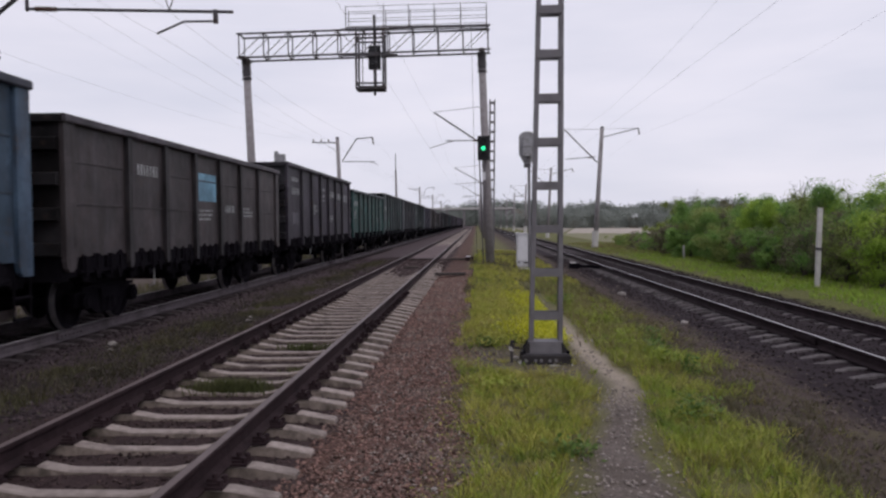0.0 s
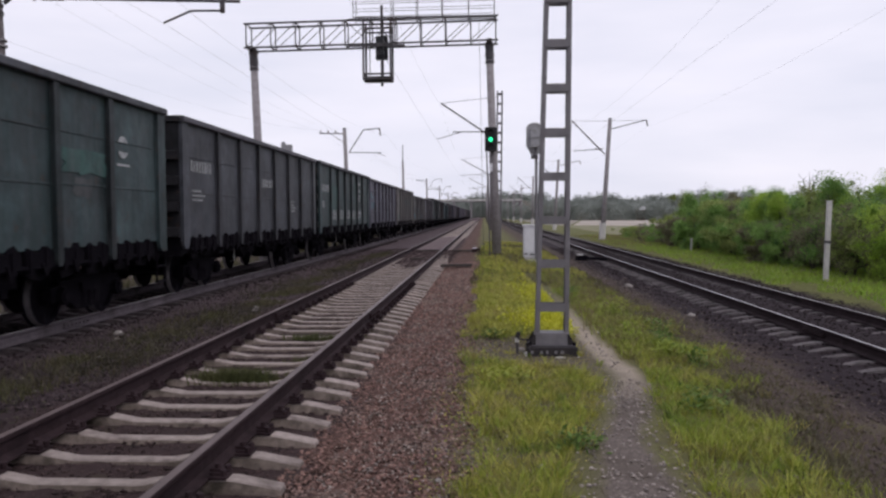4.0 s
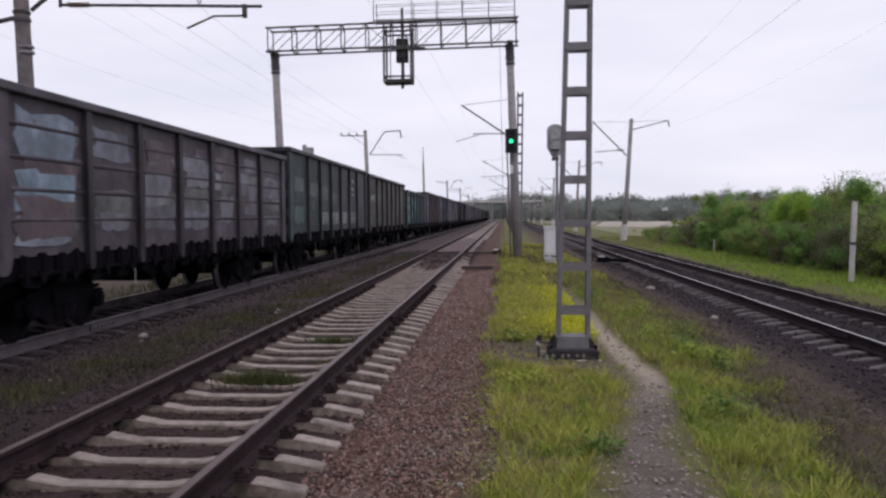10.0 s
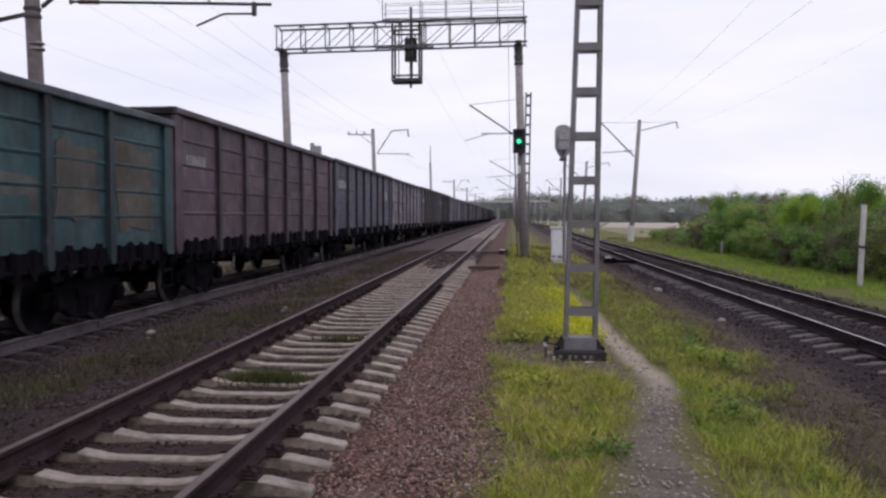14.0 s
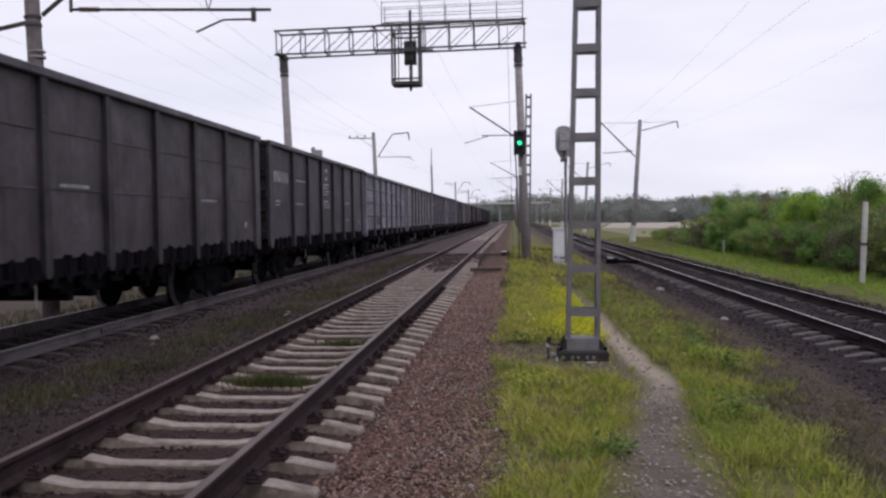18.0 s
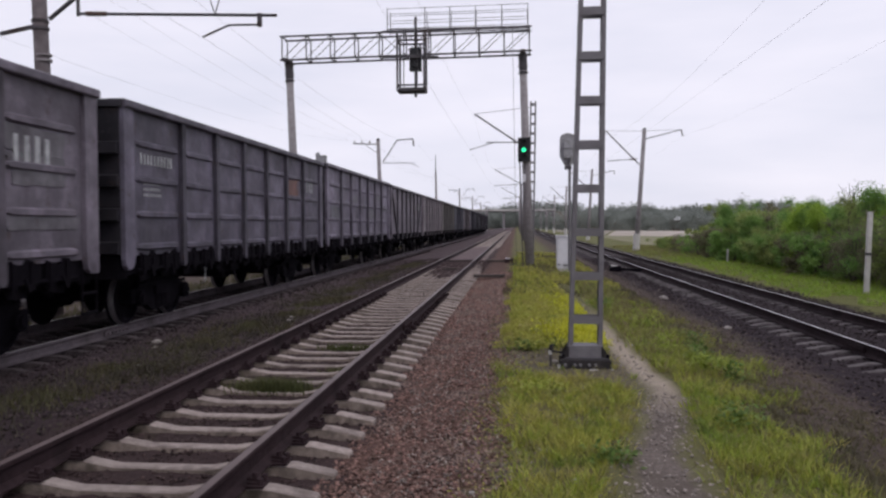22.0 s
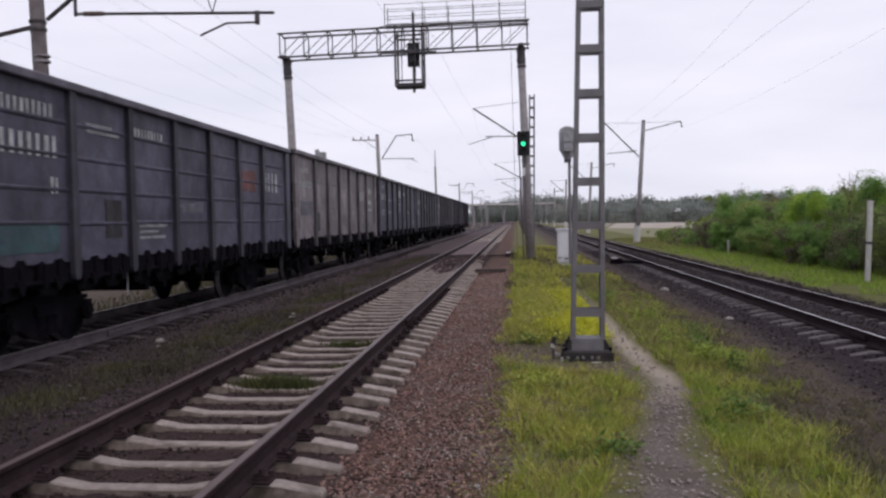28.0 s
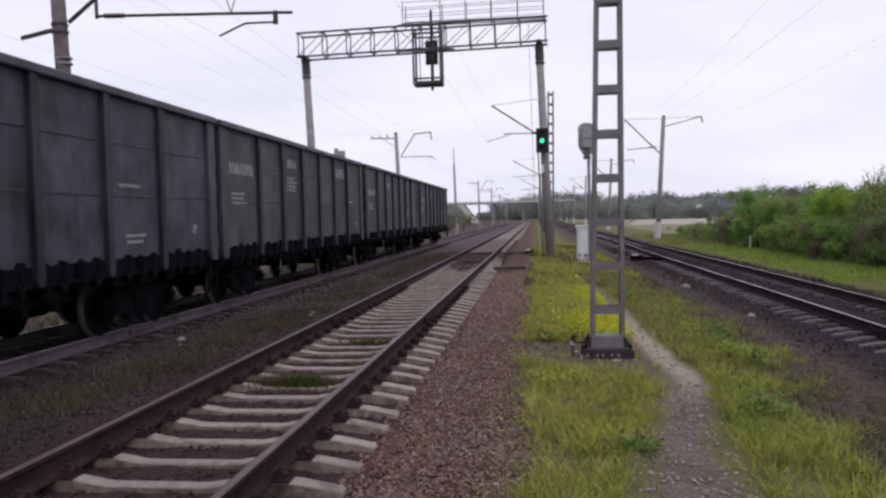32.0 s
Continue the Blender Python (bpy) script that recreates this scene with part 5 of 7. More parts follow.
# ---- lattice masts ----
def batten_mast(name, label, bx, by, base_w, top_w, height, lean, step, leg_w, leg_d, depth, first, group=""):
    """Two channel legs tied by flat battens on both faces."""
    root = thing(name, label, "mast", group=group)

    def mid(z):
        return bx + lean * z

    def half(z):
        return (base_w + (top_w - base_w) * z / height) / 2

    for s in (-1, 1):
        for d in (-1, 1):
            y = by + d * depth / 2
            a, b = mid(0.05) + s * (half(0.05) - leg_w / 2), mid(height) + s * (half(height) - leg_w / 2)
            part("leg", Geo().bar((a, y, 0.05), (b, y, height), leg_w, leg_d, (0, 1, 0)), M_GALV, root)
        a, b = mid(0.05) + s * (half(0.05) - 0.01), mid(height) + s * (half(height) - 0.01)
        part("leg_web", Geo().bar((a, by, 0.05), (b, by, height), 0.012, depth, (0, 1, 0)), M_GALV, root)
    z = first
    while z < height:
        w = half(z) - 0.02
        for d in (-1, 1):
            y = by + d * (depth / 2 + leg_d / 2 + 0.004)
            part("batten", Geo().box(mid(z) - w, mid(z) + w, y - 0.006, y + 0.006, z - 0.05, z + 0.05), M_GALV, root)
        z += step
    return root, mid, half


MAST, mast_mid, mast_half = batten_mast("lattice_mast", "grey steel ladder-like mast on a dark footing in the grass", 0.880, 10.14, 0.432, 0.20, 11.5, 0.018, 0.557, 0.054, 0.02, 0.17, 0.60)
part("base_plate", Geo().box(0.665, 1.10, 10.0, 10.28, 0.13, 0.275), M_GALV, MAST)
part("footing_beam", Geo().box(0.565, 1.195, 9.90, 10.02, -0.004, 0.105), M_SHOE, MAST, "black steel beam")
part("footing_beam", Geo().box(0.565, 1.195, 10.26, 10.38, -0.004, 0.105), M_SHOE, MAST, "black steel beam")
part("sole_plate", Geo().box(0.585, 1.17, 9.92, 10.36, 0.106, 0.13), M_TRUSS, MAST)
for bx in (0.622, 1.128):
    d = 0.05 if bx < 0.88 else -0.05
    for gy in (9.99, 10.27):
        part("gusset", Geo().prism([(bx - d, 0.13), (bx + d, 0.13), (bx + d, 0.26), (bx + 0.6 * d, 0.26)], gy, gy + 0.02), M_SHOE, MAST, "black steel gusset")
for bx in (0.62, 0.74, 0.81, 0.92, 1.0):
    part("anchor_bolt", Geo().tube((bx, 9.885, 0.05), (bx, 9.905, 0.05), 0.022, 6), M_GALV, MAST)
part("anchor_bolt", Geo().tube((0.60, 9.955, 0.10), (0.60, 9.955, 0.17), 0.02, 6), M_DARK, MAST)
part("anchor_bolt", Geo().tube((1.155, 9.955, 0.10), (1.155, 9.955, 0.17), 0.02, 6), M_DARK, MAST)
part("earthing_rod", Geo().tube((0.60, 10.0, 0.19), (0.45, 10.02, 0.20), 0.012, 6), M_SHOE, MAST)
stake = thing("earthing_stake", "short dark earthing stake with a pale clamp beside the mast", "stake")
part("shaft", Geo().tube((0.45, 10.05, -0.1), (0.44, 10.05, 0.16), 0.016, 8), M_TRUSS, stake)
part("clamp", Geo().bar((0.441, 10.05, 0.155), (0.438, 10.05, 0.205), 0.05, 0.05, (0, 1, 0)), M_PALECONC, stake, "pale clamp")
part("cap", Geo().bar((0.438, 10.05, 0.206), (0.462, 10.05, 0.285), 0.055, 0.05, (0, 1, 0)), M_SHOE, stake, "dark cap")
part("footing", Geo().box(0.53, 1.22, 9.84, 10.42, -0.28, -0.005), M_PALECONC, MAST, "low pale concrete footing")

batten_mast("lattice_mast", "slim grey lattice mast standing behind the gantry post", 0.86, 46.0, 0.36, 0.36, 8.98, 0.0145, 0.56, 0.09, 0.03, 0.3, 0.4)


# ---- signal seen from behind, relay cabinet ----
def back_signal(label, x, y, zb, zt, wide, ground):
    root = thing("railway_signal", label, "railway signal")
    n = 8
    r = wide / 2
    prof = []
    for k in range(n + 1):
        a = math.pi * k / n
        prof.append((x + r * math.cos(a), zt - r * 0.7 + r * 0.7 * math.sin(a)))
    prof += [(x - r, zb + 0.38), (x - r * 0.45, zb + 0.06), (x - 0.05, zb), (x + r * 0.6, zb + 0.06), (x + r, zb + 0.38)]
    part("shield", Geo().prism(prof, y - 0.02, y + 0.02), M_SIGGREY, root, "rounded grey signal shield from behind")
    part("lamp_box", Geo().box(x - r * 0.5, x + r * 0.45, y - 0.3, y - 0.022, zb + 0.3, zt - 0.28), M_SIGGREY, root)
    part("door_rib", Geo().box(x - r * 0.5, x + r * 0.45, y - 0.32, y - 0.302, (zb + zt) / 2, (zb + zt) / 2 + 0.04), M_GALV, root)
    part("pole", Geo().tube((x + 0.06, y - 0.1, ground), (x + 0.06, y - 0.1, zt - 0.4), 0.055, 10), M_GALV, root)
    part("pole_clamp", Geo().box(x - 0.13, x + 0.13, y - 0.2, y, zb - 0.12, zb), M_TRUSS, root)
    part("pole_foot", Geo().box(x - 0.25, x + 0.25, y - 0.35, y + 0.15, ground - 0.1, ground + 0.12), M_PALECONC, root)
    return root


back_signal("grey railway signal seen from behind on a dark pole", 1.95, 30.0, 4.02, 5.27, 0.62, -0.05)
far_sig = thing("railway_signal", "grey railway signal with a stepped housing beyond the train", "railway signal")
part("pole", Geo().tube((-10.62, 42.0, -0.7), (-10.62, 42.0, 5.3), 0.06, 10), M_GALV, far_sig)
part("lamp_box", Geo().plate([(41.8, 4.6), (42.1, 4.6), (42.1, 5.55), (42.02, 5.62), (41.8, 5.62)], -10.60, -10.28), M_SIGGREY, far_sig)
part("shield", Geo().prism([(-10.92, 4.55), (-10.64, 4.55), (-10.64, 5.60), (-10.72, 5.80), (-10.88, 5.80), (-10.92, 5.72)], 42.12, 42.16), M_SIGGREY, far_sig)
part("ladder", Geo().bar((-10.80, 42.3, -0.6), (-10.80, 42.3, 5.4), 0.03, 0.03, (0, 1, 0)).bar((-10.45, 42.3, -0.6), (-10.45, 42.3, 5.4), 0.03, 0.03, (0, 1, 0)), M_TRUSS, far_sig)

cab = thing("relay_cabinet", "white steel relay cabinet with a light lid on the grass", "relay cabinet")
part("body", Geo().box(1.60, 2.28, 31.0, 31.55, 0.10, 1.34), M_CABINET, cab)
part("lid", Geo().prism([(1.55, 1.345), (2.33, 1.345), (2.30, 1.40), (1.58, 1.40)], 30.95, 31.6), M_CABINET, cab)
part("door", Geo().box(1.66, 2.0, 30.975, 30.998, 0.3, 1.28), M_CABINET, cab)
part("door", Geo().box(2.02, 2.22, 30.975, 30.998, 0.3, 1.28), M_CABINET, cab)
part("vent", Geo().box(1.62, 1.72, 30.97, 30.998, 0.22, 0.27).box(1.85, 2.1, 30.97, 30.998, 0.2, 0.25), M_TRUSS, cab)
part("plinth", Geo().box(1.64, 2.24, 31.03, 31.5, -0.2, 0.10), M_PALECONC, cab)

# ---- low concrete post on the right bank ----
cp = thing("marker_post", "slender pale concrete post on the grassy bank", "marker post")
part("shaft", Geo().bar((10.03, 23.5, -0.3), (10.11, 23.5, 2.15), 0.115, 0.12, (0, 1, 0)), M_PALECONC, cp)
part("band", Geo().bar((10.065, 23.49, 0.90), (10.068, 23.49, 0.98), 0.135, 0.14, (0, 1, 0)), M_TRUSS, cp)


# ---- overhead line ----
def catenary_mast(label, x, y, height, lean, ground, side, reach, group, bracket=0.0, crossarm=0.0, style="strut", bar_z=0.0):
    """A leaning concrete mast with its arm over a track. side: +1 when the arm points to +x."""
    root = thing("catenary_mast", label, "catenary mast", group=group)
    top_x = x + lean * height

    def px(z):
        return x + lean * z

    part("post", Geo().tube((x, y, ground), (top_x, y, height), 0.20, 14, 0.145), M_CONCRETE, root, smooth=True)
    part("cap", Geo().tube((top_x, y, height), (top_x, y, height + 0.12), 0.16, 12, 0.10), M_TRUSS, root)
    part("footing", Geo().tube((x, y, ground - 0.1), (x + lean, y, 1.1), 0.26, 12), M_PALECONC if side < 0 else M_CONCRETE, root)
    if style == "pole":
        part("top_pole", Geo().tube((top_x, y, height), (top_x, y, height + 2.5), 0.07, 8, 0.04), M_TRUSS, root)
    elif style == "strut":
        tip = (px(height) + side * reach, y, height - 0.05)
        foot = (px(6.5) + side * 0.2, y, 6.45)
        part("cantilever", Geo().tube(foot, tip, 0.05, 8), M_TRUSS, root)
        part("tie_rod", Geo().tube((px(height - 0.1), y, height - 0.12), tip, 0.014, 6), M_TRUSS, root)
        part("registration_arm", Geo().tube((px(6.9) + side * 0.35, y, 6.9), (px(6.9) + side * (reach - 0.3), y, 6.75), 0.03, 6), M_TRUSS, root)
        a = px(6.9) + side * 0.5
        ins = Geo().ribbed((a, y, 6.892), (a + side * 0.52, y, 6.86), 5, 0.085)
        part("insulator", ins, M_INSUL, root)
        part("dropper", Geo().tube((tip[0], y, tip[2]), (tip[0] + side * 0.15, y, 7.6), 0.012, 5), M_WIRE, root)
    else:
        pts = [(px(6.9) + side * 0.3, y, 7.0), (px(8.2) + side * 1.55, y, height - 0.05), (px(8.2) + side * 2.9, y, height + 0.05)]
        part("cantilever", Geo().tube(pts[0], pts[1], 0.045, 8).tube(pts[1], pts[2], 0.045, 8), M_TRUSS, root)
        ins = Geo().ribbed((pts[2][0] - side * 0.04, y, height + 0.03), (pts[2][0] - side * 0.04 + 0.08, y, height - 0.55), 5, 0.08)
        part("insulator", ins, M_INSUL, root)
        part("registration_arm", Geo().tube((px(6.9) + side * 0.3, y, 6.95), (px(6.9) + side * 3.0, y, 6.92), 0.03, 6).tube((px(6.9) + side * 2.6, y, 6.9), (px(6.9) + side * 3.3, y, 6.6), 0.02, 6), M_TRUSS, root)
    if bracket:
        a, b = (px(height - 0.9), y, height - 0.75), (px(height) - side * bracket, y, height - 0.05)
        part("feeder_bracket", Geo().tube(a, b, 0.035, 6).tube((px(height), y, height - 0.1), b, 0.012, 6), M_TRUSS, root)
        ins = Geo().ribbed((b[0], y, b[2]), (b[0] - side * 0.1, y, b[2] - 0.5), 4, 0.075)
        part("insulator", ins, M_INSUL, root)
    if crossarm:
        z = height - 0.35
        part("crossarm", Geo().bar((px(z), y, z), (px(z) - side * crossarm, y, z + 0.05), 0.06, 0.08).tube((px(z - 0.7), y, z - 0.8), (px(z) - side * crossarm * 0.55, y, z), 0.02, 6), M_TRUSS, root)
        for k in (0.35, 0.65, 0.95):
            xx = px(z) - side * crossarm * k
            part("pin_insulator", Geo().tube((xx, y, z + 0.05), (xx, y, z + 0.32), 0.055, 8, 0.035), M_INSUL, root)
    return root


LEFT_LABEL = "leaning grey concrete catenary mast beyond the freight train"
RIGHT_LABEL = "leaning grey concrete catenary mast beside the main line"
for i, (x, y, h, ln) in enumerate(((-11.0, 64, 8.85, -0.037), (-11.1, 110, 9.2, -0.02), (-11.1, 156, 9.0, -0.02), (-11.1, 202, 9.2, -0.02), (-11.1, 250, 9.0, -0.02), (-11.1, 300, 9.0, -0.02))):
    catenary_mast(LEFT_LABEL, x, y, h, ln, -0.9, 1, 3.4, "catenary masts", crossarm=2.1 if i != 1 else 0.0, style="bent" if i != 1 else "pole")
for i, (x, y, h, ln) in enumerate(((9.28, 62, 9.15, 0.066), (9.35, 104, 8.9, 0.06), (9.3, 150, 9.0, 0.02), (9.3, 196, 9.1, 0.02), (9.3, 244, 9.0, 0.02), (9.3, 300, 9.0, 0.0))):
    catenary_mast(RIGHT_LABEL, x, y, h, ln, -0.6, -1, 2.95, "catenary masts", bracket=2.8)

# the arm of the slim lattice mast reaches over the empty track
arm = thing("track_cantilever", "dark steel cantilever arm fixed to the slim lattice mast", "cantilever arm")
part("strut", Geo().tube((0.80, 45.8, 6.1), (-2.42, 45.8, 8.28), 0.045, 8), M_TRUSS, arm)
part("tie_rod", Geo().tube((0.86, 45.8, 8.62), (-2.42, 45.8, 8.28), 0.014, 6), M_TRUSS, arm)
part("registration_arm", Geo().tube((0.82, 45.8, 6.6), (-1.75, 45.8, 6.62), 0.03, 6).tube((-1.3, 45.8, 6.6), (-2.7, 45.8, 6.2), 0.02, 6), M_TRUSS, arm)
ins = Geo().ribbed((0.36, 45.8, 6.605), (-0.14, 45.8, 6.605), 5, 0.085)
part("insulator", ins, M_INSUL, arm)
for y in (92, 138, 184, 230):
    m2 = thing("catenary_mast", "grey concrete mast with an arm over the empty track", "catenary mast", group="catenary masts")
    part("post", Geo().tube((0.9, y, -0.1), (0.9, y, 8.8), 0.19, 12, 0.14), M_CONCRETE, m2, smooth=True)
    part("strut", Geo().tube((0.85, y, 6.4), (-2.5, y, 8.3), 0.045, 8), M_TRUSS, m2)
    part("tie_rod", Geo().tube((0.86, y, 8.6), (-2.5, y, 8.3), 0.014, 6), M_TRUSS, m2)
    part("registration_arm", Geo().tube((0.82, y, 6.6), (-2.6, y, 6.4), 0.03, 6), M_TRUSS, m2)

# the nearest mast beyond the train with its long arm
near_mast = thing("catenary_mast", "stout grey concrete mast with a long dark arm over the train", "catenary mast", group="catenary masts")
part("post", Geo().tube((-11.45, 18.5, -0.9), (-11.80, 18.5, 9.6), 0.205, 16, 0.165), M_CONCDARK, near_mast, smooth=True)
part("collar", Geo().tube((-11.703, 18.5, 6.66), (-11.706, 18.5, 6.73), 0.205, 14), M_TRUSS, near_mast)
part("collar", Geo().tube((-11.709, 18.5, 6.85), (-11.711, 18.5, 6.91), 0.205, 14), M_TRUSS, near_mast)
part("collar", Geo().tube((-11.63, 18.5, 5.88), (-11.632, 18.5, 5.93), 0.20, 14), M_CONCRETE, near_mast)
part("collar", Geo().tube((-11.636, 18.5, 6.02), (-11.638, 18.5, 6.06), 0.20, 14), M_CONCRETE, near_mast)
part("rear_arm", Geo().bar((-11.55, 18.5, 6.82), (-12.75, 18.5, 6.60), 0.07, 0.09), M_TRUSS, near_mast)
part("bracket", Geo().tube((-11.46, 18.5, 6.93), (-10.70, 18.5, 7.50), 0.055, 8), M_TRUSS, near_mast)
part("hanger", Geo().bar((-10.72, 18.5, 7.62), (-10.72, 18.5, 6.98), 0.06, 0.06, (0, 1, 0)), M_TRUSS, near_mast)
part("hanger", Geo().tube((-11.6, 18.5, 9.2), (-10.7, 18.5, 7.55), 0.03, 6), M_TRUSS, near_mast)
part("long_arm", Geo().tube((-10.75, 18.5, 7.04), (-5.72, 18.5, 6.86), 0.038, 8), M_TRUSS, near_mast)
ins = Geo().ribbed((-10.52, 18.5, 7.034), (-9.98, 18.5, 7.014), 7, 0.068, 0.6)
part("insulator", ins, M_INSUL, near_mast)
part("drop_clamp", Geo().box(-6.19, -6.09, 18.46, 18.54, 6.60, 6.92), M_TRUSS, near_mast)
part("steady_arm", Geo().tube((-6.12, 18.5, 6.65), (-6.90, 18.5, 6.66), 0.026, 6).tube((-6.90, 18.5, 6.66), (-7.56, 18.5, 6.39), 0.026, 6), M_TRUSS, near_mast)
part("stirrup", Geo().tube((-7.25, 18.5, 6.92), (-7.4, 18.5, 7.4), 0.014, 5).tube((-7.25, 18.5, 6.92), (-7.1, 18.5, 7.4), 0.014, 5), M_TRUSS, near_mast)


def wire(name, label, pts, r=0.009, sag=0.0, steps=10):
    """A hanging wire through the points, with a sag between each two."""
    line = [Vector(pts[0])]
    for a, b in zip(pts, pts[1:]):
        a, b = Vector(a), Vector(b)
        for k in range(1, steps + 1):
            t = k / steps
            p = a.lerp(b, t)
            p.z -= sag * 4 * t * (1 - t)
            line.append(p)
    g = Geo().sweep(line, r)
    return solo(name, g, M_WIRE, label, "overhead wire", group="overhead wires")


MY = [-28, 18.5, 64, 110, 156, 202, 250, 300]
wire("contact_wire", "thin dark contact wire over the freight train", [(-7.56 if i % 2 else -8.3, y, 6.37) for i, y in enumerate(MY)], 0.0027, 0.03, 3)
wire("messenger_wire", "thin dark messenger wire above the freight train", [(-7.9, y, 7.4 if y == 18.5 else 8.35) for y in MY], 0.0027, 0.7)
wire("feeder_wire", "thin dark feeder wire along the masts beyond the train", [(-13.4, y, 8.75) for y in MY], 0.0022, 0.6)
wire("feeder_wire", "thin dark feeder wire along the masts beyond the train", [(-12.7, y, 6.5 if y == 18.5 else 8.72) for y in MY], 0.0022, 0.6)
wire("feeder_wire", "thin dark feeder wire along the masts beyond the train", [(-12.0, y, 8.72) for y in MY], 0.0022, 0.6)
NY = [-1, 45.8, 92, 138, 184, 230, 300]
wire("contact_wire", "thin dark contact wire over the empty track", [(-2.7, y, 6.2) for y in NY], 0.0027, 0.03, 3)
wire("messenger_wire", "thin dark messenger wire over the empty track", [(-2.45, y, 8.2) for y in NY], 0.0027, 0.8)
RY = [-26, 16, 62, 104, 150, 196, 244, 300]
wire("contact_wire", "thin dark contact wire over the main line", [(6.5, y, 6.5) for y in RY], 0.0027, 0.03, 3)
wire("messenger_wire", "thin dark messenger wire over the main line", [(6.85, y, 8.4) for y in RY], 0.0027, 0.8)
wire("feeder_wire", "thin dark feeder wire along the masts of the main line", [(12.66, y, 8.6) for y in RY], 0.0022, 0.6)


# ---- small things by the tracks ----
def rock_geo(rng, x, y, z, r):
    g = Geo()
    n = 7
    rings = []
    for k, (h, s) in enumerate(((-0.3, 0.75), (0.1, 1.0), (0.45, 0.8), (0.65, 0.35))):
        rings.append([(x + r * s * rng.uniform(0.75, 1.2) * math.cos(2 * math.pi * i / n), y + r * s * rng.uniform(0.75, 1.2) * math.sin(2 * math.pi * i / n), z + r * h * rng.uniform(0.85, 1.1)) for i in range(n)])
    vs = [p for ring in rings for p in ring]
    fs = [(k * n + i, k * n + (i + 1) % n, k * n + n + (i + 1) % n, k * n + n + i) for k in range(3) for i in range(n)]
    fs += [tuple(range(n))[::-1], tuple(range(3 * n, 4 * n))]
    return g.add(vs, fs)


rng = random.Random(5)
for x, y, r in ((-6.15, 12.9, 0.09), (-5.95, 12.4, 0.05), (-5.6, 9.2, 0.04), (-4.9, 8.3, 0.035), (-4.55, 15.3, 0.06), (-4.7, 16.0, 0.05), (-4.5, 17.0, 0.05), (-5.3, 10.5, 0.04), (-5.9, 7.6, 0.04), (4.16, 22.7, 0.13), (4.3, 16.4, 0.08), (0.42, 5.5, 0.035), (-0.3, 5.25, 0.03), (1.75, 12.0, 0.04), (0.5, 10.25, 0.06)):
    z = float(ground_z(np.array(x), np.array(y)))
    solo("rock", rock_geo(rng, x, y, z + r * 0.2, r), M_ROCK, "pale rough stone lying on the trackside ground", "rock", "loose rocks")

for x0, x1, y in ((-1.47, -0.39, 27.07), (-1.46, -0.42, 38.2), (-3.28, -2.15, 38.28), (-2.9, -2.35, 31.0)):
    solo("timber_plank", Geo().bar((x0, y, 0.045), (x1, y + 0.05, 0.05), 0.24, 0.09), M_PLANK, "dark tarred timber laid across the ballast", "timber", "timber planks")
    solo("timber_plank", Geo().bar((x0, y + 0.27, 0.04), (x1, y + 0.31, 0.045), 0.2, 0.08), M_PLANK, "dark tarred timber laid across the ballast", "timber", "timber planks")
jb = thing("track_junction_box", "small rusty track box with a pale lid beside the empty track", "junction box")
part("box", Geo().box(-0.55, -0.15, 38.0, 38.3, -0.05, 0.16), M_RUST, jb)
part("lid", Geo().box(-0.52, -0.3, 37.98, 38.25, 0.162, 0.2), M_CABINET, jb)
jb = thing("track_junction_box", "small dark track box with a pale lid beside the main line", "junction box")
part("box", Geo().box(4.25, 4.75, 36.0, 36.4, -0.35, -0.08), M_DARK, jb)
part("lid", Geo().box(4.3, 4.55, 35.99, 36.3, -0.078, -0.03), M_PALECONC, jb)
part("cable_duct", Geo().bar((4.7, 36.1, -0.2), (5.8, 35.2, -0.24), 0.16, 0.12), M_DARK, jb)


# ---- gravel ----
def scatter_stones(name, label, mat, n, box, size, seed, lift=0.3, keep=None):
    """Loose stones as one mesh: squashed, turned octahedra."""
    r = np.random.default_rng(seed)
    x0, x1, y0, y1 = box
    u = r.random(n)
    y = y0 + (y1 - y0) * u ** 1.7
    x = r.uniform(x0, x1, n)
    if keep is not None:
        ok = keep(x, y, r)
        x, y = x[ok], y[ok]
    n = len(x)
    z = ground_z(x, y)
    s = r.uniform(size[0], size[1], n) * (1 + (y - y0) * 0.03)
    oct_v = np.array([(1, 0, 0), (0, 1, 0), (-1, 0, 0), (0, -1, 0), (0, 0, 0.8), (0, 0, -0.8)], float)
    oct_f = np.array([(0, 1, 4), (1, 2, 4), (2, 3, 4), (3, 0, 4), (1, 0, 5), (2, 1, 5), (3, 2, 5), (0, 3, 5)])
    v = oct_v[None] * r.uniform(0.6, 1.25, (n, 6, 1)) + r.normal(0, 0.12, (n, 6, 3))
    a = r.uniform(0, 2 * np.pi, n)
    b = r.normal(0, 0.5, n)
    ca, sa, cb, sb = np.cos(a), np.sin(a), np.cos(b), np.sin(b)
    vx, vy, vz = v[..., 0], v[..., 1], v[..., 2]
    vx, vz = vx * cb[:, None] + vz * sb[:, None], -vx * sb[:, None] + vz * cb[:, None]
    vx, vy = vx * ca[:, None] - vy * sa[:, None], vx * sa[:, None] + vy * ca[:, None]
    v = np.stack([vx, vy, vz * 0.8], -1) * s[:, None, None] + np.stack([x, y, z + s * lift], -1)[:, None]
    f = oct_f[None] + np.arange(n)[:, None, None] * 6
    ob = new(name, stuff_mesh(name, v.reshape(-1, 3), f.reshape(-1, 3), mat))
    return tagged(ob, label, "gravel", kind="stuff")


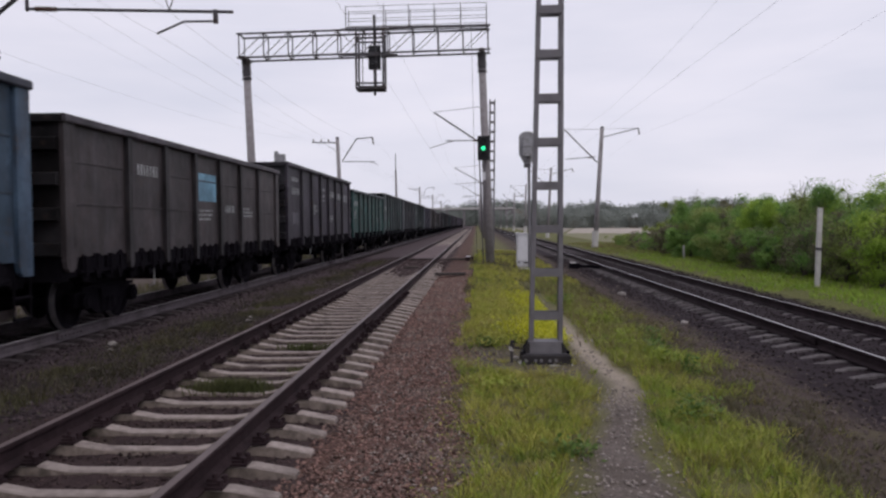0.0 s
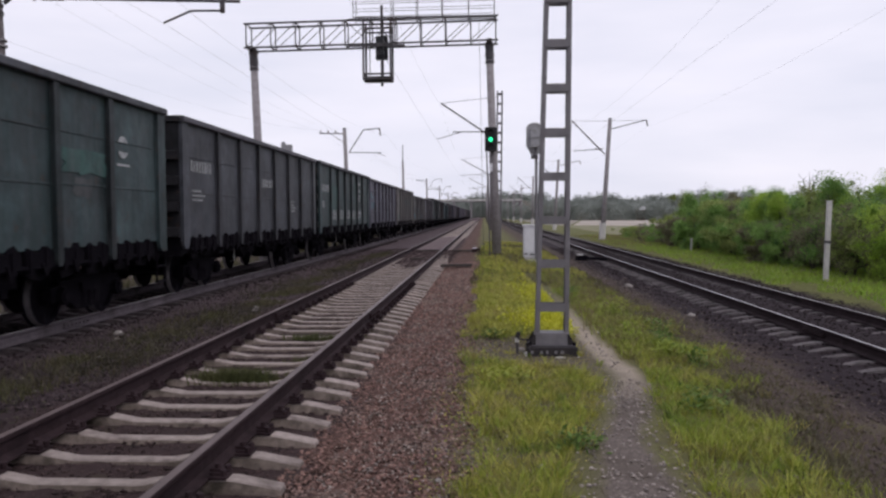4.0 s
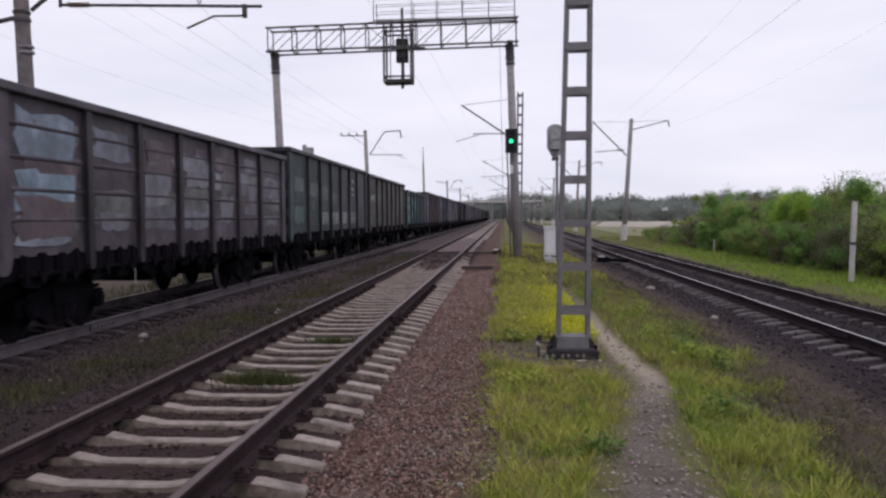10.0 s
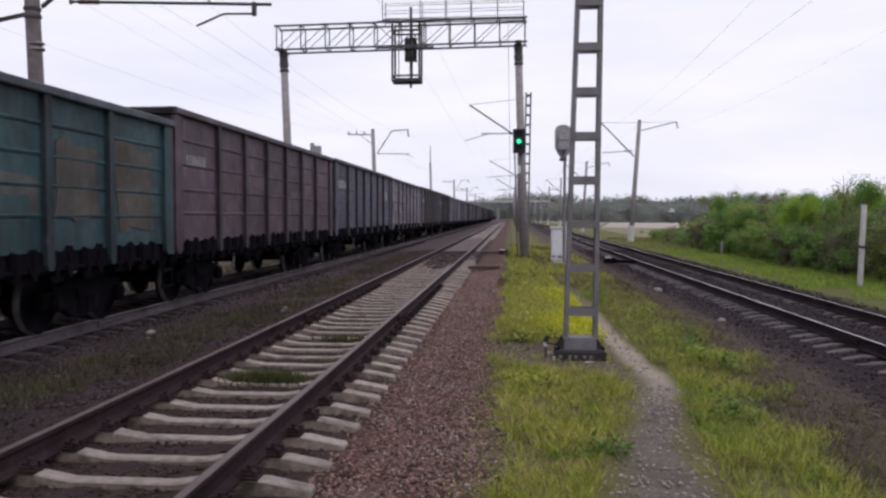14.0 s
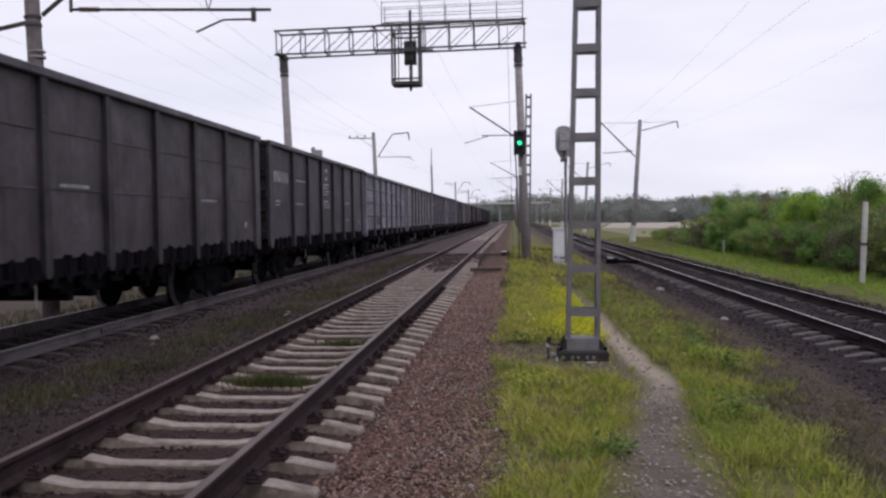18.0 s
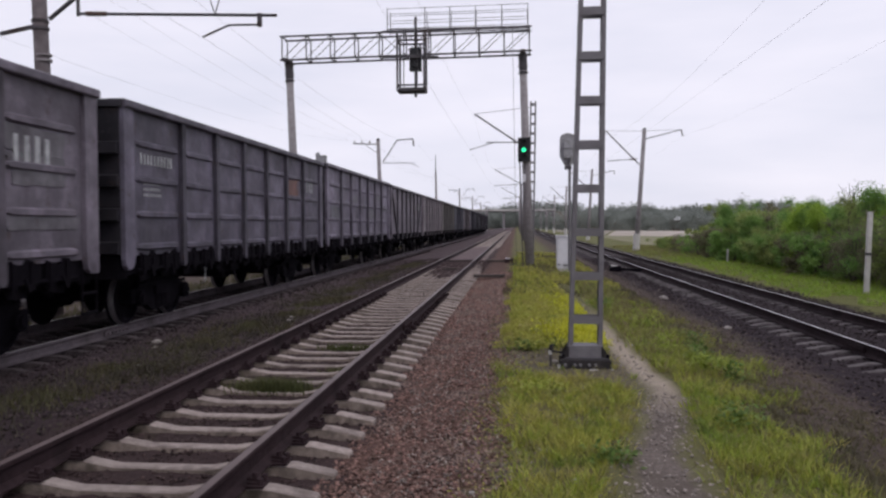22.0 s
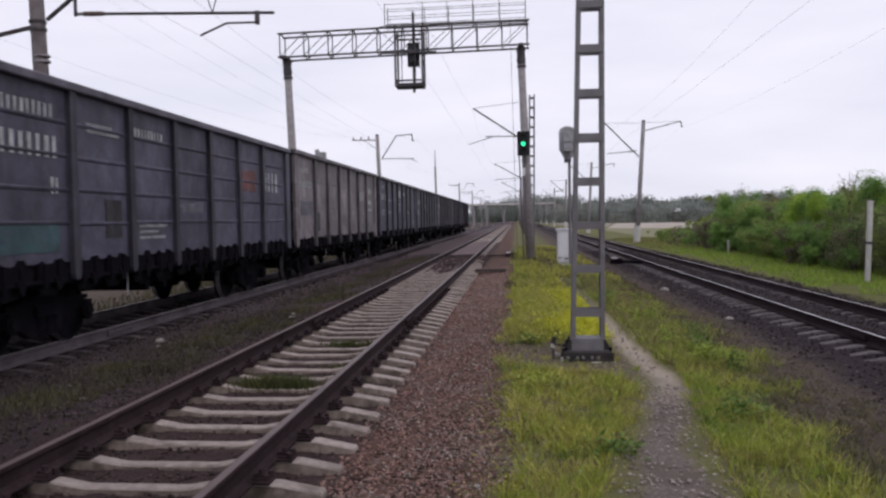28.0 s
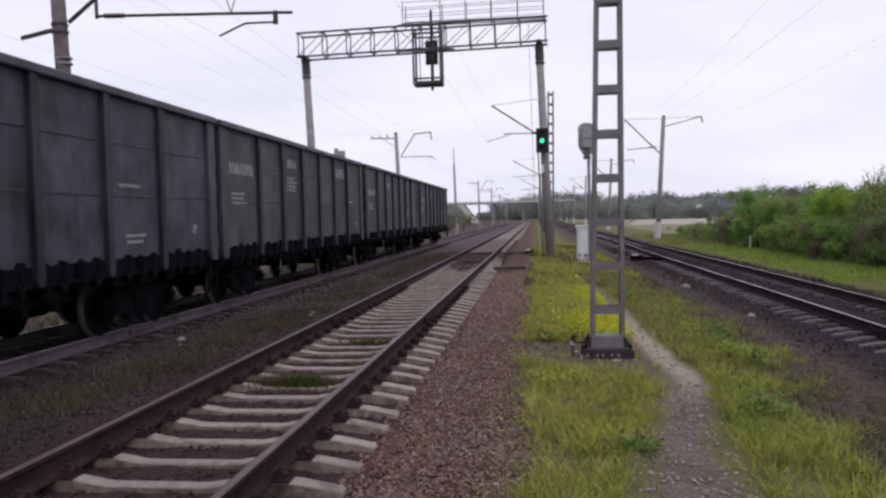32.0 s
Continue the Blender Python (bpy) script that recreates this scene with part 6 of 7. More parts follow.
def path_at(y):
    return np.interp(y, [3, 5.1, 6.0, 6.8, 7.9, 9.0, 9.8, 11.1, 12.5, 17.4, 27.8, 40], [0.85, 1.02, 1.09, 1.24, 1.46, 1.62, 1.58, 1.53, 1.50, 1.53, 1.18, 0.95])


def path_half(y):
    return np.interp(y, [3, 5.1, 6, 6.8, 9, 12, 40], [0.36, 0.31, 0.24, 0.16, 0.145, 0.14, 0.14])


scatter_stones("gravel", "red-brown ballast stones beside the empty track", M_STONE, 34000, (-1.45, 0.15, 3.2, 30), (0.007, 0.024), 11, keep=lambda x, y, r: x < -0.3 + 0.45 * r.random(len(x)) ** 2)
scatter_stones("gravel", "grey and brown broken stones in the red ballast", M_STONEMIX, 12000, (-1.2, 0.3, 3.2, 26), (0.006, 0.022), 18, keep=lambda x, y, r: x < 0.3 * r.random(len(x)))
scatter_stones("gravel", "brown ballast stones between the sleepers", M_STONEGAP, 15000, (-4.25, -1.3, 3.2, 40), (0.012, 0.024), 12)
scatter_stones("gravel", "dull stones and grit between the tracks", M_STONEMID, 8000, (-6.6, -4.2, 7.5, 45), (0.010, 0.028), 13)
scatter_stones("gravel", "dark stones and grit between the tracks", M_STONEDARK, 1200, (-6.6, -4.2, 5, 16), (0.012, 0.034), 19)
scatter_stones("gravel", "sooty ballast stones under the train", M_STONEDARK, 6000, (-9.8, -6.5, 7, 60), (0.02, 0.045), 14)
scatter_stones("gravel", "sooty ballast stones of the main line", M_STONEBLACK, 12000, (3.9, 8.6, 4.5, 50), (0.014, 0.028), 15, keep=lambda x, y, r: (x - 3.9) > 0.8 * r.random(len(x)))
scatter_stones("gravel", "drab brown stones on the ballast shoulder", M_STONEDRAB, 9000, (2.5, 4.9, 4.0, 40), (0.010, 0.028), 17, keep=lambda x, y, r: np.abs(x - 3.6) < 1.2 * r.random(len(x)))
scatter_stones("gravel", "grey pebbles on the trodden path", M_PEBBLE, 6500, (0.5, 2.1, 3.2, 22), (0.006, 0.021), 16, keep=lambda x, y, r: np.abs(x - path_at(y)) < path_half(y) + 0.2 * r.random(len(x)) - 0.25 * (y > 8.5))


scatter_stones("gravel", "red-brown ballast stones beside the empty track", M_STONE, 5000, (-1.45, -0.1, -5, 3.2), (0.016, 0.036), 61)
scatter_stones("gravel", "brown ballast stones between the sleepers", M_STONEGAP, 5000, (-4.25, -1.3, -5, 3.2), (0.016, 0.034), 62)
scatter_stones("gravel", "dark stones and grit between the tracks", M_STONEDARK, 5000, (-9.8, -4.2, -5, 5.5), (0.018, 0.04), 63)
scatter_stones("gravel", "sooty ballast stones of the main line", M_STONEBLACK, 4000, (3.9, 8.6, -5, 4.5), (0.018, 0.038), 64)
scatter_stones("gravel", "grey pebbles on the worn soil by the mast", M_PEBBLE, 1500, (0.25, 1.6, 7.3, 11.2), (0.005, 0.014), 66)
M_STRAW = leaves("pale_straw", (0.42, 0.38, 0.20), (0.36, 0.34, 0.15), 0.3)
M_LEAFY = leaves("deep_green_weed_leaves", (0.085, 0.15, 0.024), (0.13, 0.20, 0.04), 0.3)
M_TUFT = leaves("dark_green_tuft", (0.072, 0.092, 0.026), (0.105, 0.098, 0.04))
M_DRYDARK = leaves("dark_withered_weeds", (0.068, 0.053, 0.040), (0.055, 0.050, 0.028))
M_DULL = leaves("dull_olive_grass", (0.086, 0.088, 0.034), (0.098, 0.080, 0.044))


# ---- grass and weeds ----
def blades(name, label, mat, x, y, height, width, seed, z=None, lean=0.5, flat=1.0, scale=1.0, away=None):
    """Bent blades of grass as one mesh, three triangles each."""
    r = np.random.default_rng(seed)
    n = len(x)
    z = ground_z(x, y) if z is None else z
    h = height * r.uniform(0.55, 1.25, n) * scale
    w = width * r.uniform(0.7, 1.3, n)
    a = r.uniform(0, 2 * np.pi, n)
    d = r.uniform(0, 2 * np.pi, n) if away is None else away + r.normal(0, 0.7, n)
    b = h * lean * r.uniform(0.3, 1.3, n)
    sx, sy = np.cos(a) * w / 2, np.sin(a) * w / 2
    ox, oy = np.cos(d) * b, np.sin(d) * b
    base = np.stack([x, y, z - 0.01], -1)
    side = np.stack([sx, sy, np.zeros(n)], -1)
    midp = base + np.stack([ox * 0.35, oy * 0.35, h * 0.6], -1)
    tip = base + np.stack([ox, oy, h * flat], -1)
    v = np.stack([base - side, base + side, midp - side * 0.75, midp + side * 0.75, tip], 1)
    f = np.array([(0, 1, 3), (0, 3, 2), (2, 3, 4)])[None] + np.arange(n)[:, None, None] * 5
    ob = new(name, stuff_mesh(name, v.reshape(-1, 3), f.reshape(-1, 3), mat))
    return tagged(ob, label, "grass", kind="stuff")


def patchy(x, y, scale, seed):
    """A smooth random field from 0 to 1 for clumping."""
    r = np.random.default_rng(seed)
    out = np.zeros_like(x)
    for k in range(6):
        a, p = r.uniform(0, 2 * np.pi), r.uniform(0, 6)
        f = scale * r.uniform(0.6, 1.9)
        out += np.sin((x * np.cos(a) + y * np.sin(a)) * f + p)
    return 0.5 + out / 7


def field(n, box, power, seed, keep):
    r = np.random.default_rng(seed)
    x = r.uniform(box[0], box[1], n)
    y = box[2] + (box[3] - box[2]) * r.random(n) ** power
    ok = keep(x, y, r.random(n))
    return x[ok], y[ok]


def left_edge(y):
    return np.interp(y, [3, 5.6, 6.7, 8.3, 9.3, 10.2, 12, 17, 25, 40], [-0.22, -0.16, -0.14, -0.1, 0.02, 0.02, -0.1, -0.14, -0.12, -0.1])


def right_edge(y):
    return np.interp(y, [3, 5.8, 6.5, 8.6, 10.7, 13.4, 17, 25, 40], [2.25, 2.3, 2.3, 2.6, 2.7, 2.75, 2.75, 2.65, 2.5])


def mown(x, y):
    """The worn soil round the mast, reaching from the ballast to the path."""
    rag = 0.9 * patchy(x, y, 3.2, 44)
    across = ((x - 0.70) / 0.95) ** 2 + ((y - 10.35) / 1.25) ** 2 + rag < 1.45
    beside = (x > np.interp(y, [4, 6, 8, 9.5], [0.85, 1.0, 1.22, 1.0]) + 0.4 * (rag - 0.45)) & (x < path_at(y)) & (y < 9.6)
    return across | beside


def clumps(n, box, power, seed, keep, per, spread):
    """Tufts of blades: the places, the way each blade leans out and the height of its tuft."""
    cx, cy = field(n, box, power, seed, keep)
    r = np.random.default_rng(seed + 500)
    k = np.maximum(3, r.poisson(per, len(cx)))
    wide = np.repeat(spread * r.uniform(0.5, 1.6, len(cx)), k)
    tall = np.repeat(r.uniform(0.55, 1.0, len(cx)) + 0.75 * r.random(len(cx)) ** 4, k)
    ox, oy = r.normal(0, 1, len(wide)) * wide, r.normal(0, 1, len(wide)) * wide
    return np.repeat(cx, k) + ox, np.repeat(cy, k) + oy, np.arctan2(oy, ox), tall


def in_left(x, y, u):
    return (x > left_edge(y) - 0.35 + 0.5 * patchy(x, y, 3.0, 1) + 0.4 * u) & (x < path_at(y) - path_half(y) - 0.05 - 0.25 * u) & (u < 0.4 + 0.9 * patchy(x, y, 4.2, 3)) & ~(mown(x, y) & (u > 0.035))


def in_right(x, y, u):
    return (x > path_at(y) + path_half(y) + 0.08 + 0.25 * u) & (x < right_edge(y) - 0.3 + 0.5 * patchy(x, y, 3, 5) + 0.75 * u * u) & (u < 0.22 + 1.0 * patchy(x, y, 3.4, 6))


for mat, label, n, seed, tall in ((M_GRASS, "tufty yellow-green grass between the ballast and the path", 4200, 1, 0.10), (M_GRASSB, "fresh green grass between the ballast and the path", 1800, 71, 0.105), (M_OLIVE, "faded olive grass between the ballast and the path", 1500, 72, 0.08)):
    x, y, way, up = clumps(n, (-0.7, 1.5, 3.3, 16), 1.25, 20 + seed, in_left, 13, 0.032)
    blades("grass", label, mat, x, y, tall, 0.0085, seed, lean=0.9, scale=up, away=way)
x, y = field(26000, (-0.7, 1.5, 3.3, 16), 1.3, 21, in_left)
blades("grass", "low thin grass under the tufts", M_OLIVE, x, y, 0.045, 0.009, 77, lean=1.1)
x, y = field(3000, (-0.7, 1.6, 3.3, 16), 1.25, 22, lambda x, y, u: (x > left_edge(y) - 0.4) & (x < path_at(y) - 0.2) & (u < patchy(x, y, 4, 8)) & ~(mown(x, y) & (u > 0.2)))
blades("dry_grass", "straw-coloured dry stalks in the grass", M_DRY, x, y, 0.12, 0.006, 2, lean=0.8)
for mat, label, n, seed, tall, near_y in ((M_GRASSB, "lush green grass on the slope by the path", 4600, 3, 0.125, 9.5), (M_GRASS, "yellow-green grass on the slope by the path", 2600, 79, 0.11, 11.5), (M_OLIVE, "olive grass mixed with dry stalks by the path", 2600, 73, 0.085, 30.0)):
    x, y, way, up = clumps(n, (1.2, 4.0, 3.3, 16), 1.2, 30 + seed, lambda x, y, u: in_right(x, y, u) & (y + 2.5 * (patchy(x, y, 1.2, 12) - 0.5) < near_y + 3 * u * u), 13, 0.036)
    blades("grass", label, mat, x, y, tall, 0.0085, seed, lean=0.9, scale=up, away=way)
for mat, label, n, seed, tall in ((M_OLIVE, "olive grass on the slope beyond the mast", 2600, 101, 0.12), (M_GRASSB, "green grass on the slope beyond the mast", 1700, 103, 0.13)):
    x, y, way, up = clumps(n, (1.65, 3.5, 9.8, 30), 1.35, seed, lambda x, y, u: (x > path_at(y) + 0.2 + 0.2 * u) & (x < right_edge(y) - 0.1 + 0.9 * u * u) & (u < 0.25 + 0.9 * patchy(x, y, 2.2, 105)), 12, 0.06)
    blades("grass", label, mat, x, y, tall, 0.013, seed + 1, lean=0.9, scale=up, away=way)
x, y = field(26000, (1.2, 4.0, 3.3, 16), 1.25, 23, in_right)
blades("grass", "low thin grass under the tufts", M_OLIVE, x, y, 0.05, 0.009, 78, lean=1.1)
x, y = field(13000, (1.9, 4.6, 3.3, 24), 1.2, 24, lambda x, y, u: (x > right_edge(y) - 0.6) & (x < right_edge(y) + 1.5 * u + 0.1) & (u < 0.1 + 0.8 * patchy(x, y, 3.5, 7)))
blades("weeds", "dry brown weeds along the ballast shoulder", M_DRY, x, y, 0.11, 0.011, 4, lean=0.9)
x, y = field(14000, (-0.35, 3.2, 24, 50), 1.2, 85, lambda x, y, u: (x > left_edge(y) - 0.1 + 0.5 * patchy(x, y, 0.9, 86)) & (u < 1.3 * patchy(x, y, 0.8, 88) - 0.25))
blades("grass", "yellow-green patches of weeds by the signal post", M_GRASS, x, y, 0.16, 0.03, 89)
x, y = field(12000, (-0.35, 3.4, 20, 50), 1.2, 92, lambda x, y, u: (x > left_edge(y) - 0.2) & (u < 1.2 * patchy(x, y, 1.0, 93) - 0.2))
blades("dry_grass", "withered brown grass by the signal post", M_DRY, x, y, 0.14, 0.03, 94)
x, y = field(26000, (-0.4, 4.0, 15, 46), 1.3, 25, lambda x, y, u: (x > left_edge(y)) & (np.abs(x - path_at(y)) > 0.2 + 0.3 * (y > 27) + 0.35 * ((y > 27) & (y < 37))) & (x < right_edge(y) + 0.3 * u) & (u < 0.05 + 0.95 * patchy(x, y, 1.7, 9)))
near = x < path_at(y)
blades("grass", "rough green grass farther along the path", M_GRASSB, x[near], y[near], 0.13, 0.022, 5)
blades("grass", "rough olive grass farther along the path", M_OLIVE, x[~near], y[~near], 0.11, 0.022, 75)
x, y = field(46000, (-0.3, 1.45, 11.0, 33), 1.35, 26, lambda x, y, u: (x > left_edge(y) + 0.15 * u) & (x < path_at(y) - 0.17 - 0.12 * u) & ((y - 11.3) / 1.2 > u) & (u < (0.3 + 0.9 * patchy(x, y, 2.1, 10)) * np.interp(y, [14, 18, 23, 30], [1.0, 0.8, 0.35, 0.2])))
blades("flowering_weeds", "yellow-flowering weeds behind the mast", M_GRASS, x - 0.15 * (patchy(x, y, 2.3, 98) < 0.4), y, 0.15, 0.012, 6, lean=0.5)
r = np.random.default_rng(8)
pick = r.random(len(x)) < 0.62 * np.exp(-((path_at(y) - 0.45 - x) / 0.42) ** 2) * np.interp(y, [11, 14, 17, 20], [1.0, 1.0, 0.4, 0.06]) * (patchy(x, y, 1.3, 87) > 0.3)
fx, fy = x[pick] + r.normal(0, 0.03, pick.sum()), y[pick] + r.normal(0, 0.03, pick.sum())
blades("yellow_flowers", "small bright yellow flower heads", M_FLOWER, fx, fy, 0.05, 0.03, 7, z=ground_z(fx, fy) + r.uniform(0.08, 0.19, len(fx)), lean=0.8)


x, y = field(30000, (-0.5, 2.9, -5, 3.4), 1.0, 65, lambda x, y, u: (np.abs(x - path_at(y)) > path_half(y) + 0.2 * u - 0.05) & (x > left_edge(y) + 0.2 * u) & (x < right_edge(y)) & (u < 0.2 + 0.9 * patchy(x, y, 4.5, 66)))
blades("grass", "tufty grass on both sides of the path", M_GRASS, x, y, 0.085, 0.010, 67, lean=0.8)


def leafy_weeds(name, label, mat, x, y, size, seed, rise, low=0.005):
    """Small broad leaves lying at all angles near the ground."""
    r = np.random.default_rng(seed)
    n = len(x)
    p = np.stack([x, y, ground_z(x, y) + r.uniform(low, rise, n)], -1)
    a = r.normal(0, 1, (n, 3)) * np.array([1, 1, 0.5])
    a /= np.linalg.norm(a, axis=1)[:, None]
    b = np.cross(a, r.normal(0, 0.4, (n, 3)) + np.array([0, 0, 1.0]))
    b /= np.linalg.norm(b, axis=1)[:, None]
    s = size * r.uniform(0.5, 1.5, (n, 1))
    v = np.stack([p - a * s, p - b * s * 0.5, p + a * s, p + b * s * 0.5], 1)
    ob = new(name, stuff_mesh(name, v.reshape(-1, 3), np.arange(n * 4).reshape(n, 4), mat))
    return tagged(ob, label, "weeds", kind="stuff")


x, y = field(16000, (-0.8, 1.6, 3.3, 16), 1.25, 51, lambda x, y, u: (x > left_edge(y) - 0.4 + 0.5 * u) & (x < path_at(y) - path_half(y) - 0.3 * u) & (u < 0.1 + patchy(x, y, 6, 31)) & ~(mown(x, y) & (u > 0.2)))
leafy_weeds("leafy_weeds", "small yellow-green weeds among the grass", M_GRASS, x, y, 0.011, 52, 0.06)
x, y = field(16000, (0.2, 1.5, 11.0, 19), 1.2, 131, lambda x, y, u: (x < path_at(y) - 0.16 - 0.1 * u) & (u < 1.5 * np.exp(-((path_at(y) - 0.42 - x) / 0.36) ** 2) * np.interp(y, [11, 14.5, 17, 19], [1.0, 0.8, 0.35, 0.05]) * patchy(x, y, 1.6, 133)))
leafy_weeds("yellow_flowers", "bright yellow flower heads lying open above the weeds", M_FLOWER, x, y, 0.015, 132, 0.20, 0.13)
x, y = field(9000, (-0.2, 1.5, 11.0, 22), 1.2, 134, lambda x, y, u: (x > left_edge(y) + 0.1) & (x < path_at(y) - 0.18) & (u < 0.2 + 0.8 * patchy(x, y, 2.2, 135)))
leafy_weeds("leafy_weeds", "pale yellow-green leaves of the flowering weeds", M_GRASS, x, y, 0.020, 136, 0.16, 0.07)
x, y = field(14000, (1.2, 3.6, 3.3, 16), 1.25, 53, lambda x, y, u: (x > path_at(y) + path_half(y) + 0.05 + 0.3 * u) & (x < right_edge(y) + 0.3 * u) & (u < 0.1 + patchy(x, y, 6, 32)))
leafy_weeds("leafy_weeds", "small green weeds along the path", M_GRASSB, x, y, 0.012, 54, 0.08)
x, y = field(5000, (0.2, 1.6, 7.0, 11.4), 1.0, 81, lambda x, y, u: mown(x, y) & (x < path_at(y) - 0.2) & (u < 0.5 * patchy(x, y, 5, 82)))
leafy_weeds("leafy_weeds", "sparse small weeds on the worn soil by the mast", M_OLIVE, x, y, 0.012, 83, 0.035)
x, y = field(9000, (2.0, 4.6, 3.3, 22), 1.25, 55, lambda x, y, u: (x > right_edge(y) - 0.3) & (x < right_edge(y) + 1.4 * u + 0.2) & (u < 0.1 + patchy(x, y, 5, 33)))
leafy_weeds("leafy_weeds", "withered brown weeds on the ballast shoulder", M_DRY, x, y, 0.018, 56, 0.1)
x, y = field(9000, (-6.2, -4.2, 5.5, 28), 1.25, 57, lambda x, y, u: u < patchy(x, y, 1.6, 11))
leafy_weeds("leafy_weeds", "withered weeds between the tracks", M_DRYDARK, x, y, 0.02, 58, 0.08)
x, y = field(900, (-0.6, 2.8, 3.3, 12), 1.2, 59, lambda x, y, u: (np.abs(x - path_at(y)) > 0.25) & (x > left_edge(y) - 0.1) & (x < right_edge(y)) & (u < patchy(x, y, 7, 34)) & ~mown(x, y))
leafy_weeds("seed_heads", "pale straw seed heads in the grass", M_STRAW, x, y, 0.009, 60, 0.12)
x, y = field(30000, (2.2, 4.7, 3.3, 22), 1.25, 68, lambda x, y, u: (x > right_edge(y) - 0.3) & (x < 3.3 + 1.3 * u) & (u < 0.05 + 0.9 * patchy(x, y, 5, 69)))
brown = np.random.default_rng(70).random(len(x)) < 0.72
blades("weeds", "low withered weeds on the ballast shoulder", M_DRY, x[brown], y[brown], 0.05, 0.010, 74, lean=1.2)
blades("weeds", "low olive weeds on the ballast shoulder", M_DULL, x[~brown], y[~brown], 0.06, 0.010, 76, lean=1.0)
for mat, label, n, seed, tall in ((M_DRY, "dry brown tufts on the ballast shoulder", 900, 111, 0.12), (M_OLIVE, "olive tufts on the ballast shoulder", 420, 113, 0.10)):
    x, y, way, up = clumps(n, (2.2, 4.4, 3.6, 20), 1.3, seed, lambda x, y, u: (x > right_edge(y) - 0.2) & (x < right_edge(y) + 0.5 + 1.1 * u) & (u < 0.1 + 0.9 * patchy(x, y, 2.6, 115)), 11, 0.05)
    blades("weeds", label, mat, x, y, tall, 0.009, seed + 1, lean=1.0, scale=up, away=way)
# between the tracks beside the train
for mat, label, n, seed, tall in ((M_DULL, "low green weeds between the tracks", 900, 117, 0.10), (M_DRYDARK, "withered tufts between the tracks", 1800, 119, 0.10)):
    x, y, way, up = clumps(n, (-6.0, -4.2, 5.5, 44), 1.25, seed, lambda x, y, u: (np.abs(x + 5.05) < 0.25 + 0.65 * u) & (u < 1.15 * patchy(x, y, 0.9, 121) - 0.08), 12, 0.07)
    blades("weeds", label, mat, x, y, tall, 0.012, seed + 1, lean=1.0, scale=up, away=way)
x, y = field(15000, (-6.3, -4.2, 5.5, 34), 1.3, 27, lambda x, y, u: u < 0.75 * patchy(x, y, 1.6, 11) - 0.18)
blades("weeds", "sparse brown weeds between the tracks", M_DRYDARK, x, y, 0.13, 0.012, 9, lean=0.8)
x, y = field(26000, (-6.0, -4.1, 6, 40), 1.2, 28, lambda x, y, u: patchy(x, y, 1.3, 12) > 0.80 + 0.2 * u)
blades("grass", "low green tufts between the tracks", M_DULL, x, y, 0.12, 0.013, 10)
for k, (px, py, wide, n) in enumerate(((2.38, 10.1, 0.17, 420), (2.62, 9.7, 0.12, 220), (2.5, 10.9, 0.16, 260), (2.15, 11.6, 0.14, 200), (2.75, 12.4, 0.16, 220), (0.15, 11.4, 0.13, 220), (0.22, 8.45, 0.22, 420), (0.75, 6.0, 0.14, 200), (2.0, 7.2, 0.2, 260), (2.35, 14.5, 0.25, 240), (1.95, 17.5, 0.3, 260))):
    r = np.random.default_rng(140 + k)
    leafy_weeds("leafy_plant", "leafy green weed standing in the grass", M_LEAFY if k % 3 else M_GRASSB, px + r.normal(0, wide * 0.6, n), py + r.normal(0, wide * 0.6, n), 0.026, 150 + k, 0.26 if px > 1.5 else 0.13)
tufts = [(-2.72, 8.5, 0.40, 0.12, 1700), (-2.5, 11.5, 0.42, 0.10, 330), (-2.2, 9.6, 0.3, 0.08, 120), (-4.6, 16.5, 0.4, 0.45, 700), (-4.7, 19.5, 0.4, 0.8, 600), (2.75, 10.6, 0.22, 0.5, 260), (2.35, 11.0, 0.2, 0.5, 200), (-5.6, 10.2, 0.3, 0.4, 300), (-5.2, 12.6, 0.3, 0.5, 350), (-5.1, 14.6, 0.3, 0.7, 420), (-4.9, 23.0, 0.35, 1.6, 420), (-5.0, 29.0, 0.4, 2.4, 420), (-4.8, 37.0, 0.4, 3.0, 420)]
for k, (tx, ty, rx, ry, n) in enumerate(tufts):
    r = np.random.default_rng(40 + k)
    blades("grass_tuft", "dense green tuft of grass on the ballast", M_DULL if tx < -4 else M_TUFT if tx < -2 else M_GRASSB, tx + r.normal(0, rx * 0.5, n), ty + r.normal(0, ry * 0.5, n), 0.18 if tx > 1.5 else 0.165 if ty < 9 else 0.12, 0.012, 60 + k, z=np.full(n, float(ground_z(np.array(tx), np.array(ty)))))
# the bank beyond the main line
x, y = field(56000, (8.4, 13.5, 9, 75), 1.25, 29, lambda x, y, u: (x > 8.45 + 0.7 * patchy(x, y, 1.6, 13)) & (u < 0.4 + 0.7 * patchy(x, y, 1.2, 14)))
bright = np.random.default_rng(95).random(len(x)) < np.interp(y + 8 * (patchy(x, y, 0.5, 96) - 0.5), [20, 44, 58], [0.95, 0.8, 0.15])
blades("grass", "bright green grass on the bank beyond the main line", M_BANK, x[bright], y[bright], 0.12, 0.022, 11, lean=0.9)
blades("grass", "faded olive grass on the bank beyond the main line", M_OLIVE, x[~bright], y[~bright], 0.13, 0.026, 97, lean=0.9)
x, y = field(9000, (-14, -9.6, 10, 80), 1.2, 30, lambda x, y, u: u < 0.2 + 0.8 * patchy(x, y, 1.0, 15))
blades("grass", "dull grass beyond the train", M_DULL, x, y, 0.25, 0.03, 12)


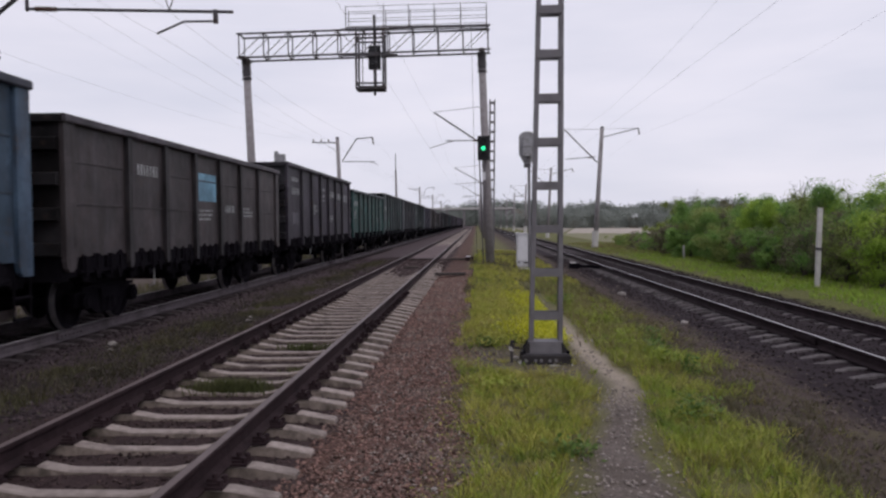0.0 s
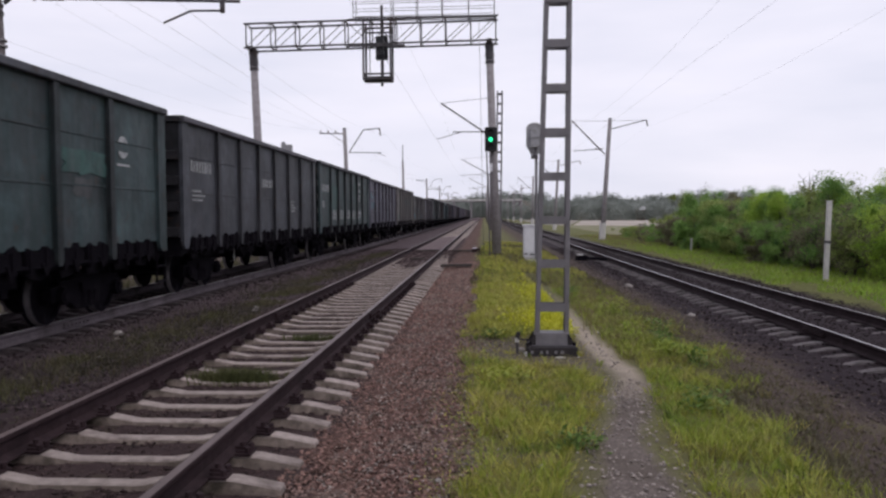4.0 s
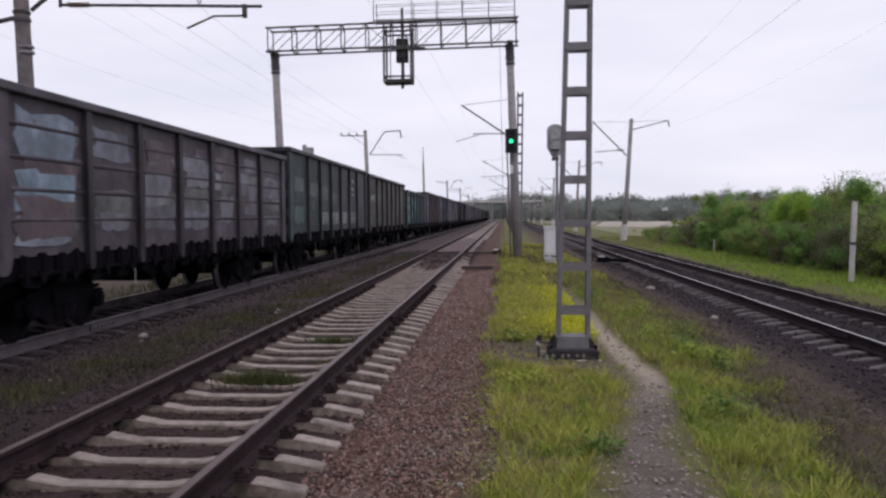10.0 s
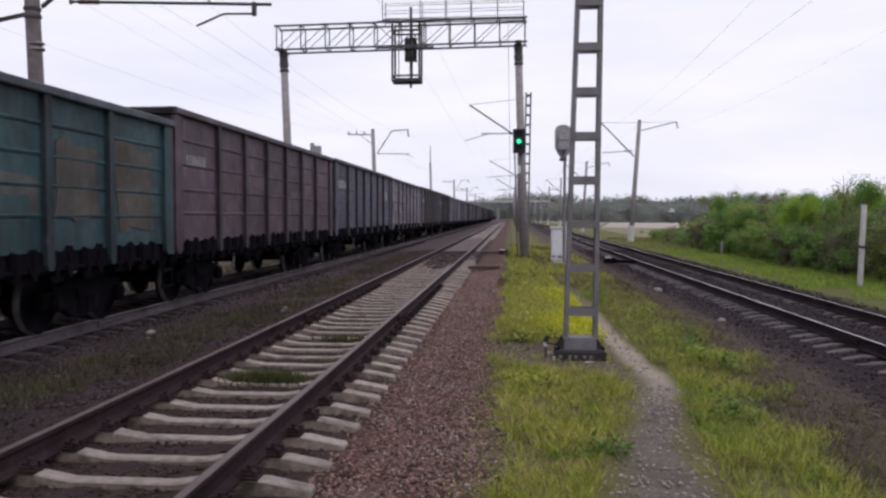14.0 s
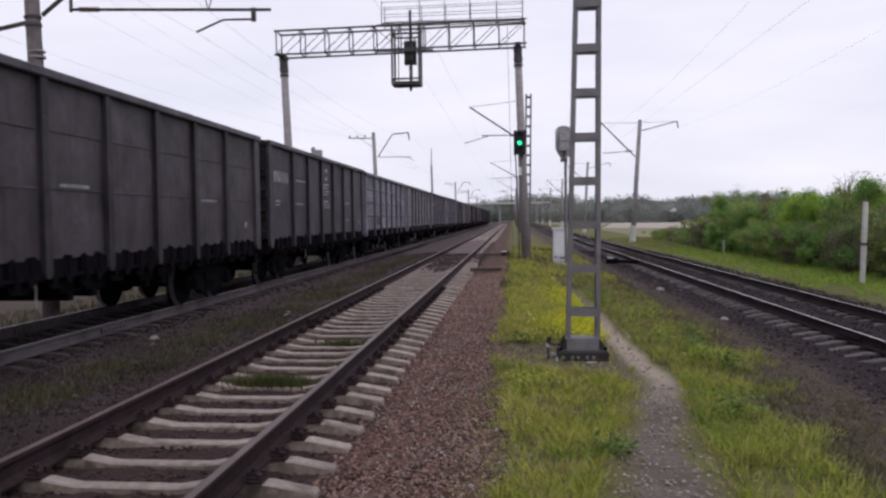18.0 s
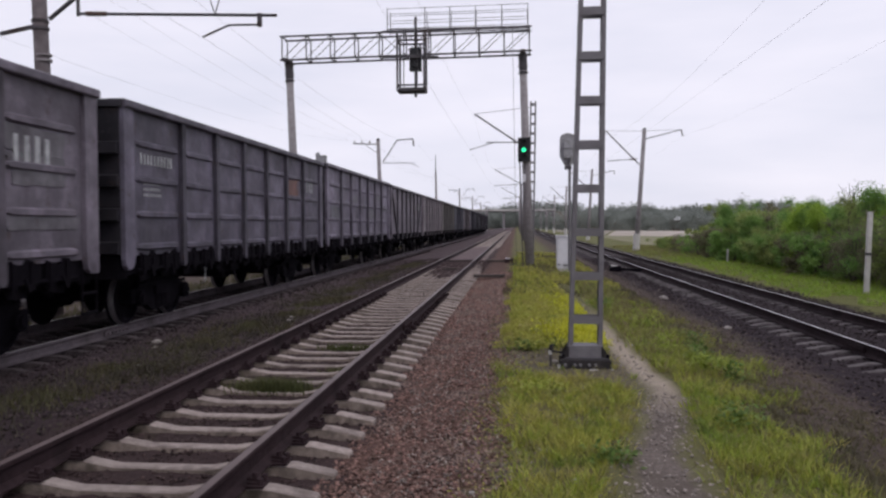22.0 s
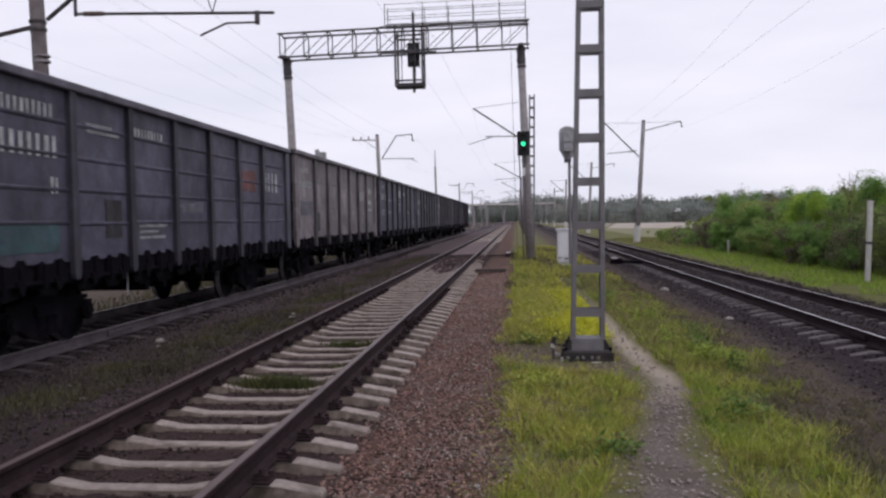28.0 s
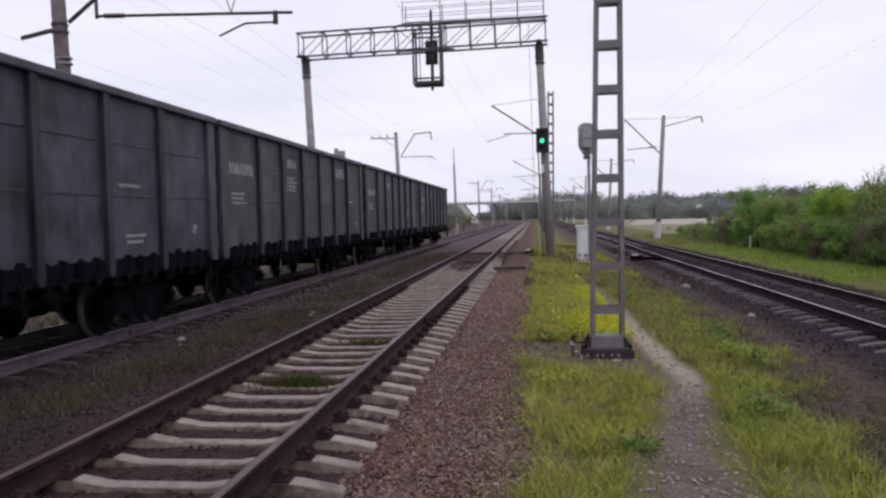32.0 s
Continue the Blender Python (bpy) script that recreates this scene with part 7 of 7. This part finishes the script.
# ---- shrubs and trees ----
LEAF = [leaves("bright_spring_leaves", (0.265, 0.415, 0.052), (0.35, 0.455, 0.08), 0.3, 0.5, deep=(0.14, 0.25, 0.045)), leaves("deep_green_leaves", (0.165, 0.30, 0.072), (0.225, 0.345, 0.088), 0.3, 0.5, deep=(0.085, 0.175, 0.05)),
        leaves("olive_leaves", (0.22, 0.285, 0.08), (0.285, 0.32, 0.10), 0.35, 0.45, deep=(0.115, 0.16, 0.058)), leaves("brownish_buds", (0.17, 0.155, 0.10), (0.20, 0.19, 0.11), 0.35, 0.45)]
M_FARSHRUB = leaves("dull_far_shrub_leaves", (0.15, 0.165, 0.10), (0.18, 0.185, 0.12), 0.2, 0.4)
# distant haze is put into this leaf colour, paler and greyer than leaves
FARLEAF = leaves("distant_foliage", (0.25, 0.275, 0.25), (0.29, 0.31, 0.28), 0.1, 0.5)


def leaf_cloud(r, centres, radii, n, size, squash=0.8, soft=True):
    k = r.integers(0, len(centres), n)
    d = r.normal(0, 1, (n, 3))
    d /= np.linalg.norm(d, axis=1)[:, None] + 1e-6
    p = centres[k] + d * radii[k][:, None] * np.minimum(np.abs(r.normal(0, 0.7, (n, 1))), 0.95 if soft else 0.8) * np.array([1, 1, squash])
    a = r.normal(0, 1, (n, 3))
    a /= np.linalg.norm(a, axis=1)[:, None]
    b = np.cross(a, r.normal(0, 1, (n, 3)))
    b /= np.linalg.norm(b, axis=1)[:, None]
    s = size * r.uniform(0.6, 1.4, (n, 1))
    v = np.stack([p - a * s, p - b * s * 0.5, p + a * s, p + b * s * 0.5], 1)
    f = np.arange(n * 4).reshape(n, 4)
    return v.reshape(-1, 3), f


def shrub(name, label, category, x, y, h, w, mat, seed, n=2600, size=0.07, group="shrubs", slim=False):
    """Several tapered stems, limbs and a ragged crown of leaves."""
    r = np.random.default_rng(seed)
    z0 = float(ground_z(np.array(x), np.array(y))) - 0.05
    root = thing(name, label, category, group=group)
    centres, radii = [], []
    stems = 1 if slim else int(r.integers(3, 6))
    for k in range(stems):
        g = Geo()
        a = r.uniform(0, 2 * np.pi)
        lean = 0.0 if slim else r.uniform(0.1, 0.5)
        hh = h * r.uniform(0.72, 0.97)
        p0 = Vector((x + 0.12 * math.cos(a), y + 0.12 * math.sin(a), z0))
        p1 = p0 + Vector((lean * w * 0.35 * math.cos(a), lean * w * 0.35 * math.sin(a), hh * 0.5))
        p2 = p1 + Vector((lean * w * 0.5 * math.cos(a), lean * w * 0.5 * math.sin(a), hh * 0.45))
        g.tube(p0, p1, 0.02 + 0.012 * h, 6, 0.012 + 0.006 * h)
        g.tube(p1, p2, 0.012 + 0.006 * h, 5, 0.008)
        for j in range(16 if slim else 9):
            t = r.uniform(0.08, 1.0)
            q = p0.lerp(p2, t)
            b = r.uniform(0, 2 * np.pi)
            out = w * (r.uniform(0.1, 0.5) if not slim else r.uniform(0.1, 0.42) * (1.15 - t * 0.8))
            e = q + Vector((out * math.cos(b), out * math.sin(b), r.uniform(0.0, 0.22) * h))
            e.z = min(e.z, z0 + h * r.uniform(0.85, 1.02))
            g.tube(q, e, 0.012, 4, 0.005)
            centres.append(e)
            radii.append(r.uniform(0.18, 0.40) * (0.6 + 0.27 * h))
        part("stem", g, M_TWIG, root)
    v, f = leaf_cloud(r, np.array([tuple(c) for c in centres]), np.array(radii), n, size)
    v[:, 2] = np.maximum(v[:, 2], z0 + 0.03)
    crown = new("crown", stuff_mesh("crown", v, f, mat))
    crown.parent = root
    return root


rs = np.random.default_rng(77)
k = 0
for row, (xa, xb, ya, yb, ha, hb, step) in enumerate(((11.3, 12.3, 21, 50, 1.7, 2.5, 2.0), (12.6, 14.6, 19, 54, 2.6, 3.2, 2.0), (15, 18.5, 19, 58, 3.0, 3.6, 2.8))):
    y = ya
    while y < yb:
        x = rs.uniform(xa, xb) + max(0, (y - 42) * 0.06)
        h = rs.uniform(ha, hb)
        m = LEAF[rs.choice(([0, 0, 1, 1, 1, 2, 2, 3] if y < 42 else [1, 1, 2, 2, 2, 3]) if row < 2 else [0, 1, 1, 2])]
        shrub("shrub", ("bright green", "deep green", "olive green", "brownish budding")[LEAF.index(m)] + " leafy shrub on the bank", "shrub", x, y, h, rs.uniform(1.6, 2.6), m, 200 + k, 11000 if row < 2 else 8500, 0.016 + 0.00075 * y)
        k += 1
        y += step * rs.uniform(0.8, 1.25)
for x, y, h, w, m, slim in ((12.6, 29.0, 3.38, 2.0, 1, True), (11.6, 34.0, 2.9, 1.5, 0, True), (12.0, 32.4, 3.0, 1.4, 0, True), (11.9, 41.0, 2.7, 1.6, 1, True), (12.0, 37.2, 2.8, 1.5, 1, True), (12.2, 45.5, 2.9, 1.4, 1, True), (13.0, 29.2, 3.2, 1.6, 0, True), (12.4, 25.6, 3.1, 1.5, 1, True), (14.2, 26.0, 3.45, 2.4, 0, False), (15.5, 25, 3.6, 2.8, 2, False), (12.6, 48.5, 3.7, 1.5, 1, True), (12.2, 33.5, 3.1, 1.4, 1, True), (13.5, 30.5, 3.2, 2.0, 2, False), (16.5, 56, 4.0, 2.8, 1, False), (13.4, 38, 3.0, 1.3, 0, True)):
    shrub("young_tree", "young leafy tree rising above the shrubs", "tree", x, y, h, w, LEAF[m], 300 + k, 17000, 0.027, "young trees", slim)
    k += 1
for x, y, h in ((11.7, 25.6, 2.0), (12.3, 27.0, 2.4), (11.9, 23.6, 1.9), (11.7, 28.3, 2.1), (12.0, 29.6, 2.3)):
    shrub("shrub", "brown twiggy shrub with few leaves by the concrete post", "shrub", x, y, h, 1.7, LEAF[3], 300 + k, 6000, 0.03)
    k += 1
for x, y, h in ((13.2, 56, 1.7), (15.0, 60, 1.9), (16.5, 66, 2.2), (17.5, 62, 2.6), (20, 70, 2.6), (22, 66, 3.0)):
    shrub("shrub", "low brownish-green shrub by the far end of the hedge", "shrub", x, y, h, 2.4, LEAF[2 + k % 2], 300 + k, 2600, 0.09)
    k += 1
for x, y, h in ((11.6, 51, 1.5), (11.8, 55, 1.3), (11.9, 60, 1.1), (12.2, 65, 1.0), (12.8, 71, 0.9), (14.2, 58, 1.5), (15.0, 64, 1.3), (14.6, 72, 1.1), (17.0, 74, 1.3), (19.0, 78, 1.4)):
    shrub("shrub", "small brownish-green shrub at the edge of the meadow", "shrub", x, y, h, 2.2, LEAF[2 + k % 2] if k % 3 else LEAF[1], 300 + k, 2600, 0.05)
    k += 1


def bare_tree(x, y, h, seed):
    """A thin leafless trunk that forks into a spray of fine twigs."""
    r = np.random.default_rng(seed)
    root = thing("bare_tree", "thin leafless grey tree standing above the shrubs", "tree")
    z0 = float(ground_z(np.array(x), np.array(y))) - 0.1
    top = Vector((x - 0.08, y, z0 + h * 0.7))
    part("trunk", Geo().tube((x, y, z0), top, 0.045, 7, 0.022), M_TWIG, root)
    for k in range(7):
        g = Geo()
        p = Vector((x, y, z0)).lerp(top, r.uniform(0.72, 1.0))
        q = p + Vector((r.uniform(-0.4, 0.4), r.uniform(-0.3, 0.3), r.uniform(0.25, 0.3) * h))
        g.tube(p, q, 0.016, 5, 0.008)
        for j in range(6):
            a = p.lerp(q, r.uniform(0.35, 1.0))
            g.tube(a, a + Vector((r.uniform(-0.22, 0.22), r.uniform(-0.2, 0.2), r.uniform(0.1, 0.3))), 0.008, 4, 0.005)
        part("branch", g, M_TWIG, root)


bare_tree(12.75, 31.3, 3.75, 401)
white_stake = thing("marker_stake", "short white marker stake at the foot of the shrubs", "stake")
part("shaft", Geo().bar((11.05, 42.3, -0.4), (11.06, 42.3, 0.42), 0.075, 0.075, (0, 1, 0)), M_PALECONC, white_stake)
part("cap", Geo().bar((11.06, 42.3, 0.42), (11.06, 42.3, 0.50), 0.09, 0.09, (0, 1, 0)), M_PALECONC, white_stake)
for y in range(72, 190, 9):
    shrub("shrub", "dull olive shrub on the bank beyond the train", "shrub", rs.uniform(-22, -15), y, rs.uniform(2.0, 3.6), 4.5, M_FARSHRUB, 300 + k, 2600, 0.11)
    k += 1


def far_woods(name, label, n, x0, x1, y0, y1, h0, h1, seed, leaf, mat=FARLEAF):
    r = np.random.default_rng(seed)
    vs, fs, at = [], [], 0
    for i in range(n):
        x, y = r.uniform(x0, x1), r.uniform(y0, y1)
        h = r.uniform(h0, h1) * (0.8 + 0.3 * math.sin(x * 0.02 + 1) ** 2)
        cs = np.stack([x + r.normal(0, h * 0.2, 9), y + r.normal(0, 2, 9), r.uniform(0.05, 0.84, 9) * h - 1.2], -1)
        v, f = leaf_cloud(r, cs, r.uniform(0.22, 0.36, 9) * h, 800, leaf * 0.72, 0.8, False)
        vs.append(v)
        fs.append(f + at)
        at += len(v)
    ob = new(name, stuff_mesh(name, np.concatenate(vs), np.concatenate(fs), mat))
    return tagged(ob, label, "woods", kind="stuff")


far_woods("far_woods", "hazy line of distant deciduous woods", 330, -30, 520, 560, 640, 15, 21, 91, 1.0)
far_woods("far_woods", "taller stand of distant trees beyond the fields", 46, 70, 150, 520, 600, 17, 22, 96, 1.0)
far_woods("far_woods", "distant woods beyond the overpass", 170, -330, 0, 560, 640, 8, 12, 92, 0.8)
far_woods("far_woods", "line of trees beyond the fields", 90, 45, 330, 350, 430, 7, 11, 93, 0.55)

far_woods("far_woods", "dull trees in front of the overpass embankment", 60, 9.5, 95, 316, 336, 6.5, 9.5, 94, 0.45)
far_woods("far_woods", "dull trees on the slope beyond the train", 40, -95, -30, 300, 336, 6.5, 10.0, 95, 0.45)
far_woods("far_tree", "single tall tree rising out of the distant woods", 1, 80.4, 80.5, 302, 302.1, 17.4, 17.5, 97, 0.45, M_FARSHRUB)
far_woods("far_woods", "low clump of trees beyond the hedge", 6, 88, 101, 303, 309, 12.4, 13.4, 98, 0.45, M_FARSHRUB)


def far_house(x, y, w, eaves, ridge):
    """A plain house with a pale roof sloping towards the tracks."""
    root = thing("house", "small distant house with brown walls and a pale metal roof", "house", group="distant houses")
    z = float(ground_z(np.array(x), np.array(y))) - 0.1
    part("wall", Geo().box(x - w / 2, x + w / 2, y, y + 5, z, eaves), M_FALLOW, root)
    part("roof", Geo().plate([(y - 0.4, eaves - 0.05), (y + 2.5, ridge), (y + 5.4, eaves - 0.05), (y + 5.4, eaves + 0.1), (y + 2.5, ridge + 0.18), (y - 0.4, eaves + 0.1)], x - w / 2 - 0.25, x + w / 2 + 0.25), M_ROOF, root, "pale metal roof")
    for d in (-0.25, 0.25):
        part("window", Geo().box(x + d * w - 0.35, x + d * w + 0.35, y - 0.06, y - 0.01, eaves - 1.7, eaves - 0.7), M_CONCDARK, root)


# ---- fields and the overpass ----
M_SAND = surface("pale_sandy_field", (0.40, 0.35, 0.30), (0.33, 0.29, 0.25), 0.2, (0.25, 0.21, 0.17), 0.03, 0.95, 0, 0.1)
M_FALLOW = surface("fallow_brown_field", (0.22, 0.19, 0.165), (0.26, 0.225, 0.19), 0.2, (0.18, 0.17, 0.12), 0.03, 0.95, 0, 0.1)


M_ROOF = surface("pale_sheet_roof", (0.62, 0.61, 0.62), (0.52, 0.52, 0.53), 1.0, (0.42, 0.41, 0.41), 0.4, 0.5, 0.0, 0.1)


def field_sheet(name, label, pts, mat):
    g = Geo().add([(x, y, float(ground_z(np.array(x), np.array(y))) + 0.03) for x, y in pts], [tuple(range(len(pts)))])
    solo(name, g, mat, label, "field", kind="structure")


M_TAN = surface("dry_tan_meadow", (0.145, 0.15, 0.07), (0.19, 0.175, 0.10), 0.25, (0.20, 0.165, 0.115), 0.08, 0.95, 0, 0.2)
field_sheet("field_1", "pale bare sandy field", [(17, 150), (44, 150), (90, 320), (40, 320)], M_SAND)
field_sheet("field_3", "dry tan and green meadow beside the main line", [(12.2, 66), (26, 60), (58, 148), (14, 148)], M_TAN)
field_sheet("field_2", "brown fallow field", [(12, 322), (140, 322), (180, 540), (14, 540)], M_FALLOW)
field_sheet("field_4", "brown fallow ground beside the main line", [(12.2, 150.5), (16.5, 150.5), (39, 321), (12.4, 321)], M_FALLOW)

far_house(63.6, 320, 2.9, 3.6, 4.7)
far_house(86.6, 296, 3.0, 5.4, 6.7)

bridge = thing("road_overpass", "grey concrete road overpass across the tracks in the distance", "overpass")
part("deck", Geo().box(-48, 17, 344, 353, 7.6, 8.3), M_CONCRETE, bridge)
part("parapet", Geo().box(-48, 17, 343.6, 343.95, 7.9, 8.7), M_PALECONC, bridge)
for x in (-18.5, -13.0, -5.4, 1.8):
    part("pier", Geo().box(x - 0.45, x + 0.45, 345, 352, -1, 8.0), M_CONCRETE, bridge)
part("abutment", Geo().prism([(-27.5, -1.3), (-24.5, -1.3), (-31.5, 7.6), (-34.0, 7.6)], 342, 355), M_PALECONC, bridge)
part("abutment", Geo().prism([(17, -1.3), (8.8, -1.3), (13.0, 8.0), (17, 8.0)], 342, 355), M_CONCDARK, bridge)
bank = Geo().prism([(-230, -1.4), (-27.6, -1.4), (-34.1, 7.5), (-48, 7.9), (-200, 1.0)], 341.5, 356)
solo("embankment", bank, M_FALLOW, "grassed road embankment leading up to the overpass", "embankment", kind="structure")
bank = Geo().prism([(15, -1.4), (62, -1.4), (58, -0.8), (17, 7.9)], 341, 357)
solo("embankment", bank, M_FALLOW, "grassed road embankment leading up to the overpass", "embankment", kind="structure")


# ---- what moves ----
OFFSET = {-1: -0.6, 0: -0.4, 1: 0.1, 2: 0.3, 4: 0.2, 5: 0.3, 7: 0.15, 8: 0.3, 9: 0.2, 11: 0.1, 12: 0.75, 13: 0.15, 15: 0.15, 16: 0.15, 17: 0.25, 20: 0.1, 22: -0.15, 24: -0.2, 25: 0.15, 27: 0.2, 28: 0.2, 29: -0.25, 30: -0.3}


def rolled(t):
    """Metres that the train has come nearer by t seconds."""
    return 12.99 * t - 0.0150 * t * t


def motions():
    for i, root in WAGONS:
        y0 = 12.33 + PITCH * i + OFFSET.get(i, 0.0) + HALF
        walk(root, [(t, pose(TRAIN_X, y0 - rolled(t), TRAIN_TOP)) for t in range(0, 33, 2)])
    first = WHEELSETS[0]
    walk(first, [(k / FPS, pose(0, 0, 0, math.degrees(rolled(k / FPS) / 0.475) % 360)) for k in range(0, 32 * FPS + 1)])
    turning = first.animation_data
    for w in WHEELSETS[1:]:
        w.rotation_mode = "QUATERNION"
        keys = w.animation_data_create()
        keys.action = turning.action
        keys.action_slot = turning.action_slot


motions()
